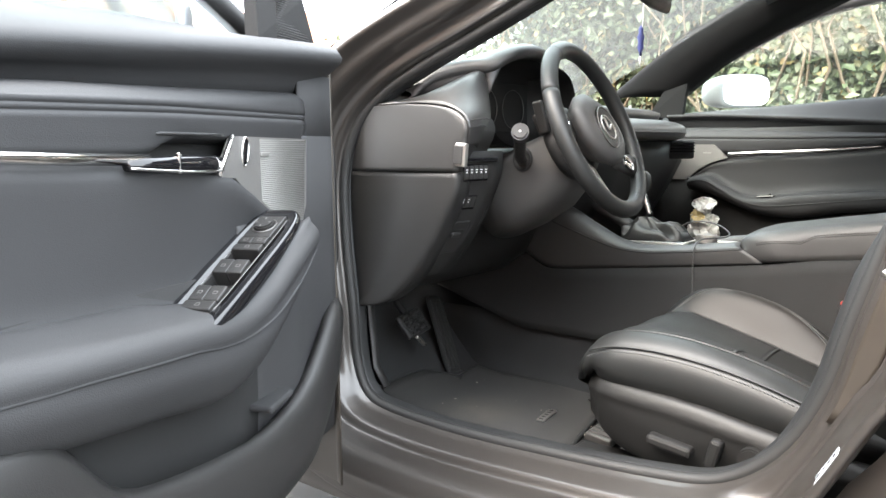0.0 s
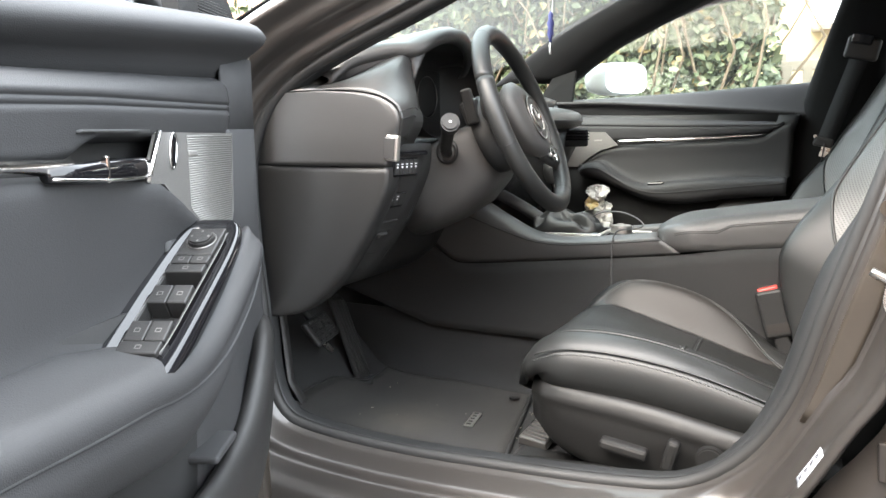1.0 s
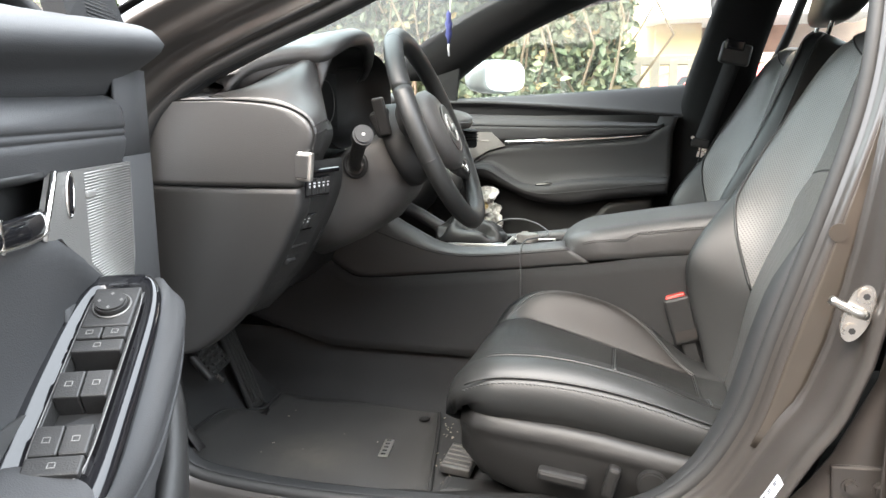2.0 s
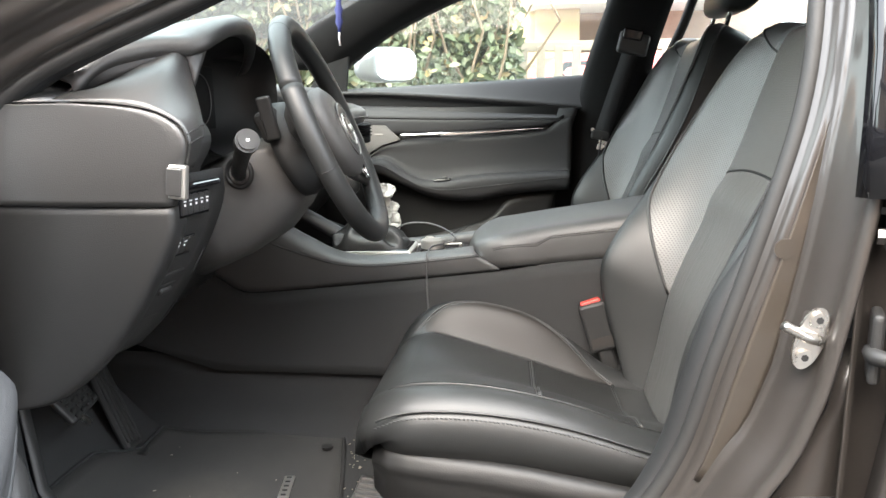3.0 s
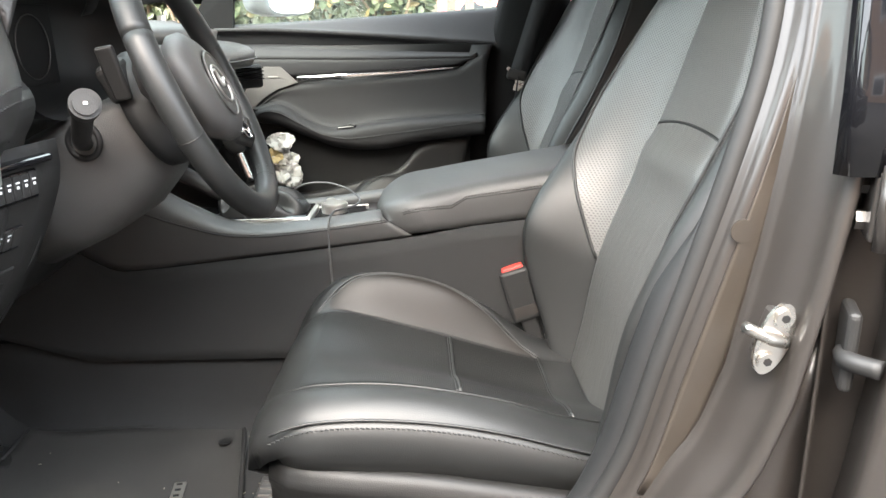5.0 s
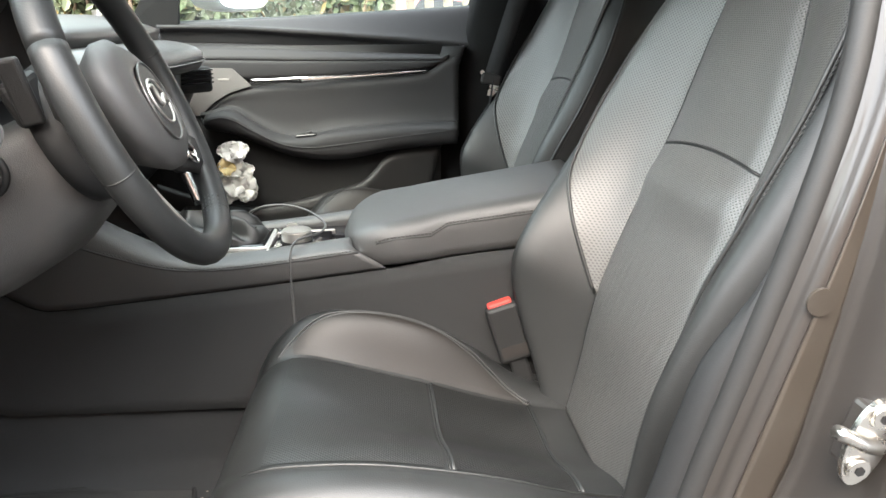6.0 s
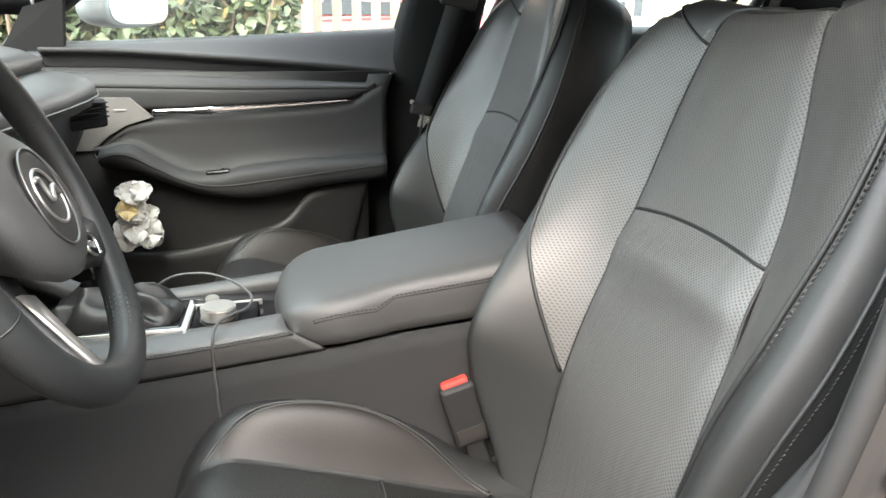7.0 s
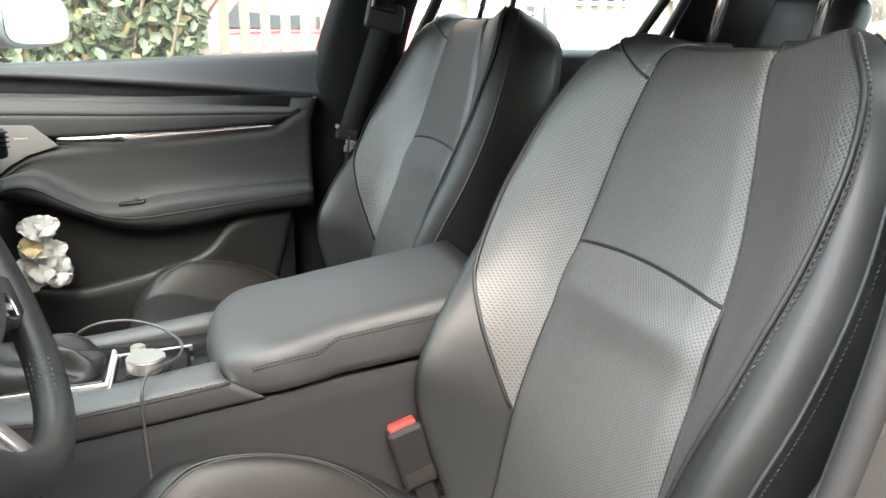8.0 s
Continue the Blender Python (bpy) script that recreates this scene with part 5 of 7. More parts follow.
    part("mirror_foot", rbox((0.09, 0.10, 0.03), 0.012, m=pose(0.38, sg * 0.14, 0.985)), BLACK, mh)
    return d, P, L


def driver_trim(d, P, L, sg=1):
    """Soft trim, speaker, pull, switches and pocket of the open door."""
    ss = list(np.linspace(0.185, 1.055, 40))
    db = lambda s: smooth_at(s, S_, D_BELT)
    lowz = lambda s: smooth_at(s, (0.18, 0.57, 0.80, 1.06), (0.970, 0.948, 0.936, 0.905))
    ridge = lambda s: smooth_at(s, (0.18, 0.37, 0.62, 0.83, 1.06), (1.024, 1.011, 0.993, 0.975, 0.940))
    # trim, from the belt down
    up = []
    for s in ss:
        b, lz = db(s), lowz(s)
        e = max(0, 1 - (s - 0.185) / 0.012) ** 2 * 0.006
        zt = ridge(s) + 0.010
        up.append(spl([(s, b - 0.15, 1.050), (s, b - 0.08, zt * 0.45 + 1.046 * 0.55), (s, b - 0.025, zt + 0.006), (s, b - 0.005 - e, zt - 0.006), (s, b - e, zt - 0.016), (s, b - 0.010 - e, zt - 0.024), (s, b - 0.013 - e, zt - 0.028), (s, b - 0.030 - e, (zt + lz) / 2 - 0.008), (s, b - 0.046 - e, lz), (s, b - 0.060, lz - 0.01)], 26))
    L("upper_trim", up, TRIM, "black soft upper door trim")
    mid = []
    for s in np.linspace(0.284, 1.055, 36):
        lz = lowz(s)
        f = 0.320 - 0.03 * max(0, s - 0.7) / 0.35 - max(0, 1 - (s - 0.284) / 0.012) ** 2 * 0.006
        sz = lerp_at(s, (0.28, 0.6, 0.83, 1.06), (0.922, 0.920, 0.914, 0.894))
        bz = lerp_at(s, (0.18, 0.60, 0.64, 0.80, 1.05), (0.890, 0.890, 0.872, 0.873, 0.868))
        mid.append(list(spl([(s, f - 0.075, lz + 0.003), (s, f - 0.040, lz - 0.001), (s, f - 0.016, lz - 0.006), (s, f - 0.004, lz - 0.014), (s, f, sz + 0.008)], 18)) + [np.array(q) for q in ((s, f - 0.0014, sz + 0.0055), (s, f - 0.003, sz + 0.0035), (s, f - 0.0014, sz + 0.0015), (s, f - 0.0006, sz), (s, f - 0.0014, sz - 0.0015), (s, f - 0.003, sz - 0.0035), (s, f - 0.0014, sz - 0.0055))]
                   + list(spl([(s, f, sz - 0.008), (s, f - 0.001, sz - 0.014), (s, f - 0.004, bz * 0.6 + (sz - 0.016) * 0.4), (s, f - 0.008, bz), (s, f - 0.03, bz - 0.006)], 18)))
    L("mid_pad", mid, TRIM, "black stitched leather pad")
    stitches([P(s, 0.3200 - 0.03 * max(0, s - 0.7) / 0.35, lerp_at(s, (0.28, 0.6, 0.83, 1.06), (0.922, 0.920, 0.914, 0.894)) - 0.011) for s in np.linspace(0.30, 1.04, 60)], 0.0055, 0.0018, STITCH, d, up=(0, sg, 0))
    # backing behind the handle and strip
    L("backing", [[(s, 0.285 - 0.03 * max(0, s - 0.7) / 0.35, z) for z in (0.90, 0.86, 0.80, 0.74)] for s in (0.20, 0.5, 0.7, 1.05)], BLACK, "black backing")
    # speaker panel in silver mesh, its slanted rear edge trimmed in chrome
    sp = slab("speaker_panel", [P(s, 0.3205, z) for s, z in ((0.292, 0.890), (0.490, 0.892), (0.524, 0.840), (0.486, 0.838), (0.455, 0.815), (0.40, 0.780), (0.322, 0.750), (0.300, 0.79))], (0, -sg * 0.006, 0), GRILLE, d, "silver perforated speaker panel")
    for k in range(48):
        z = 0.887 - 0.0027 * k
        s1 = 0.425 if z > 0.805 else 0.425 - (0.805 - z) * 1.6
        tube("mesh_line", [P(0.298 + 0.0003 * k, 0.3207, z), P(s1, 0.3208, z)], 0.0008, MESH_LINE, sp, sides=4)
    part("badge", rbox((0.022, 0.003, 0.005), 0.001, m=pose(0.415, sg * 0.3215, 0.868)), MESH_LINE, sp, "small silver badge")
    tube("chrome_edge", [P(0.490, 0.3215, 0.893), P(0.507, 0.3225, 0.868), P(0.524, 0.3225, 0.842)], 0.0030, CHROME, d, "chrome trim", sides=8)
    lk = part("lock_slide", rbox((0.010, 0.006, 0.034), 0.0028, m=pose(0.462, sg * 0.3205, 0.872, 0, -10, 0)), GLOSS, d, "black lock slide with silver surround")
    tube("lock_ring", [Vector(P(0.462, 0.3215, 0.872)) + Vector((0.0075 * math.cos(a) + 0.17 * 0.019 * math.sin(a) * -1, 0, 0.019 * math.sin(a))) for a in np.linspace(0, math.tau, 29)[:-1]], 0.0014, CHROME, lk, closed=True, sides=6)
    # door pull in its recess and the long chrome strip
    L("handle_recess", [[(s, a, z) for a, z in ((0.3195, 0.893), (0.285, 0.890), (0.270, 0.868), (0.285, 0.846), (0.3195, 0.842))] for s in (0.505, 0.53, 0.58, 0.62, 0.632)], BLACK, "dark handle recess")
    rows = []
    for s, h, a in ((0.512, 0.010, 0.316), (0.54, 0.011, 0.326), (0.58, 0.011, 0.331), (0.62, 0.0105, 0.332), (0.65, 0.009, 0.331), (0.69, 0.006, 0.328)):
        rows.append([(s, a + 0.006 * math.cos(q), 0.857 + 0.008 * (s - 0.5) * 5 * 0.2 + h * math.sin(q)) for q in np.linspace(0, math.tau, 17)[:-1]])
    L("door_pull", rows, GLOSS, "gloss black door pull", thick=0, ring=True, caps=True)
    tube("pull_trim", [P(0.514, 0.323, 0.849), P(0.56, 0.334, 0.849), P(0.62, 0.337, 0.851), P(0.69, 0.333, 0.856)], 0.0015, CHROME, d, "chrome pull edge", n=16, sides=8)
    part("pull_band", rbox((0.0045, 0.006, 0.024), 0.0015, m=pose(0.617, sg * 0.335, 0.860)), CHROME, d, "chrome band")
    rows = [[(s, a + 0.004 * math.cos(q), z + h * math.sin(q)) for q in np.linspace(0, math.tau, 13)[:-1]] for s, a, z, h in ((0.655, 0.327, 0.864, 0.0065), (0.80, 0.321, 0.868, 0.006), (0.93, 0.310, 0.873, 0.0045), (1.02, 0.298, 0.878, 0.0015))]
    L("chrome_strip", rows, CHROME, "long chrome strip", thick=0, ring=True, caps=True)
    # soft insert between the strip and the armrest
    ins = []
    for s in np.linspace(0.36, 1.05, 32):
        zt = lerp_at(s, (0.36, 0.40, 0.45, 0.485, 0.53, 0.64, 1.05), (0.775, 0.786, 0.815, 0.835, 0.842, 0.852, 0.866))
        zb = lerp_at(s, (0.36, 0.44, 0.52, 0.60, 1.05), (0.745, 0.735, 0.69, 0.67, 0.69))
        f = 0.322 - 0.03 * max(0, s - 0.7) / 0.35
        ins.append(spl([(s, f - 0.02, zt + 0.006), (s, f - 0.003, zt), (s, f, zt - 0.012), (s, f - 0.008, zt * 0.6 + zb * 0.4), (s, f - 0.012, zt * 0.25 + zb * 0.75), (s, f + 0.004, zb + 0.01), (s, f + 0.02, zb)], 20))
    L("insert", ins, TRIM, "black soft leather insert")
    # armrest that dips from its front tip and runs back
    ar = []
    for s in np.linspace(0.372, 1.05, 46):
        zc = smooth_at(s, (0.37, 0.42, 0.48, 0.54, 0.60, 0.70, 0.85, 1.05), (0.772, 0.770, 0.742, 0.708, 0.690, 0.692, 0.700, 0.712))
        out = smooth_at(s, (0.37, 0.40, 0.46, 0.60, 0.80, 1.05), (0.372, 0.392, 0.402, 0.398, 0.378, 0.318))
        inn = smooth_at(s, (0.37, 0.40, 0.46, 0.60, 0.80, 1.05), (0.352, 0.362, 0.368, 0.325, 0.305, 0.278))
        zi = zc + lerp_at(s, (0.37, 0.60, 0.68, 1.05), (-0.004, 0.006, 0.018, 0.012))
        tall = smooth_at(s, (0.37, 0.42, 0.52, 0.70, 1.05), (0.03, 0.07, 0.105, 0.095, 0.085))
        ar.append(spl([(s, inn - 0.015, zi - 0.01), (s, inn, zi), (s, (inn + out) / 2, zc + 0.006), (s, out - 0.012, zc), (s, out - 0.001, zc - 0.012), (s, out - 0.001, zc - 0.026), (s, out - 0.004, zc - 0.030), (s, out - 0.006, zc - tall * 0.6), (s, out - 0.035, zc - tall), (s, out - 0.085, zc - tall - 0.004)], 30))
    L("armrest", ar, TRIM, "black padded armrest", thick=0.004)
    tube("arm_seam", [P(r[14][0], r[14][1] + 0.0012, r[14][2]) for r in ar[1:]], 0.0022, TRIM, d, sides=6)
    # window switches on a sloping gloss panel
    if sg > 0:
        a, b = Vector(P(0.420, 0.341, 0.785)), Vector(P(0.668, 0.348, 0.668))
        sx = (b - a).normalized()
        nz = Vector((0.42, 0, 0.90))
        nz = (nz - sx * nz.dot(sx)).normalized()
        sy = nz.cross(sx)
        fm = Matrix((sx, sy, nz)).transposed().to_4x4()
        fm.translation = (a + b) / 2 - nz * 0.012
        cp_ = lambda v, e: math.copysign(abs(v) ** e, v)
        ring_ = []
        for eu, ev, ex, off, h in ((0.146, 0.052, 0.5, 1, -0.002), (0.150, 0.055, 0.5, 1, 0.012), (0.148, 0.053, 0.5, 1, 0.0175), (0.144, 0.050, 0.5, 1, 0.019), (0.1065, 0.0230, 0.3, 0, 0.019), (0.1065, 0.0230, 0.3, 0, 0.000)):
            ring_.append([fm @ Vector((-0.012 + 0.018 * off + eu * cp_(math.cos(q), ex), sg * (0.008 - 0.002 * off + (ev - 0.013 * off * (math.sin(q) > 0)) * cp_(math.sin(q), ex) - 0.012 * off * max(0, math.cos(q)) * max(0, -math.sin(q))), h)) for q in np.linspace(0, math.tau, 49)[:-1]])
        pn = loft("switch_panel", ring_, GLOSS, d, "gloss black window switch panel", ring=True)
        fs = fm @ Matrix.Translation((0, sg * 0.008, 0)) @ Matrix.Diagonal((1, 0.76, 1, 1)) @ Matrix.Translation((0, -sg * 0.010, 0))
        bed = part("switch_bed", rbox((0.209, 0.058, 0.003), 0.001, m=fs @ pose(-0.012, sg * 0.010, 0.0005)), BLACK, pn, "black window switches")
        tube("bed_rim", [fs @ Vector((-0.012 + 0.1055 * math.copysign(abs(math.cos(q)) ** 0.3, math.cos(q)), sg * 0.010 + 0.0295 * math.copysign(abs(math.sin(q)) ** 0.3, math.sin(q)), 0.0195)) for q in np.linspace(0, math.tau, 61)[:-1]], 0.0006, DARK_SATIN, bed, closed=True, sides=6)
        for y in (-0.0275, 0.0275):
            part("bed_side", rbox((0.200, 0.003, 0.018), 0.001, m=fs @ pose(-0.012, sg * 0.010 + y, 0.0105)), PLASTIC, bed)
        part("dial_field", rbox((0.052, 0.052, 0.012), 0.002, m=fs @ pose(-0.088, sg * 0.010, 0.018)), PLASTIC, bed)
        part("mirror_dial", disc(0.0180, 0.008, fs @ pose(-0.088, sg * 0.010, 0.0265) @ Matrix.Diagonal((0.76, 1, 1, 1)), bevel=0.002), PLASTIC, bed, "round mirror adjuster", smooth=False)
        tube("dial_rim", [fs @ Vector((-0.088 + 0.0160 * math.cos(q), sg * 0.010 + 0.0205 * math.sin(q), 0.0245)) for q in np.linspace(0, math.tau, 31)[:-1]], 0.0010, DARK_SATIN, bed, closed=True, sides=6)
        for q in range(4):
            part("dial_mark", rbox((0.0028, 0.0028, 0.0006), 0.0, m=fs @ pose(-0.088 + 0.009 * math.cos(q * math.pi / 2), sg * 0.010 + 0.012 * math.sin(q * math.pi / 2), 0.0306, 0, 0, 45)), GRILLE, bed)
        for u, w, cols in ((-0.054, 0.014, 2), (-0.038, 0.014, 1), (0.004, 0.026, 2), (0.059, 0.026, 2), (0.083, 0.017, 1)):
            for c in range(cols):
                y = sg * 0.010 + (0 if cols == 1 else (-0.0133 + 0.0266 * c))
                m = fs @ pose(u, y, 0.0125, 0, 5 if w > 0.02 else 0, 0)
                bt = part("button", rbox((w, 0.0520 if cols == 1 else 0.0258, 0.024), 0.0018, m=m), PLASTIC, bed)
                # a window pictogram: frame of four thin strokes
                for du, dv, lu, lv in ((-0.0022, 0, 0.0008, 0.0062), (0.0022, 0, 0.0008, 0.0074), (0, -0.0032, 0.0044, 0.0008), (0, 0.0034, 0.0044, 0.0008)):
                    part("mark", rbox((lu, lv, 0.0006), 0.0, m=m @ pose(du, dv, 0.0121)), GRILLE, bt)
    # recessed panel under the armrest: trim in front, pocket back darkened for shade
    deep = lambda s: smooth_at(s, (0.155, 0.20, 0.26, 0.32, 0.38, 0.44, 0.50, 0.58, 1.05), (0.285, 0.314, 0.320, 0.330, 0.342, 0.340, 0.326, 0.316, 0.288))
    L("lower_trim", [[(s, deep(s) - 0.012 * max(0, (0.56 - z) / 0.2) - (deep(s) - 0.314) * min(1, max(0, (z - 0.69) / 0.07)) * (s > 0.20), z) for z in (0.895 if s < 0.30 else 0.775, 0.76, 0.72, 0.66, 0.60, 0.54, 0.48, 0.40)] for s in [0.155, 0.165, 0.18] + list(np.linspace(0.20, 0.48, 18))], TRIM, "black lower door trim")
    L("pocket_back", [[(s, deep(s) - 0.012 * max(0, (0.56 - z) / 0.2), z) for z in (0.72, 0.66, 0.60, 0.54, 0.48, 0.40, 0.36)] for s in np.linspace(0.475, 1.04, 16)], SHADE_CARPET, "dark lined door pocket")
    L("front_edge", [[(s, a, z) for s, a in ((0.150, 0.270), (0.155, 0.287), (0.20, 0.314), (0.300, 0.311))] for z in (0.990, 0.94, 0.885)], TRIM, "black front edge trim")
    rim_pts = spl([(0.205, 0.326, 0.622), (0.25, 0.342, 0.614), (0.32, 0.358, 0.578), (0.395, 0.364, 0.530), (0.461, 0.366, 0.511), (0.545, 0.366, 0.504), (0.696, 0.362, 0.521), (0.765, 0.358, 0.545), (0.825, 0.352, 0.610), (0.90, 0.345, 0.630), (1.04, 0.318, 0.640)], 40)
    lobe = []
    for q in rim_pts:
        s, a, z = q
        bot = lerp_at(s, (0.17, 0.25, 0.35, 0.6, 1.04), (0.56, 0.42, 0.36, 0.33, 0.34))
        lobe.append(spl([(s, a - 0.022, z - 0.006), (s, a - 0.008, z + 0.003), (s, a, z - 0.006), (s, a + 0.004, z - 0.03), (s, a - 0.004, z * 0.4 + bot * 0.6), (s, a - 0.035, bot + 0.02), (s, a - 0.08, bot)], 18))
    L("pocket_lobe", lobe, PLASTIC, "black plastic door pocket")
    part("cup_ledge", rbox((0.060, 0.050, 0.010), 0.004, 3, m=pose(0.462, sg * 0.338, 0.535, 0, 8, 0)), TRIM, d)


def passenger_trim(d, L):
    """Soft trim of the shut door, laid out in the car's x, y, z."""
    def S(nm, rows, mat, lab="", thick=0.004):
        return L(nm, [[(x - HX, HY - y, z + 0.013) for x, y, z in r] for r in rows], mat, lab, thick)

    def T(nm, pts, r, mat, lab="", **kw):
        return tube(nm, [(x - HX, y - HY, z + 0.013) for x, y, z in pts], r, mat, d, lab, **kw)

    X = (-0.30, -0.16, 0.06, 0.24, 0.43, 0.475)
    sill = lambda x: smooth_at(x, X, (0.982, 0.987, 0.996, 1.005, 1.015, 1.018))
    crease = lambda x: smooth_at(x, X, (0.976, 0.974, 0.960, 0.946, 0.929, 0.925))
    pad = lambda x: smooth_at(x, X, (0.932, 0.930, 0.922, 0.914, 0.906, 0.904))
    seam = lambda x: smooth_at(x, X, (0.901, 0.899, 0.894, 0.893, 0.892, 0.892))
    strip = lambda x: smooth_at(x, (-0.30, -0.077, 0.057, 0.173, 0.347, 0.40), (0.846, 0.848, 0.851, 0.857, 0.868, 0.872))
    arm = lambda x: smooth_at(x, (-0.20, -0.17, -0.13, -0.083, -0.02, 0.047, 0.106, 0.224, 0.358, 0.47), (0.764, 0.773, 0.774, 0.743, 0.714, 0.711, 0.722, 0.733, 0.738, 0.741))
    arm_seam = lambda x: smooth_at(x, (-0.20, -0.165, -0.13, -0.08, -0.019, 0.047, 0.162, 0.356, 0.47), (0.752, 0.765, 0.761, 0.733, 0.702, 0.690, 0.700, 0.722, 0.732))
    arm_low = lambda x: smooth_at(x, (-0.20, -0.13, -0.065, 0.021, 0.136, 0.257, 0.47), (0.735, 0.722, 0.694, 0.663, 0.656, 0.676, 0.694))
    rear = lambda z: smooth_at(z, (0.30, 0.48, 0.72, 0.85, 1.02), (0.295, 0.33, 0.392, 0.420, 0.472))
    xs = np.linspace(-0.31, 0.474, 44)
    S("upper_trim", [spl([(x, 0.735, sill(x) + 0.004), (x, 0.712, sill(x) + 0.002), (x, 0.700, sill(x) - 0.001), (x, 0.688, sill(x) * 0.8 + crease(x) * 0.2), (x, 0.660, sill(x) * 0.2 + crease(x) * 0.8), (x, 0.651, crease(x) + 0.003), (x, 0.650, crease(x)), (x, 0.655, crease(x) - 0.005), (x, 0.668, crease(x) - 0.012), (x, 0.680, pad(x) + 0.004)], 26) for x in xs], TRIM, "black soft upper door trim")
    rows = []
    for x in np.linspace(-0.31, 0.402, 40):
        k = max(0, (x - 0.345) / 0.057)
        zs, z1 = seam(x), strip(x) + 0.006
        z1 = z1 + (pad(x) - 0.010 - z1) * k ** 1.6
        zs = max(zs, z1 + 0.004)
        rows.append(list(spl([(x, 0.676, pad(x) + 0.004), (x, 0.650, pad(x) + 0.002), (x, 0.625, pad(x) - 0.004), (x, 0.612, (pad(x) + zs) / 2 - 0.002), (x, 0.606, zs + 0.004)], 12))
                    + [np.array(q) for q in ((x, 0.6075, zs + 0.001), (x, 0.609, zs - 0.0005), (x, 0.6075, zs - 0.002))] + list(spl([(x, 0.606, zs - 0.004), (x, 0.606, zs * 0.5 + z1 * 0.5), (x, 0.610, z1 + 0.002), (x, 0.625, z1)], 10)))
    S("mid_pad", rows, TRIM, "black stitched leather pad")
    stitches([(x - HX, 0.6055 - HY, seam(x) - 0.0045 + 0.013) for x in np.linspace(-0.30, 0.36, 60)], 0.0055, 0.0016, STITCH, d, up=(0, -1, 0))
    S("backing", [[(x, 0.626, z) for z in (0.93, 0.87, 0.80, 0.70)] for x in (-0.33, 0.0, 0.2, 0.43)], BLACK, "black backing")
    # leather insert, running up behind the end of the strip
    top = lambda x: smooth_at(x, (-0.212, -0.175, -0.141, -0.075, 0.057, 0.231, 0.345, 0.375, 0.40, 0.43), (0.765, 0.793, 0.815, 0.829, 0.838, 0.846, 0.858, 0.874, 0.893, 0.902))
    rows = []
    for x in np.linspace(-0.212, 0.425, 44):
        zt, zb = top(x), arm(x) + 0.002
        rows.append(spl([(x, 0.626, zt + 0.004), (x, 0.612, zt + 0.001), (x, 0.606, zt - 0.008), (x, 0.609, zt * 0.65 + zb * 0.35), (x, 0.608, zt * 0.25 + zb * 0.75), (x, 0.600, zb + 0.006), (x, 0.592, zb)], 18))
    S("insert", rows, TRIM, "black soft leather insert")
    S("armrest", [spl([(x, 0.604, arm(x) + 0.002), (x, 0.585, arm(x) + 0.004), (x, 0.566, arm(x) + 0.001), (x, 0.553, arm(x) - 0.006), (x, 0.550, arm_seam(x) + 0.003), (x, 0.5515, arm_seam(x) - 0.001), (x, 0.551, arm_seam(x) - 0.006), (x, 0.556, arm_low(x) + 0.016), (x, 0.572, arm_low(x) + 0.003), (x, 0.60, arm_low(x))], 24) for x in np.linspace(-0.195, 0.42, 46)], TRIM, "black padded armrest with stitched edge")
    T("arm_seam", [(x, 0.5495, arm_seam(x)) for x in np.linspace(-0.185, 0.41, 50)], 0.0022, TRIM, sides=6)
    S("arm_cap", [[(-0.195 - q * 0.010 * math.sin(a), 0.575 - 0.025 * math.cos(a) * 1.0, 0.752 + 0.014 * q * math.sin(a * 2)) for q in (0.0, 0.6, 1.0)] for a in np.linspace(0, math.pi, 7)], TRIM)
    part("window_switch", rbox((0.052, 0.020, 0.010), 0.003, m=pose(0.045 - HX, 0.574 - HY, 0.7165 + 0.013, 0, -4, 0)), GLOSS, d, "black window switch in its recess")
    part("switch_key", rbox((0.014, 0.012, 0.006), 0.002, m=pose(0.052 - HX, 0.572 - HY, 0.724 + 0.013, 0, -14, 0)), PLASTIC, d)
    # chrome strip that swells into the pull, with its dark cup and red marker
    rows = []
    for x in np.linspace(-0.086, 0.349, 40):
        h = smooth_at(x, (-0.086, -0.06, 0.0, 0.03, 0.06, 0.173, 0.30, 0.349), (0.0055, 0.0058, 0.0068, 0.0085, 0.0072, 0.0050, 0.0030, 0.0010))
        out = smooth_at(x, (-0.086, 0.0, 0.04, 0.12, 0.349), (0.600, 0.594, 0.592, 0.598, 0.603))
        rows.append([(x, out + 0.0035 * math.cos(q), strip(x) + h * math.sin(q)) for q in np.linspace(0, math.tau, 15)[:-1]])
    L("chrome_strip", [[(x - HX, HY - y, z + 0.013) for x, y, z in r] for r in rows], CHROME, "long chrome strip", thick=0, ring=True, caps=True)
    T("strip_joint", [(0.033, 0.588, strip(0.033) + 0.009), (0.039, 0.588, strip(0.033) - 0.009)], 0.0012, BLACK, sides=6)
    S("pull_cup", [spl([(x, 0.607, 0.886), (x, 0.622, 0.882), (x, 0.6235, 0.870), (x, 0.618, 0.858)], 10) for x in np.linspace(-0.118, 0.032, 8)], GLOSS, "dark pull cup")
    part("lock_tab", rbox((0.010, 0.006, 0.018), 0.002, m=pose(0.000 - HX, 0.612 - HY, 0.868 + 0.013, 0, -12, 0)), RED, d, "red lock marker")
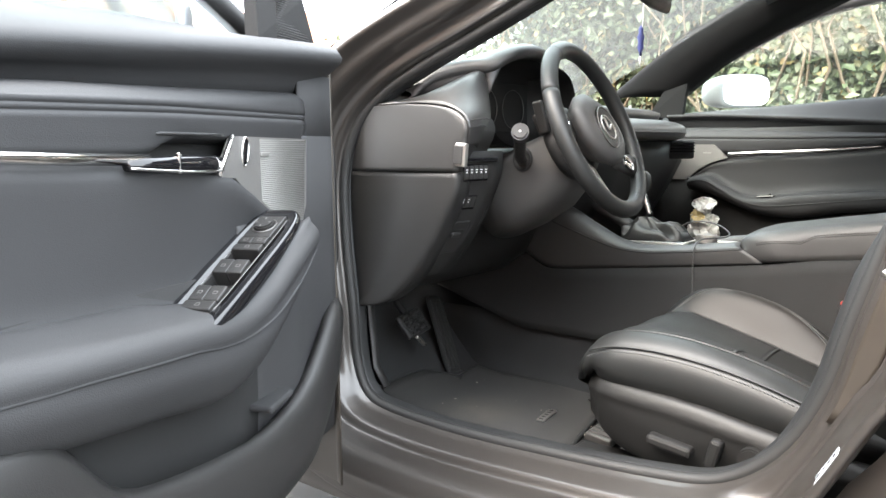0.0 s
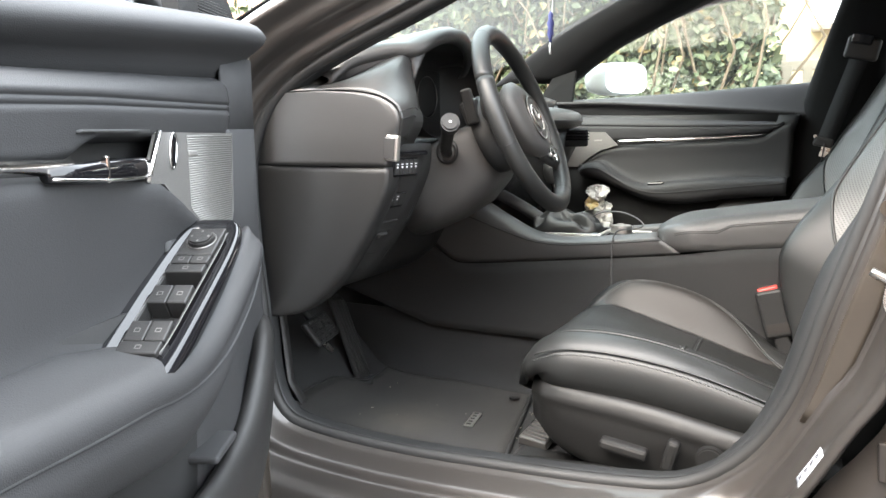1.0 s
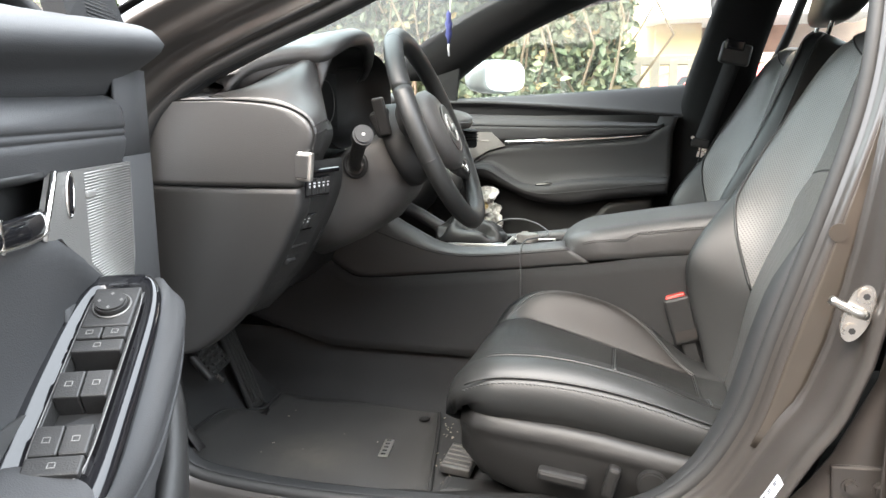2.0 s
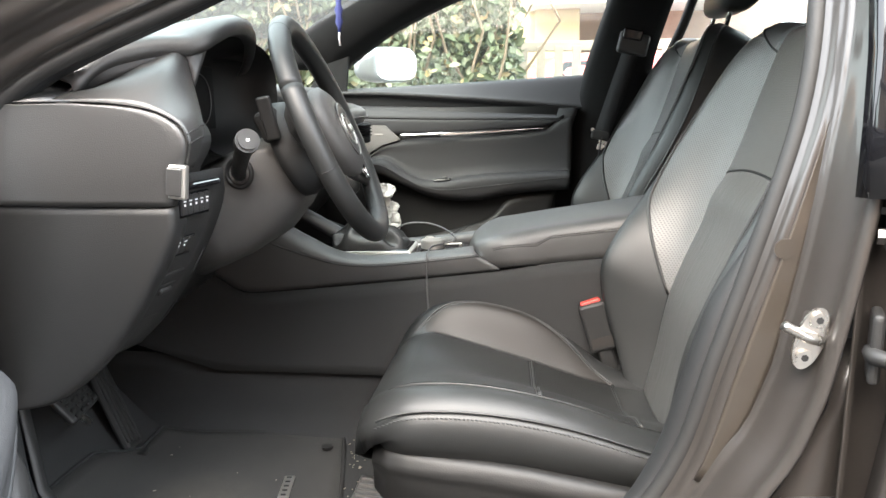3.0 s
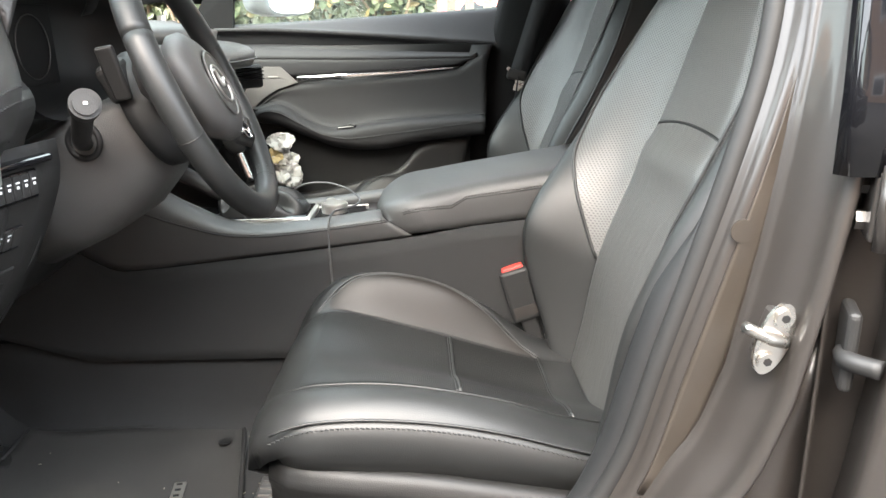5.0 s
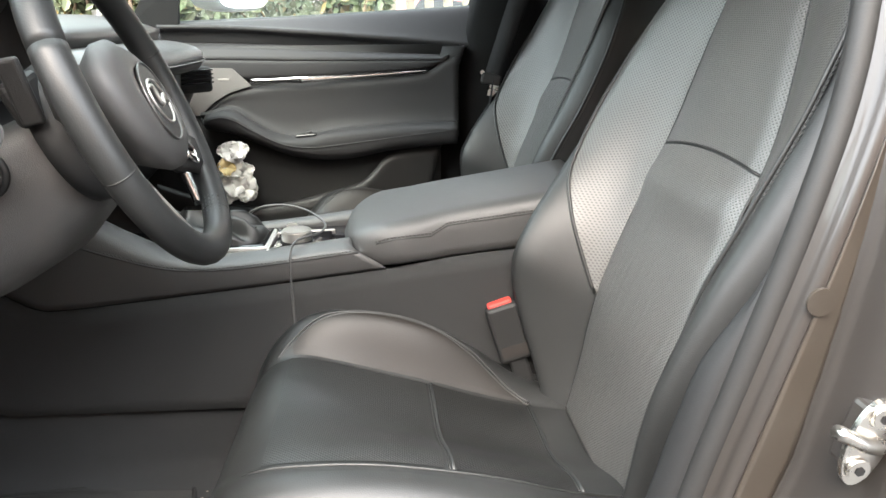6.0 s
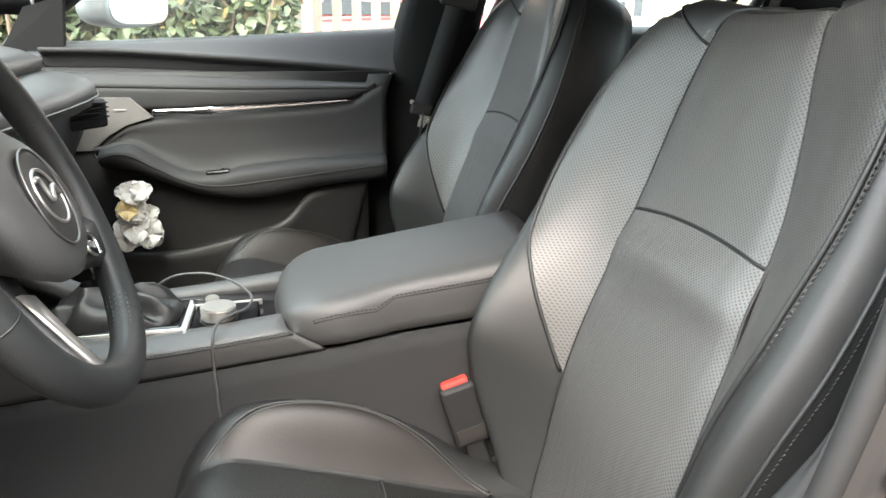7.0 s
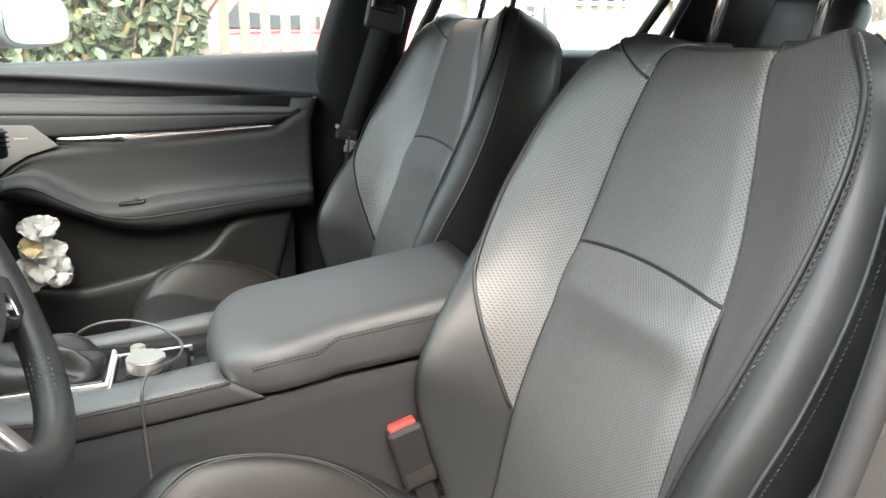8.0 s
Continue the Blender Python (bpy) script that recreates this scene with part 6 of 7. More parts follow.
    # speaker panel, bevelled edge towards the insert
    sp = slab("speaker_panel", [(x - HX, 0.6005 - HY, z + 0.013) for x, z in ((-0.33, 0.882), (-0.128, 0.879), (-0.084, 0.836), (-0.141, 0.8185), (-0.178, 0.797), (-0.216, 0.765), (-0.33, 0.765))], (0, 0.008, 0), GRILLE, d, "silver perforated speaker panel", bevel=0.0015)
    part("badge", rbox((0.026, 0.002, 0.005), 0.0008, m=pose(-0.150 - HX, 0.5998 - HY, 0.852 + 0.013)), MESH_LINE, sp, "small silver badge")
    # back under the armrest with shade in its colour, pocket wall in front of it
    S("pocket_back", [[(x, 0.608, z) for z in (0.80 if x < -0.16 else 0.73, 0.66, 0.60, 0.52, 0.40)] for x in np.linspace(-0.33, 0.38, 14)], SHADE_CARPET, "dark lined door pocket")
    rim_z = lambda x: smooth_at(x, (-0.33, -0.19, -0.085, 0.007, 0.13, 0.179, 0.207, 0.238, 0.282, 0.42), (0.60, 0.551, 0.536, 0.549, 0.580, 0.596, 0.620, 0.657, 0.675, 0.690))
    rows = []
    for x in np.linspace(-0.33, 0.42, 60):
        z = rim_z(x)
        out = smooth_at(x, (-0.33, 0.13, 0.25, 0.42), (0.566, 0.566, 0.590, 0.604))
        rows.append(spl([(x, out + 0.020, z - 0.008), (x, out + 0.008, z + 0.002), (x, out, z - 0.004), (x, out - 0.002, z - 0.02), (x, out + 0.004, z * 0.5 + 0.17), (x, out + 0.03, 0.33)], 16))
    rows = [[(min(p[0], rear(p[2]) - 0.004), p[1], p[2]) for p in r] for r in rows]
    S("pocket_lobe", rows, PLASTIC, "black plastic door pocket")
    # closing strip along the rear edge
    S("rear_edge", [[(rear(z) - 0.055, 0.612, z), (rear(z) - 0.012, 0.611, z), (rear(z) - 0.004, 0.614, z), (rear(z), 0.622, z), (rear(z), 0.68, z)] for z in np.linspace(0.34, 0.925, 16)], TRIM, "black rear edge of the door trim")


GLASS = bpy.data.materials.new("clear_glass")
GLASS.use_nodes = True
gt = GLASS.node_tree
gt.nodes.remove(gt.nodes["Principled BSDF"])
gl, tr, mx, lw = [gt.nodes.new("ShaderNode" + k) for k in ("BsdfGlossy", "BsdfTransparent", "MixShader", "LayerWeight")]
gl.inputs["Roughness"].default_value = 0.01
tr.inputs["Color"].default_value = (0.82, 0.86, 0.84, 1)
pw, ad = gt.nodes.new("ShaderNodeMath"), gt.nodes.new("ShaderNodeMath")
pw.operation, ad.operation = "POWER", "MULTIPLY_ADD"
pw.inputs[1].default_value = 5.0
ad.inputs[1].default_value, ad.inputs[2].default_value = 0.85, 0.005
gt.links.new(lw.outputs["Facing"], pw.inputs[0])
gt.links.new(pw.outputs[0], ad.inputs[0])
gt.links.new(ad.outputs[0], mx.inputs[0])
gt.links.new(tr.outputs[0], mx.inputs[1])
gt.links.new(gl.outputs[0], mx.inputs[2])
# pale translucent share mixed in to imitate a veil of haze on the glass
haze, fm_ = gt.nodes.new("ShaderNodeBsdfTranslucent"), gt.nodes.new("ShaderNodeMixShader")
haze.inputs["Color"].default_value = (0.8, 0.8, 0.78, 1)
fm_.inputs[0].default_value = 0.02
gt.links.new(mx.outputs[0], fm_.inputs[1])
gt.links.new(haze.outputs[0], fm_.inputs[2])
gt.links.new(fm_.outputs[0], gt.nodes["Material Output"].inputs[0])
PAINT_MIRROR = material("mirror_paint", (0.20, 0.21, 0.22), 0.3, metal=0.4, bump=0, wear=0.05, coat=0.7)
MIRROR = material("mirror_silver", (0.85, 0.87, 0.88), 0.02, metal=1.0, bump=0, wear=0.01)

HX, HY = -0.585, 0.9076
driver_door, at_door, skin = door_shell("driver_door", "open black-trimmed driver door with leather armrest and window switches", pose(HX, -HY, 0, 0, 0, -69), 1)
driver_trim(driver_door, at_door, skin)
passenger_door, _, skin = door_shell("passenger_door", "closed black-trimmed passenger door with chrome strip and window", pose(HX, HY, -0.013), -1)
passenger_trim(passenger_door, skin)

# ---- rest of the car's cabin ----
def front_edge(z):
    return smooth_at(z, (0.35, 0.49, 0.72, 0.91, 1.02, 1.13, 1.25, 1.36), (0.325, 0.345, 0.392, 0.448, 0.475, 0.508, 0.545, 0.58))


rows = []
for z in np.linspace(0.30, 1.37, 26):
    x, y = front_edge(z), 0.655 - tumble(z) * 0.75
    w = smooth_at(z, (0.3, 0.6, 0.9, 1.1, 1.37), (0.30, 0.24, 0.20, 0.17, 0.16))
    rows.append(spl([(x - 0.012, y + 0.10, z), (x - 0.008, y + 0.02, z), (x + 0.012, y, z), (x + w * 0.35, y - 0.014, z), (x + w * 0.7, y - 0.012, z), (x + w * 0.95, y + 0.004, z), (x + w, y + 0.05, z)], 18))
loft("pillar_trim", rows, MATT, car, "black centre pillar trim", thick=0.004)
# windscreen pillars
for sg in (1, -1):
    rows = []
    for k in np.linspace(0, 1, 14):
        xa, za = -0.56 + 0.60 * k, 1.03 + 0.300 * k + (0.035 * math.sin(k * math.pi) if sg > 0 else 0)
        if sg > 0:
            xb, zb = smooth_at(k, (0, 0.35, 0.6, 1), (-0.300, -0.130, 0.04, 0.27)), smooth_at(k, (0, 0.35, 0.6, 1), (1.050, 1.160, 1.235, 1.315))
        else:
            xb, zb = smooth_at(k, (0, 0.35, 1), (-0.285, -0.12, 0.27)), smooth_at(k, (0, 0.35, 1), (1.055, 1.18, 1.325))
        y = sg * (0.715 - 0.125 * k)
        w = (1.0 if sg > 0 else 0.45)
        xb, zb = xa + (xb - xa) * w, za + (zb - za) * w
        rows.append(spl([(xa - 0.015, y + sg * 0.03, za + 0.015), (xa, y - sg * 0.012, za + 0.012), (xa * 0.6 + xb * 0.4, y - sg * 0.036, za * 0.6 + zb * 0.4 + 0.012), (xa * 0.2 + xb * 0.8, y - sg * 0.022, za * 0.2 + zb * 0.8), (xb, y + sg * 0.004, zb), (xb + 0.01, y + sg * 0.04, zb - 0.01)], 16))
    loft("pillar_trim", rows, MATT, car, "black windscreen pillar trim", thick=0.004)
# roof with its dark lining
rows = []
for x in np.linspace(0.02, 2.0, 14):
    z = smooth_at(x, (0.0, 0.3, 0.8, 1.4, 2.0), (1.335, 1.385, 1.40, 1.375, 1.28))
    rows.append(spl([(x, -0.60, z - 0.055), (x, -0.50, z - 0.012), (x, 0, z + 0.01), (x, 0.50, z - 0.012), (x, 0.60, z - 0.055)], 16))
loft("roof_lining", rows, BLACK, car, "black roof lining", thick=0.012)
loft("roof_skin", [[(p[0], p[1] * 1.05, p[2] + 0.03) for p in r] for r in rows], PAINT, car, "grey-brown painted roof", thick=0.004)
# windscreen
pane = loft("windscreen", [[(-0.72 + 0.75 * k - 0.05 * (1 - (y / 0.66) ** 2), y * (1 - 0.12 * k), 1.02 + 0.325 * k) for y in np.linspace(-0.68, 0.68, 13)] for k in (0, 0.5, 1)], GLASS, car, "clear windscreen", thick=0.005)
pane.visible_shadow = False
# bonnet, wings, front closing
loft("bonnet", [spl([(x, -0.80, z - 0.09), (x, -0.72, z - 0.01), (x, 0, z + 0.035), (x, 0.72, z - 0.01), (x, 0.80, z - 0.09)], 18) for x, z in ((-0.70, 0.99), (-1.0, 0.955), (-1.4, 0.89), (-1.72, 0.80), (-1.86, 0.70))], PAINT, car, "grey-brown painted bonnet", thick=0.004)
for sg in (1, -1):
    loft("front_wing", [[(x, sg * y, z) for y, z in ((0.79, 0.92 + 0.1 * (x + 0.7) * 0.6), (0.86, 0.82), (0.895, 0.66), (0.89, 0.45), (0.87, 0.26))] for x in (-0.60, -0.72, -0.95)], PAINT, car, "grey-brown painted wing", thick=0.004)
    loft("rear_side", [[(x, sg * y, z) for y, z in ((0.70, 1.02), (0.86, 0.96), (0.90, 0.70), (0.885, 0.45), (0.87, 0.26))] for x in (1.42, 1.75, 2.05)], PAINT, car, "grey-brown painted rear side", thick=0.004)
loft("firewall", [[(-0.74, y, z) for z in (0.25, 0.6, 1.0)] for y in (-0.86, 0, 0.86)], BLACK, car, "black bulkhead", thick=0.01)
loft("tailgate", [[(x, y, z) for x, z in ((2.05, 0.45), (2.08, 0.8), (2.02, 1.03))] for y in (-0.80, 0, 0.80)], PAINT, car, "grey-brown tailgate", thick=0.02)
rg = loft("rear_glass", [[(x, y, z) for x, z in ((2.02, 1.03), (1.96, 1.27))] for y in (-0.62, 0, 0.62)], GLASS, car, "rear window", thick=0.004)
rg.visible_shadow = False
loft("rear_floor", [[(x, y, z) for x, z in ((0.6, 0.27), (1.1, 0.27), (1.3, 0.36), (2.05, 0.45))] for y in (-0.86, 0, 0.86)], CARPET, car, "black carpet", thick=0.01)
# rear doors, shut
for sg, nm in ((1, "far"), (-1, "near")):
    rd = thing("rear_door", "closed grey-brown rear door with dark trim and window", "car door", "rear doors")
    near_door = rd
    ed = lambda z: 0.655 + 0.10 * (z - 0.55)
    loft("skin", [[(ed(z) + dx, sg * (y + 0), z) for dx, y in ((0.012, sd - 0.05), (0.002, sd - 0.012), (0.0, sd - 0.003), (0.006, sd), (0.06, sd + 0.003), (0.40, sd + 0.004), (0.75, sd))] for z, sd in ((0.24, 0.86), (0.30, 0.885), (0.45, 0.885), (0.60, 0.892), (0.72, 0.890), (0.85, 0.872), (0.95, 0.835), (1.0, 0.80))], PAINT, rd, "grey-brown painted skin", thick=0.003)
    loft("trim", [[(x, sg * y, z) for y, z in ((0.76, 1.03), (0.69, 1.028), (0.672, 1.01), (0.668, 0.95), (0.655, 0.85), (0.66, 0.6), (0.665, 0.35))] for x in (0.70, 0.9, 1.2, 1.42)], PLASTIC, rd, "black door trim", thick=0.004)
    wf = [(0.69, 1.03), (0.735, 1.15), (0.765, 1.26), (0.80, 1.335), (1.05, 1.335), (1.30, 1.27), (1.40, 1.20), (1.36, 1.03)]
    pn = slab("window_pane", [(x, sg * (0.70 - max(0, z - 1.03) * 0.42), z) for x, z in wf], (0, 0.004, 0), GLASS, rd, "clear rear side window")
    pn.visible_shadow = False
    tube("window_frame", [(x, sg * (0.70 - max(0, z - 1.03) * 0.42), z) for x, z, _ in spl([(x, z, 0) for x, z in wf], 50)], 0.014, BLACK, rd, "black window frame", sides=8)
    tube("window_divider", [(1.28, sg * 0.70, 1.03), (1.335, sg * 0.645, 1.155), (1.36, sg * 0.615, 1.23)], 0.013, BLACK, rd, sides=8)
    loft("rear_pillar", [[(x, sg * y, z) for y, z in ((0.70, 1.02), (0.66, 1.15), (0.60, 1.33))] for x in (1.40, 1.6, 2.0)], BLACK, car, "black rear pillar trim", thick=0.01)
bench = thing("rear_bench", "black leather rear bench with headrests", "rear seat")
loft("bench_back", [[(x + 0.45 * (z - 0.5), y, z) for x, z in ((1.28, 0.50), (1.27, 0.70), (1.28, 0.95), (1.30, 1.02), (1.36, 1.02))] for y in np.linspace(-0.62, 0.62, 9)], LEATHER, bench, "black leather bench back", thick=0.03)
loft("bench_cushion", [[(x, y, z) for x, z in ((0.92, 0.36), (0.90, 0.46), (0.96, 0.52), (1.3, 0.50))] for y in np.linspace(-0.62, 0.62, 9)], LEATHER, bench, "black leather bench cushion", thick=0.03)
for y in (-0.36, 0.36, 0.0):
    part("headrest", rbox((0.09, 0.25, 0.16 if y else 0.10), 0.035, 4, m=pose(1.54, y, 1.09 if y else 1.05, 0, 20, 0)), LEATHER, bench, "black leather headrest", smooth=True)

# ---- doorway details: striker, label, plug, hinges ----
sk = thing("door_striker", "bright zinc door striker with two screws on the pillar", "door striker")
SM = pose(0.596, -0.829, 0.708, 90, 0, 0) @ pose(0, 0, 0, 0, 0, -16)
pm = disc(1.0, 0.005, Matrix.Identity(4), seg=36)
bmesh.ops.scale(pm, vec=(0.0150, 0.0350, 1.0), verts=pm.verts)
bmesh.ops.transform(pm, matrix=SM, verts=pm.verts)
part("striker_plate", pm, ZINC, sk, "zinc striker plate")
part("striker_foot", rbox((0.016, 0.05, 0.02), 0.004, m=SM @ Matrix.Translation((0, 0, -0.012))), PAINT, sk)
tube("striker_loop", [SM @ Vector(q) for q in ((0.006, 0.001, 0.004), (-0.008, 0.002, 0.010), (-0.022, 0.005, 0.013), (-0.036, 0.008, 0.013))], lambda u: 0.0085 - 0.0015 * u, ZINC, sk, "zinc striker loop", n=14, sides=14, flat=0.75)
for b in (-0.021, 0.022):
    sc = part("screw", disc(0.0088, 0.004, SM @ pose(0.0, b, 0.004), bevel=0.001), ZINC, sk, "star-head screw", smooth=False)
    part("socket", disc(0.0040, 0.002, SM @ pose(0.0, b, 0.0058), seg=6), BLACK, sc)
# the label lies on the pillar's lower curve
st = thing("tyre_label", "white printed information label on the pillar", "label")
LABEL = material("label_sheet", (0.42, 0.44, 0.47), 0.5, bump=0, wear=0.05)
GREY_PRINT = material("grey_print", (0.07, 0.07, 0.08), 0.6, bump=0)
ends = [i for i, p in enumerate(loop) if p[0] > 0.40 and 0.468 < p[2] < 0.535]
strip_rows = [spl([FR[i][j] for j in range(0, 56)], 120) for i in ends]
lo, hi = 83, 101


def label_patch(u0, u1, v0, v1, lift, nm, mat):
    rows = []
    for u in np.linspace(u0, u1, 8):
        f = u * (len(strip_rows) - 1)
        i0 = min(int(f), len(strip_rows) - 2)
        w = f - i0
        r = [np.array(a) * (1 - w) + np.array(b) * w for a, b in zip(strip_rows[i0], strip_rows[i0 + 1])]
        rows.append(spl([r[int(round(lo + (hi - lo) * v))] for v in np.linspace(v0, v1, 4)], 6) if (v1 - v0) > 0.5 else [np.array(r[int(lo + (hi - lo) * v0)]) + (np.array(r[int(lo + (hi - lo) * v0) + 1]) - np.array(r[int(lo + (hi - lo) * v0)])) * k for k in np.linspace(0, (v1 - v0) * (hi - lo), 3)])
    loft(nm, lifted(rows, lift), mat, st, "white label" if nm == "sheet" else "", thick=0.0006)


label_patch(0.0, 1.0, 0.0, 1.0, 0.0022, "sheet", LABEL)
for k in range(4):
    label_patch(0.08 + 0.22 * k, 0.22 + 0.22 * k, 0.18, 0.26, 0.0030, "bar", GREY_PRINT)
    label_patch(0.08 + 0.22 * k, 0.19 + 0.22 * k, 0.38, 0.46, 0.0030, "bar", GREY_PRINT)
    label_patch(0.07 + 0.22 * k, 0.24 + 0.22 * k, 0.64, 0.78, 0.0030, "bar", GREY_PRINT)
pg = thing("body_plug", "round rubber plug in the pillar panel", "plug")
part("plug_disc", disc(0.0115, 0.003, pose(0.583, -0.7700, 0.792, 90, 0, 0), bevel=0.0004), PAINT_FLAT, pg, smooth=False)
loft("jamb", [[(x, y + tumble(z) * 0.8, z) for x, y in ((0.638, -0.832), (0.655, -0.806), (0.70, -0.806), (0.74, -0.86))] for z in (0.28, 0.5, 0.7, 0.9, 1.0)], PAINT, car, "painted jamb before the rear door", thick=0.003)
# recessed painted panel behind the pillar's lip, with the lower hinge bolted to it
loft("jamb_panel", [[(x0 + (0.69 - x0) * k, -0.800, z) for k in (0, 0.5, 1)] for z, x0 in ((0.25, 0.43), (0.36, 0.49), (0.44, 0.535), (0.48, 0.565), (0.52, 0.590), (0.62, 0.632), (0.70, 0.645))], PAINT, car, "painted recess behind the pillar", thick=0.003)
hg = part("hinge", rbox((0.085, 0.008, 0.052), 0.003, m=pose(0.632, -0.806, 0.486, 0, -4, 0)), PAINT, near_door, "painted hinge leaf with bolts")
for bx in (0.611, 0.644):
    part("bolt_washer", disc(0.0105, 0.002, pose(bx, -0.811, 0.485, 90, 0, 0), seg=24), PAINT, hg, smooth=False)
    part("bolt", disc(0.0078, 0.008, pose(bx, -0.814, 0.485, 90, 0, 0), seg=6), PAINT, hg, "hexagon bolt", smooth=False)
for z in (0.835,):
    hg = part("hinge", rbox((0.006, 0.050, 0.060), 0.003, m=pose(0.660, -0.836, z, 0, 0, -20)), PAINT, near_door, "painted hinge leaf with bolts")
    for dz in (-0.016, 0.014):
        part("bolt", disc(0.009, 0.010, pose(0.655, -0.834 + 0.006 * (dz > 0), z + dz, 0, 90, -20), seg=6), PAINT, hg, "hexagon bolt")
    tube("hinge_pin", [(0.655, -0.866, z - 0.035), (0.655, -0.866, z + 0.035)], 0.006, PAINT, hg)
bt = thing("wiring_boot", "black rubber wiring boot at the rear door", "wiring boot")
part("boot_plate", rbox((0.012, 0.045, 0.075), 0.010, 3, m=pose(0.657, -0.838, 0.705, 0, 0, -20)), RUBBER, bt, "black rubber boot")
tube("boot_hose", [(0.652, -0.843, 0.70), (0.648, -0.860, 0.70), (0.665, -0.880, 0.70)], 0.009, RUBBER, bt, n=8)
# gloss strip on the pillar above the waist
loft("pillar_cover", [[(x + 0.03 * (z - 0.86), y + tumble(z) * 0.9, z) for x, y in ((0.622, -0.846), (0.630, -0.860), (0.70, -0.866), (0.735, -0.864))] for z in (0.86, 0.93, 1.0, 1.1, 1.2, 1.33)], GLOSS, car, "gloss black pillar cover", thick=0.003)

# ---- belts, mirror, hanging charm, flower ornament ----
bl = thing("seat_belt", "black seat belt hanging at the passenger pillar", "seat belt")
rows = []
for k in np.linspace(0, 1, 16):
    c = Vector((0.585, 0.575, 1.085)) * (1 - k) + Vector((0.512, 0.612, 0.845)) * k
    rows.append([c + Vector((-0.024, 0.004, 0)), c + Vector((0, -0.002, 0.0)), c + Vector((0.024, -0.006, 0))])
loft("webbing", rows, WEBBING, bl, "black belt webbing", thick=0.002)
part("belt_guide", rbox((0.085, 0.02, 0.06), 0.009, 3, m=pose(0.588, 0.572, 1.10, 0, 12, 0)), PLASTIC, bl, "black belt guide")
part("guide_cap", rbox((0.055, 0.012, 0.03), 0.006, m=pose(0.585, 0.562, 1.125, 0, 12, 0)), GLOSS, bl)
lt = part("latch_body", rbox((0.052, 0.012, 0.028), 0.005, m=pose(0.508, 0.608, 0.845, 0, 12, 0)), PLASTIC, bl, "black latch body")
part("latch_tongue", rbox((0.026, 0.003, 0.040), 0.002, m=pose(0.515, 0.606, 0.822, 0, 12, 0)), ZINC, lt, "steel latch tongue")
part("latch_stop", disc(0.005, 0.006, pose(0.486, 0.607, 0.862, 90, 0, 0)), SATIN, bl)
low = rows[-1]
tube("lower_belt", [(0.512, 0.612, 0.84), (0.50, 0.60, 0.70), (0.52, 0.60, 0.45)], 0.018, WEBBING, bl, n=12, flat=0.12)
mr = thing("rearview_mirror", "black interior rear-view mirror below the roof", "mirror")
rows = [[(-0.075 + 0.018 * sc * math.cos(q) * 0.8 + dx, y, 1.243 + 0.032 * sc * math.sin(q)) for q in np.linspace(0, math.tau, 25)[:-1]] for y, sc, dx in ((-0.125, 0.5, 0.01), (-0.115, 0.9, 0.008), (-0.05, 1.0, 0.0), (0.02, 1.0, -0.005), (0.08, 0.9, -0.012), (0.09, 0.5, -0.014))]
loft("mirror_shell", rows, PLASTIC, mr, "black mirror shell", ring=True, caps=True)
tube("mirror_stem", [(-0.085, -0.01, 1.25), (-0.13, 0.0, 1.29), (-0.16, 0.0, 1.30)], 0.012, PLASTIC, mr)
ch = thing("hanging_charm", "dark blue charm hanging on a pale thread", "charm")
tube("thread", [(-0.085, -0.065, 1.24), (-0.090, -0.065, 1.10)], 0.0008, WHITE, ch, sides=5)
BLUE = material("blue_cloth", (0.02, 0.025, 0.12), 0.7, scale=500, bump=0.6)
rows = [[(-0.091 + r * math.sin(q), -0.065 + r * math.cos(q), z) for q in np.linspace(0, math.tau, 13)[:-1]] for z, r in ((1.168, 0.002), (1.160, 0.006), (1.150, 0.005), (1.140, 0.009), (1.128, 0.006), (1.115, 0.008), (1.105, 0.004), (1.095, 0.003))]
loft("charm_body", rows, BLUE, ch, "knotted dark blue cloth", ring=True, caps=True)
tube("tassel", [(-0.091, -0.065, 1.10), (-0.092, -0.066, 1.085), (-0.091, -0.064, 1.068)], 0.002, WHITE, ch, sides=6)
fl = thing("tulle_flower", "white and cream tulle flower bundle in the door pocket", "ornament")
TULLE = material("white_tulle", (0.75, 0.74, 0.70), 0.7, scale=700, bump=0.5, wear=0.08, wear_scale=30)
TULLE.node_tree.nodes["Principled BSDF"].inputs["Transmission Weight"].default_value = 0.15
CREAM = material("cream_tulle", (0.72, 0.58, 0.30), 0.7, scale=700, bump=0.5, wear=0.25, wear_scale=30)
rnd = random.Random(4)
FACE = Vector((0.25, -0.90, 0.36)).normalized()
SIDE = Vector((0, 0, 1)).cross(FACE).normalized()
TOPW = FACE.cross(SIDE)
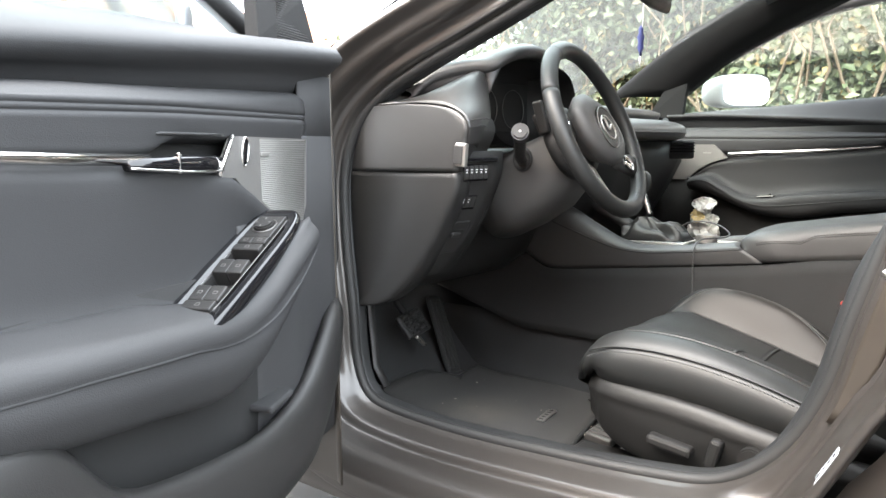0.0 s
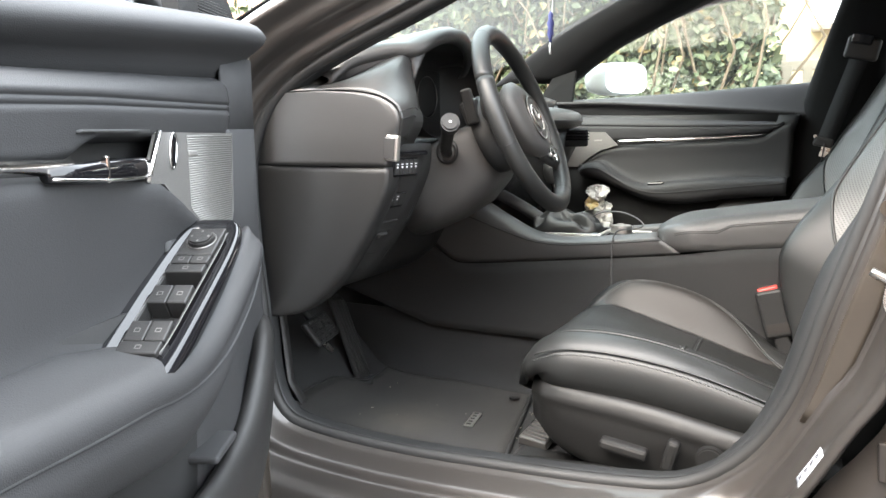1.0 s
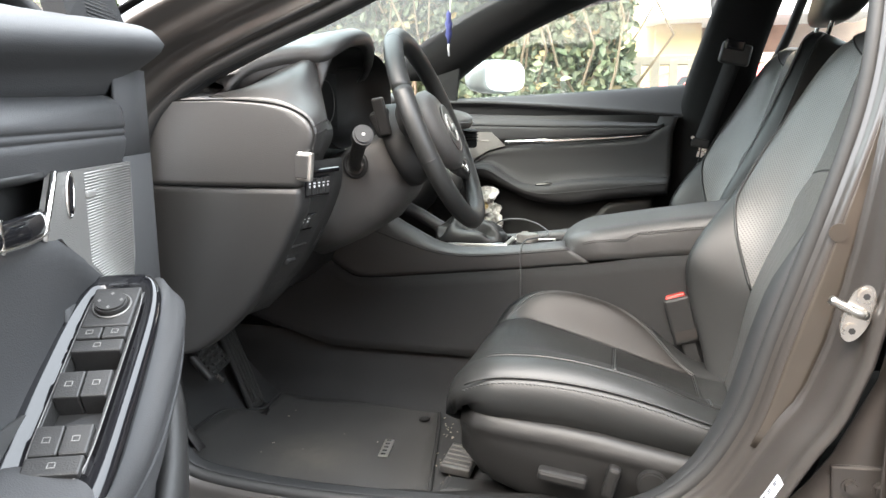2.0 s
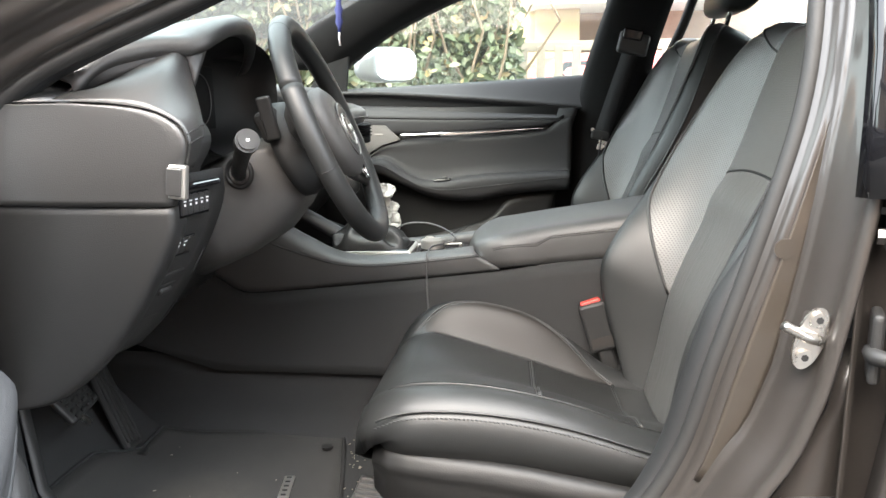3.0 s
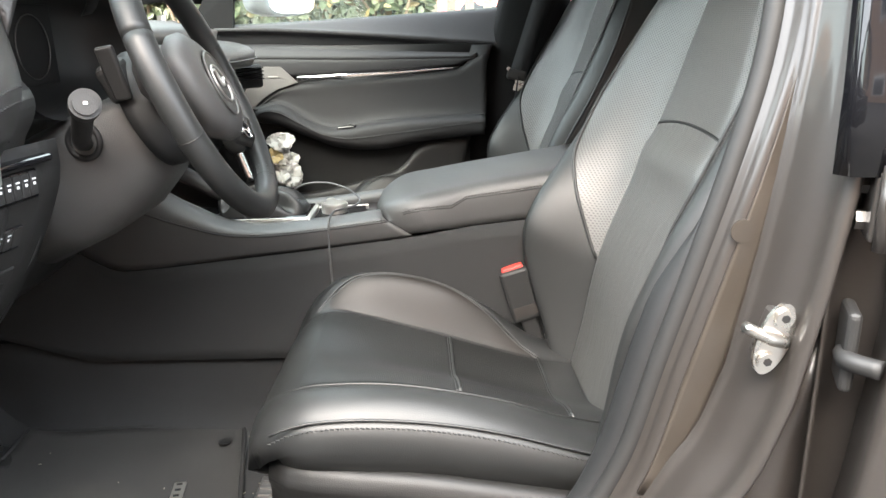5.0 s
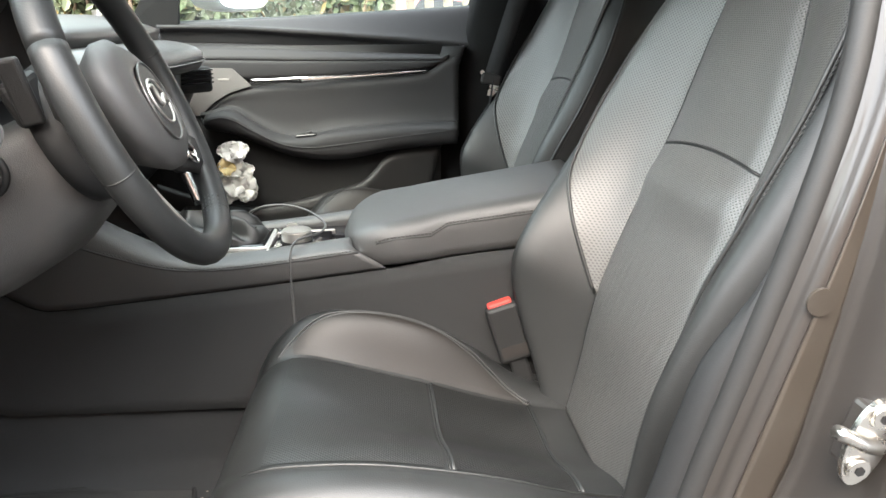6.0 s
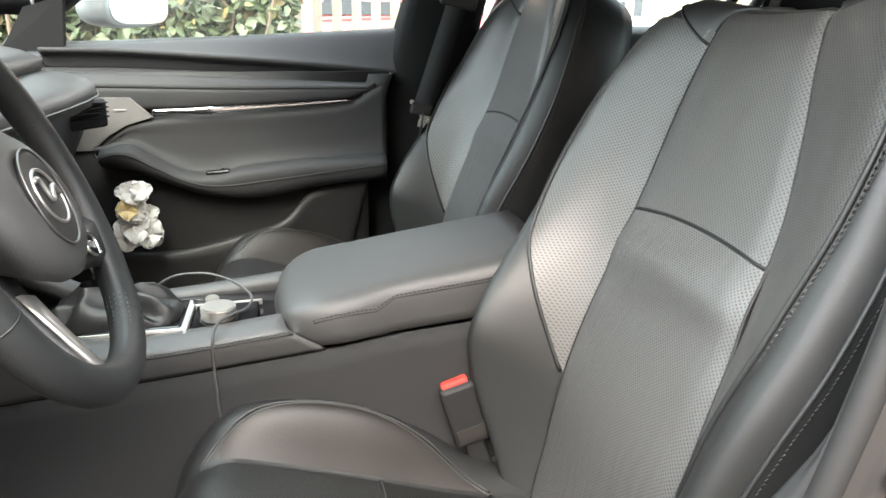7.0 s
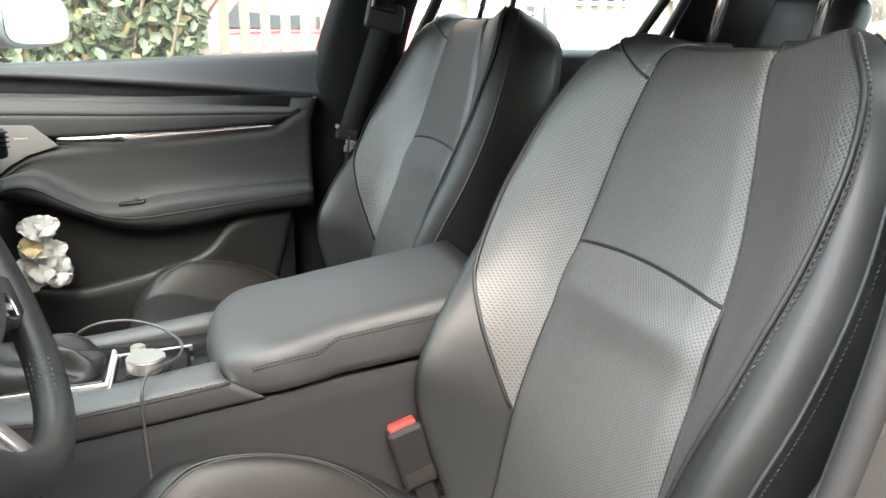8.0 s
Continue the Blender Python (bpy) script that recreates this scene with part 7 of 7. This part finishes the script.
for c, r, n, m in (((-0.134, 0.520, 0.688), 0.028, 6, TULLE), ((-0.112, 0.520, 0.692), 0.025, 5, TULLE), ((-0.134, 0.520, 0.650), 0.034, 7, TULLE), ((-0.142, 0.510, 0.652), 0.022, 4, CREAM),
                   ((-0.130, 0.520, 0.612), 0.040, 8, TULLE), ((-0.108, 0.520, 0.600), 0.036, 7, TULLE), ((-0.100, 0.530, 0.640), 0.020, 4, TULLE), ((-0.145, 0.518, 0.596), 0.036, 6, TULLE)):
    c = Vector(c)
    for k in range(n):
        a0 = k * math.tau / n + rnd.uniform(-0.3, 0.3)
        cup, ph = rnd.uniform(0.25, 0.8), rnd.uniform(0, 6)
        ln = r * rnd.uniform(0.85, 1.1)
        rows = []
        for u in np.linspace(0.0, 1, 9):
            row = []
            for v in np.linspace(-1, 1, 13):
                wide = ln * 0.62 * math.sin(min(1.0, u * 1.02 + 0.12) * 2.5)
                along = ln * u * (1 - 0.16 * v * v)
                lift = ln * (cup * math.sin(u * 1.9) * 0.7 - 0.25 * u * u + 0.28 * v * v * u) + 0.11 * ln * u * u * math.sin(7 * v + ph)
                d = SIDE * math.cos(a0) + TOPW * math.sin(a0)
                e = TOPW * math.cos(a0) - SIDE * math.sin(a0)
                row.append(c + d * along + e * wide * v + FACE * lift)
            rows.append(row)
        loft("petal", rows, m, fl, thick=0.0008)
loft("side_closing", [[(x, -0.765, z) for z in (0.24, 0.6, 0.99)] for x in (-0.75, -0.60, -0.445)], BLACK, car, "black inner side panel", thick=0.006)

# ---- outside: hedge, fence, house, parked cars ----
LEAF = bpy.data.materials.new("hedge_leaf")
LEAF.use_nodes = True
lt_ = LEAF.node_tree
geo, rampn = lt_.nodes.new("ShaderNodeNewGeometry"), lt_.nodes.new("ShaderNodeValToRGB")
e = rampn.color_ramp.elements
e[0].color, e[1].color = (0.040, 0.054, 0.024, 1), (0.16, 0.13, 0.07, 1)
for pos, c in ((0.35, (0.058, 0.080, 0.035, 1)), (0.7, (0.092, 0.110, 0.056, 1)), (0.88, (0.135, 0.15, 0.085, 1)), (0.96, (0.25, 0.17, 0.05, 1))):
    e.new(pos).color = c
lt_.links.new(geo.outputs["Random Per Island"], rampn.inputs[0])
lt_.links.new(rampn.outputs[0], lt_.nodes["Principled BSDF"].inputs["Base Color"])
lt_.nodes["Principled BSDF"].inputs["Roughness"].default_value = 0.5
TWIG = material("twig_bark", (0.16, 0.12, 0.08), 0.85, scale=150, bump=0.6)


def leaf_cloud(name, label, box, n, size, seed, mat, bulge):
    """Many folded leaves in a lumpy slab of the given box."""
    g = np.random.RandomState(seed)
    (x0, x1), (y0, y1), (z0, z1) = box
    verts, faces = [], []
    for i in range(n):
        x, z = g.uniform(x0, x1), g.uniform(z0, z1)
        lump = bulge * noise.noise(Vector((x * 1.3, z * 1.3, seed)))
        y = y0 + (y1 - y0) * g.beta(1.0, 2.2) + lump
        L = size * g.uniform(0.6, 1.25)
        d = Vector((g.normal(), g.normal() - 0.3, g.normal() - 0.6)).normalized()
        nrm = Vector((g.normal() * 0.7, -1.0 + g.normal() * 0.5, 0.5 + g.normal() * 0.5))
        side = d.cross(nrm).normalized() * L * 0.27
        fold = side.cross(d).normalized() * L * 0.07
        p = Vector((x, y, z))
        k = len(verts)
        verts += [p, p + d * L * 0.35 + side + fold, p + d * L * 0.72 + side * 0.72 + fold * 0.6, p + d * L, p + d * L * 0.72 - side * 0.72 + fold * 0.6, p + d * L * 0.35 - side + fold]
        faces += [(k, k + 1, k + 2, k + 3), (k, k + 3, k + 4, k + 5)]
    me = bpy.data.meshes.new(name)
    me.from_pydata([tuple(v) for v in verts], [], faces)
    me.materials.append(mat)
    return tagged(new(name, me), label, "hedge", kind="stuff")


leaf_cloud("hedge_foliage", "dense green garden hedge with some yellow leaves", ((-2.5, 0.24), (2.75, 3.6), (0.5, 2.7)), 30000, 0.068, 3, LEAF, 0.22)
leaf_cloud("far_foliage", "loose green and brown shrubs further along", ((-9.0, -3.6), (7.0, 9.0), (0.3, 2.9)), 3500, 0.15, 5, LEAF, 0.5)
g = random.Random(9)
hedge = thing("hedge_stems", "thin brown hedge stems and branches", "hedge", kind="stuff")
for k in range(70):
    x = g.uniform(-2.5, 0.2)
    y = g.uniform(2.75, 3.5)
    tube("stem", [(x, y, 0), (x + g.uniform(-0.1, 0.1), y + g.uniform(-0.1, 0.1), 0.8), (x + g.uniform(-0.4, 0.4), y + g.uniform(-0.25, 0.1), 1.5), (x + g.uniform(-0.8, 0.8), y + g.uniform(-0.3, 0.1), 2.3)], lambda u: 0.014 * (1 - 0.8 * u), TWIG, hedge, n=9, sides=5)
# added dark slab behind the leaves stands in for the hedge's inner shade
loft("hedge_shade_slab", [[(x, 3.35 + 0.15 * noise.noise(Vector((x, z, 2))), z) for z in np.linspace(0, 2.4, 12)] for x in np.linspace(-2.4, 0.10, 16)], material("hedge_shade", (0.035, 0.04, 0.02), 0.9, scale=30, bump=1.0, wear=0.5, wear_scale=8), hedge, thick=0.25)
WOODF = material("weathered_wood", (0.30, 0.26, 0.21), 0.85, scale=60, bump=0.6, wear=0.3, wear_scale=12)
fence = thing("fence", "weathered wooden slat fence beside the hedge", "fence")
x = 0.26
k = 0
slat_mesh = None
while x < 8.6:
    if slat_mesh is None:
        sl = part("slat", rbox((0.062, 0.022, 1.26), 0.003), WOODF, fence)
        slat_mesh = sl.data
    else:
        sl = new("slat", slat_mesh)
        sl.parent = fence
    sl.location = (x, 4.0, 0.68)
    x += 0.128
    k += 1
for z in (1.31, 0.30):
    part("rail", rbox((8.5, 0.06, 0.07), 0.006, m=pose(4.40, 4.03, z)), WOODF, fence)
for px_ in (0.2, 2.0, 3.7, 5.4, 7.1, 8.7):
    part("post", rbox((0.09, 0.09, 1.4), 0.006, m=pose(px_, 4.09, 0.70)), WOODF, fence)
# house with a balcony behind the fence
STUCCO = material("ochre_render", (0.50, 0.40, 0.24), 0.9, scale=40, bump=0.5, wear=0.12, wear_scale=1.5)
BRICK = material("brown_brick", (0.26, 0.18, 0.14), 0.9, scale=25, bump=0.8, wear=0.3, wear_scale=5)
house = thing("house", "ochre rendered house with a white balcony", "house")
part("wall", rbox((5.5, 0.4, 7.0), 0.01, m=pose(-2.2, 11.2, 3.5)), STUCCO, house, "ochre rendered wall")
part("side_wall", rbox((4.0, 0.4, 7.0), 0.01, m=pose(2.5, 12.0, 3.5)), BRICK, house, "brown brick wall")
part("balcony", rbox((3.2, 1.4, 0.9), 0.02, m=pose(1.85, 10.8, 2.75)), WHITE, house, "white balcony front")
part("column", rbox((0.7, 0.3, 2.4), 0.02, m=pose(0.75, 10.9, 1.2)), STUCCO, house)
for wx in (-3.6, -1.6):
    w = part("window", rbox((1.1, 0.08, 1.3), 0.02, m=pose(wx, 10.98, 3.2)), WHITE, house, "white framed window")
    part("pane", rbox((0.92, 0.02, 1.1), 0.0, m=pose(wx, 10.93, 3.2)), GLOSS, w)
far = thing("far_house", "distant pale house with terracotta tiled roof", "house")
part("wall", rbox((9, 7, 6.0), 0.02, m=pose(-30, 26, 3.0, 0, 0, 40)), material("pale_render", (0.6, 0.57, 0.52), 0.9, scale=20, bump=0.3), far, "pale rendered wall")
loft("roof", [[Vector((-30, 26, 0)) + Matrix.Rotation(radians(40), 3, "Z") @ Vector((x, y, z)) for y, z in ((-4.3, 5.8), (0, 8.2), (4.3, 5.8))] for x in (-5.4, 0, 5.4)], material("terracotta", (0.36, 0.16, 0.09), 0.9, scale=12, bump=1.0, wear=0.3, wear_scale=4), far, "terracotta roof", thick=0.15, smooth=False)


def parked_car(label, at, rz, col):
    c = thing("parked_car", label, "car", "parked cars")
    c.matrix_world = pose(*at, 0, 0, rz)
    mat = material("car_paint", col, 0.3, bump=0, wear=0.05, coat=0.8)
    rows = []
    for x, zt, zb, w in ((-2.1, 0.62, 0.35, 0.70), (-2.0, 0.78, 0.25, 0.82), (-1.2, 0.92, 0.22, 0.88), (0, 0.96, 0.22, 0.90), (1.3, 0.95, 0.22, 0.88), (2.0, 0.90, 0.25, 0.80), (2.1, 0.70, 0.35, 0.72)):
        rows.append(spl([(x, -w * 0.9, zb), (x, -w, zb + 0.12), (x, -w, zt - 0.25), (x, -w * 0.9, zt), (x, 0, zt + 0.03), (x, w * 0.9, zt), (x, w, zt - 0.25), (x, w, zb + 0.12), (x, w * 0.9, zb)], 24))
    loft("body", rows, mat, c, ring=True, caps=True)
    rows = [spl([(x, -w, zb), (x, -w * 0.82, zt - 0.05), (x, 0, zt), (x, w * 0.82, zt - 0.05), (x, w, zb)], 16) for x, zt, zb, w in ((-1.05, 0.97, 0.90, 0.75), (-0.35, 1.38, 0.92, 0.76), (0.5, 1.45, 0.92, 0.76), (1.3, 1.36, 0.92, 0.74), (1.9, 0.98, 0.9, 0.70))]
    loft("cabin", rows, mat, c)
    for sg in (-1, 1):
        for x0, x1 in ((-0.55, 0.25), (0.32, 1.15)):
            slab("side_window", [(x0 + (0.18 if x0 < 0 else 0), sg * 0.665, 1.30), (x1, sg * 0.665, 1.32), (x1, sg * 0.758, 1.0), (x0 - (0.1 if x0 < 0 else 0), sg * 0.758, 1.0)], (0, sg * 0.006, 0), GLOSS, c)
        for wx in (-1.3, 1.3):
            t = part("tyre", disc(0.31, 0.21, pose(wx, sg * 0.80, 0.31, 90, 0, 0), bevel=0.03), RUBBER, c)
            part("rim", disc(0.20, 0.02, pose(wx, sg * 0.908, 0.31, 90, 0, 0), bevel=0.005), SATIN, t)
    return c


parked_car("parked red car beyond the fence", (0.9, 7.2, 0), 12, (0.45, 0.04, 0.035))
parked_car("parked white car beyond the fence", (3.4, 8.6, 0), 20, (0.7, 0.71, 0.72))

neighbour = thing("neighbour_house", "brown brick neighbouring house with a low white garden wall", "house")
part("wall", rbox((14, 0.4, 6.5), 0.01, m=pose(13.0, 14.0, 3.25, 0, 0, -12)), BRICK, neighbour, "brown brick wall")
part("garden_wall", rbox((12, 0.3, 1.3), 0.02, m=pose(12.0, 9.0, 0.65, 0, 0, -12)), STUCCO, neighbour, "rendered garden wall")
for wx in (9.0, 12.0, 15.0):
    w = part("window", rbox((1.4, 0.12, 1.4), 0.02, m=pose(wx, 13.75 - (wx - 13.0) * 0.2126, 2.2, 0, 0, -12)), WHITE, neighbour, "white framed window")
    part("pane", rbox((1.2, 0.02, 1.2), 0.0, m=pose(wx, 13.66 - (wx - 13.0) * 0.2126, 2.2, 0, 0, -12)), GLOSS, w)

# brick house across the road, on the driver's side
PINK = material("pink_brown_brick", (0.34, 0.22, 0.16), 0.9, scale=30, bump=0.6, wear=0.2, wear_scale=3)
row_house = thing("brick_house", "pink-brown brick house with white windows across the road", "house")
part("wall", rbox((16, 0.5, 5.5), 0.02, m=pose(1.0, -7.8, 2.75)), PINK, row_house, "pink-brown brick wall")
loft("roof", [[(x, y, z) for y, z in ((-7.3, 5.4), (-10.8, 8.0), (-14.3, 5.4))] for x in (-7.4, 1.0, 9.4)], bpy.data.materials["terracotta"], row_house, "tiled roof", thick=0.12, smooth=False)
for wx in (-5.5, -2.5, 0.5, 3.5, 6.5):
    for wz in (1.5, 4.1):
        w = part("window", rbox((1.2, 0.08, 1.3), 0.02, m=pose(wx, -7.53, wz)), WHITE, row_house, "white framed window")
        part("pane", rbox((1.0, 0.02, 1.1), 0.0, m=pose(wx, -7.48, wz)), GLOSS, w)
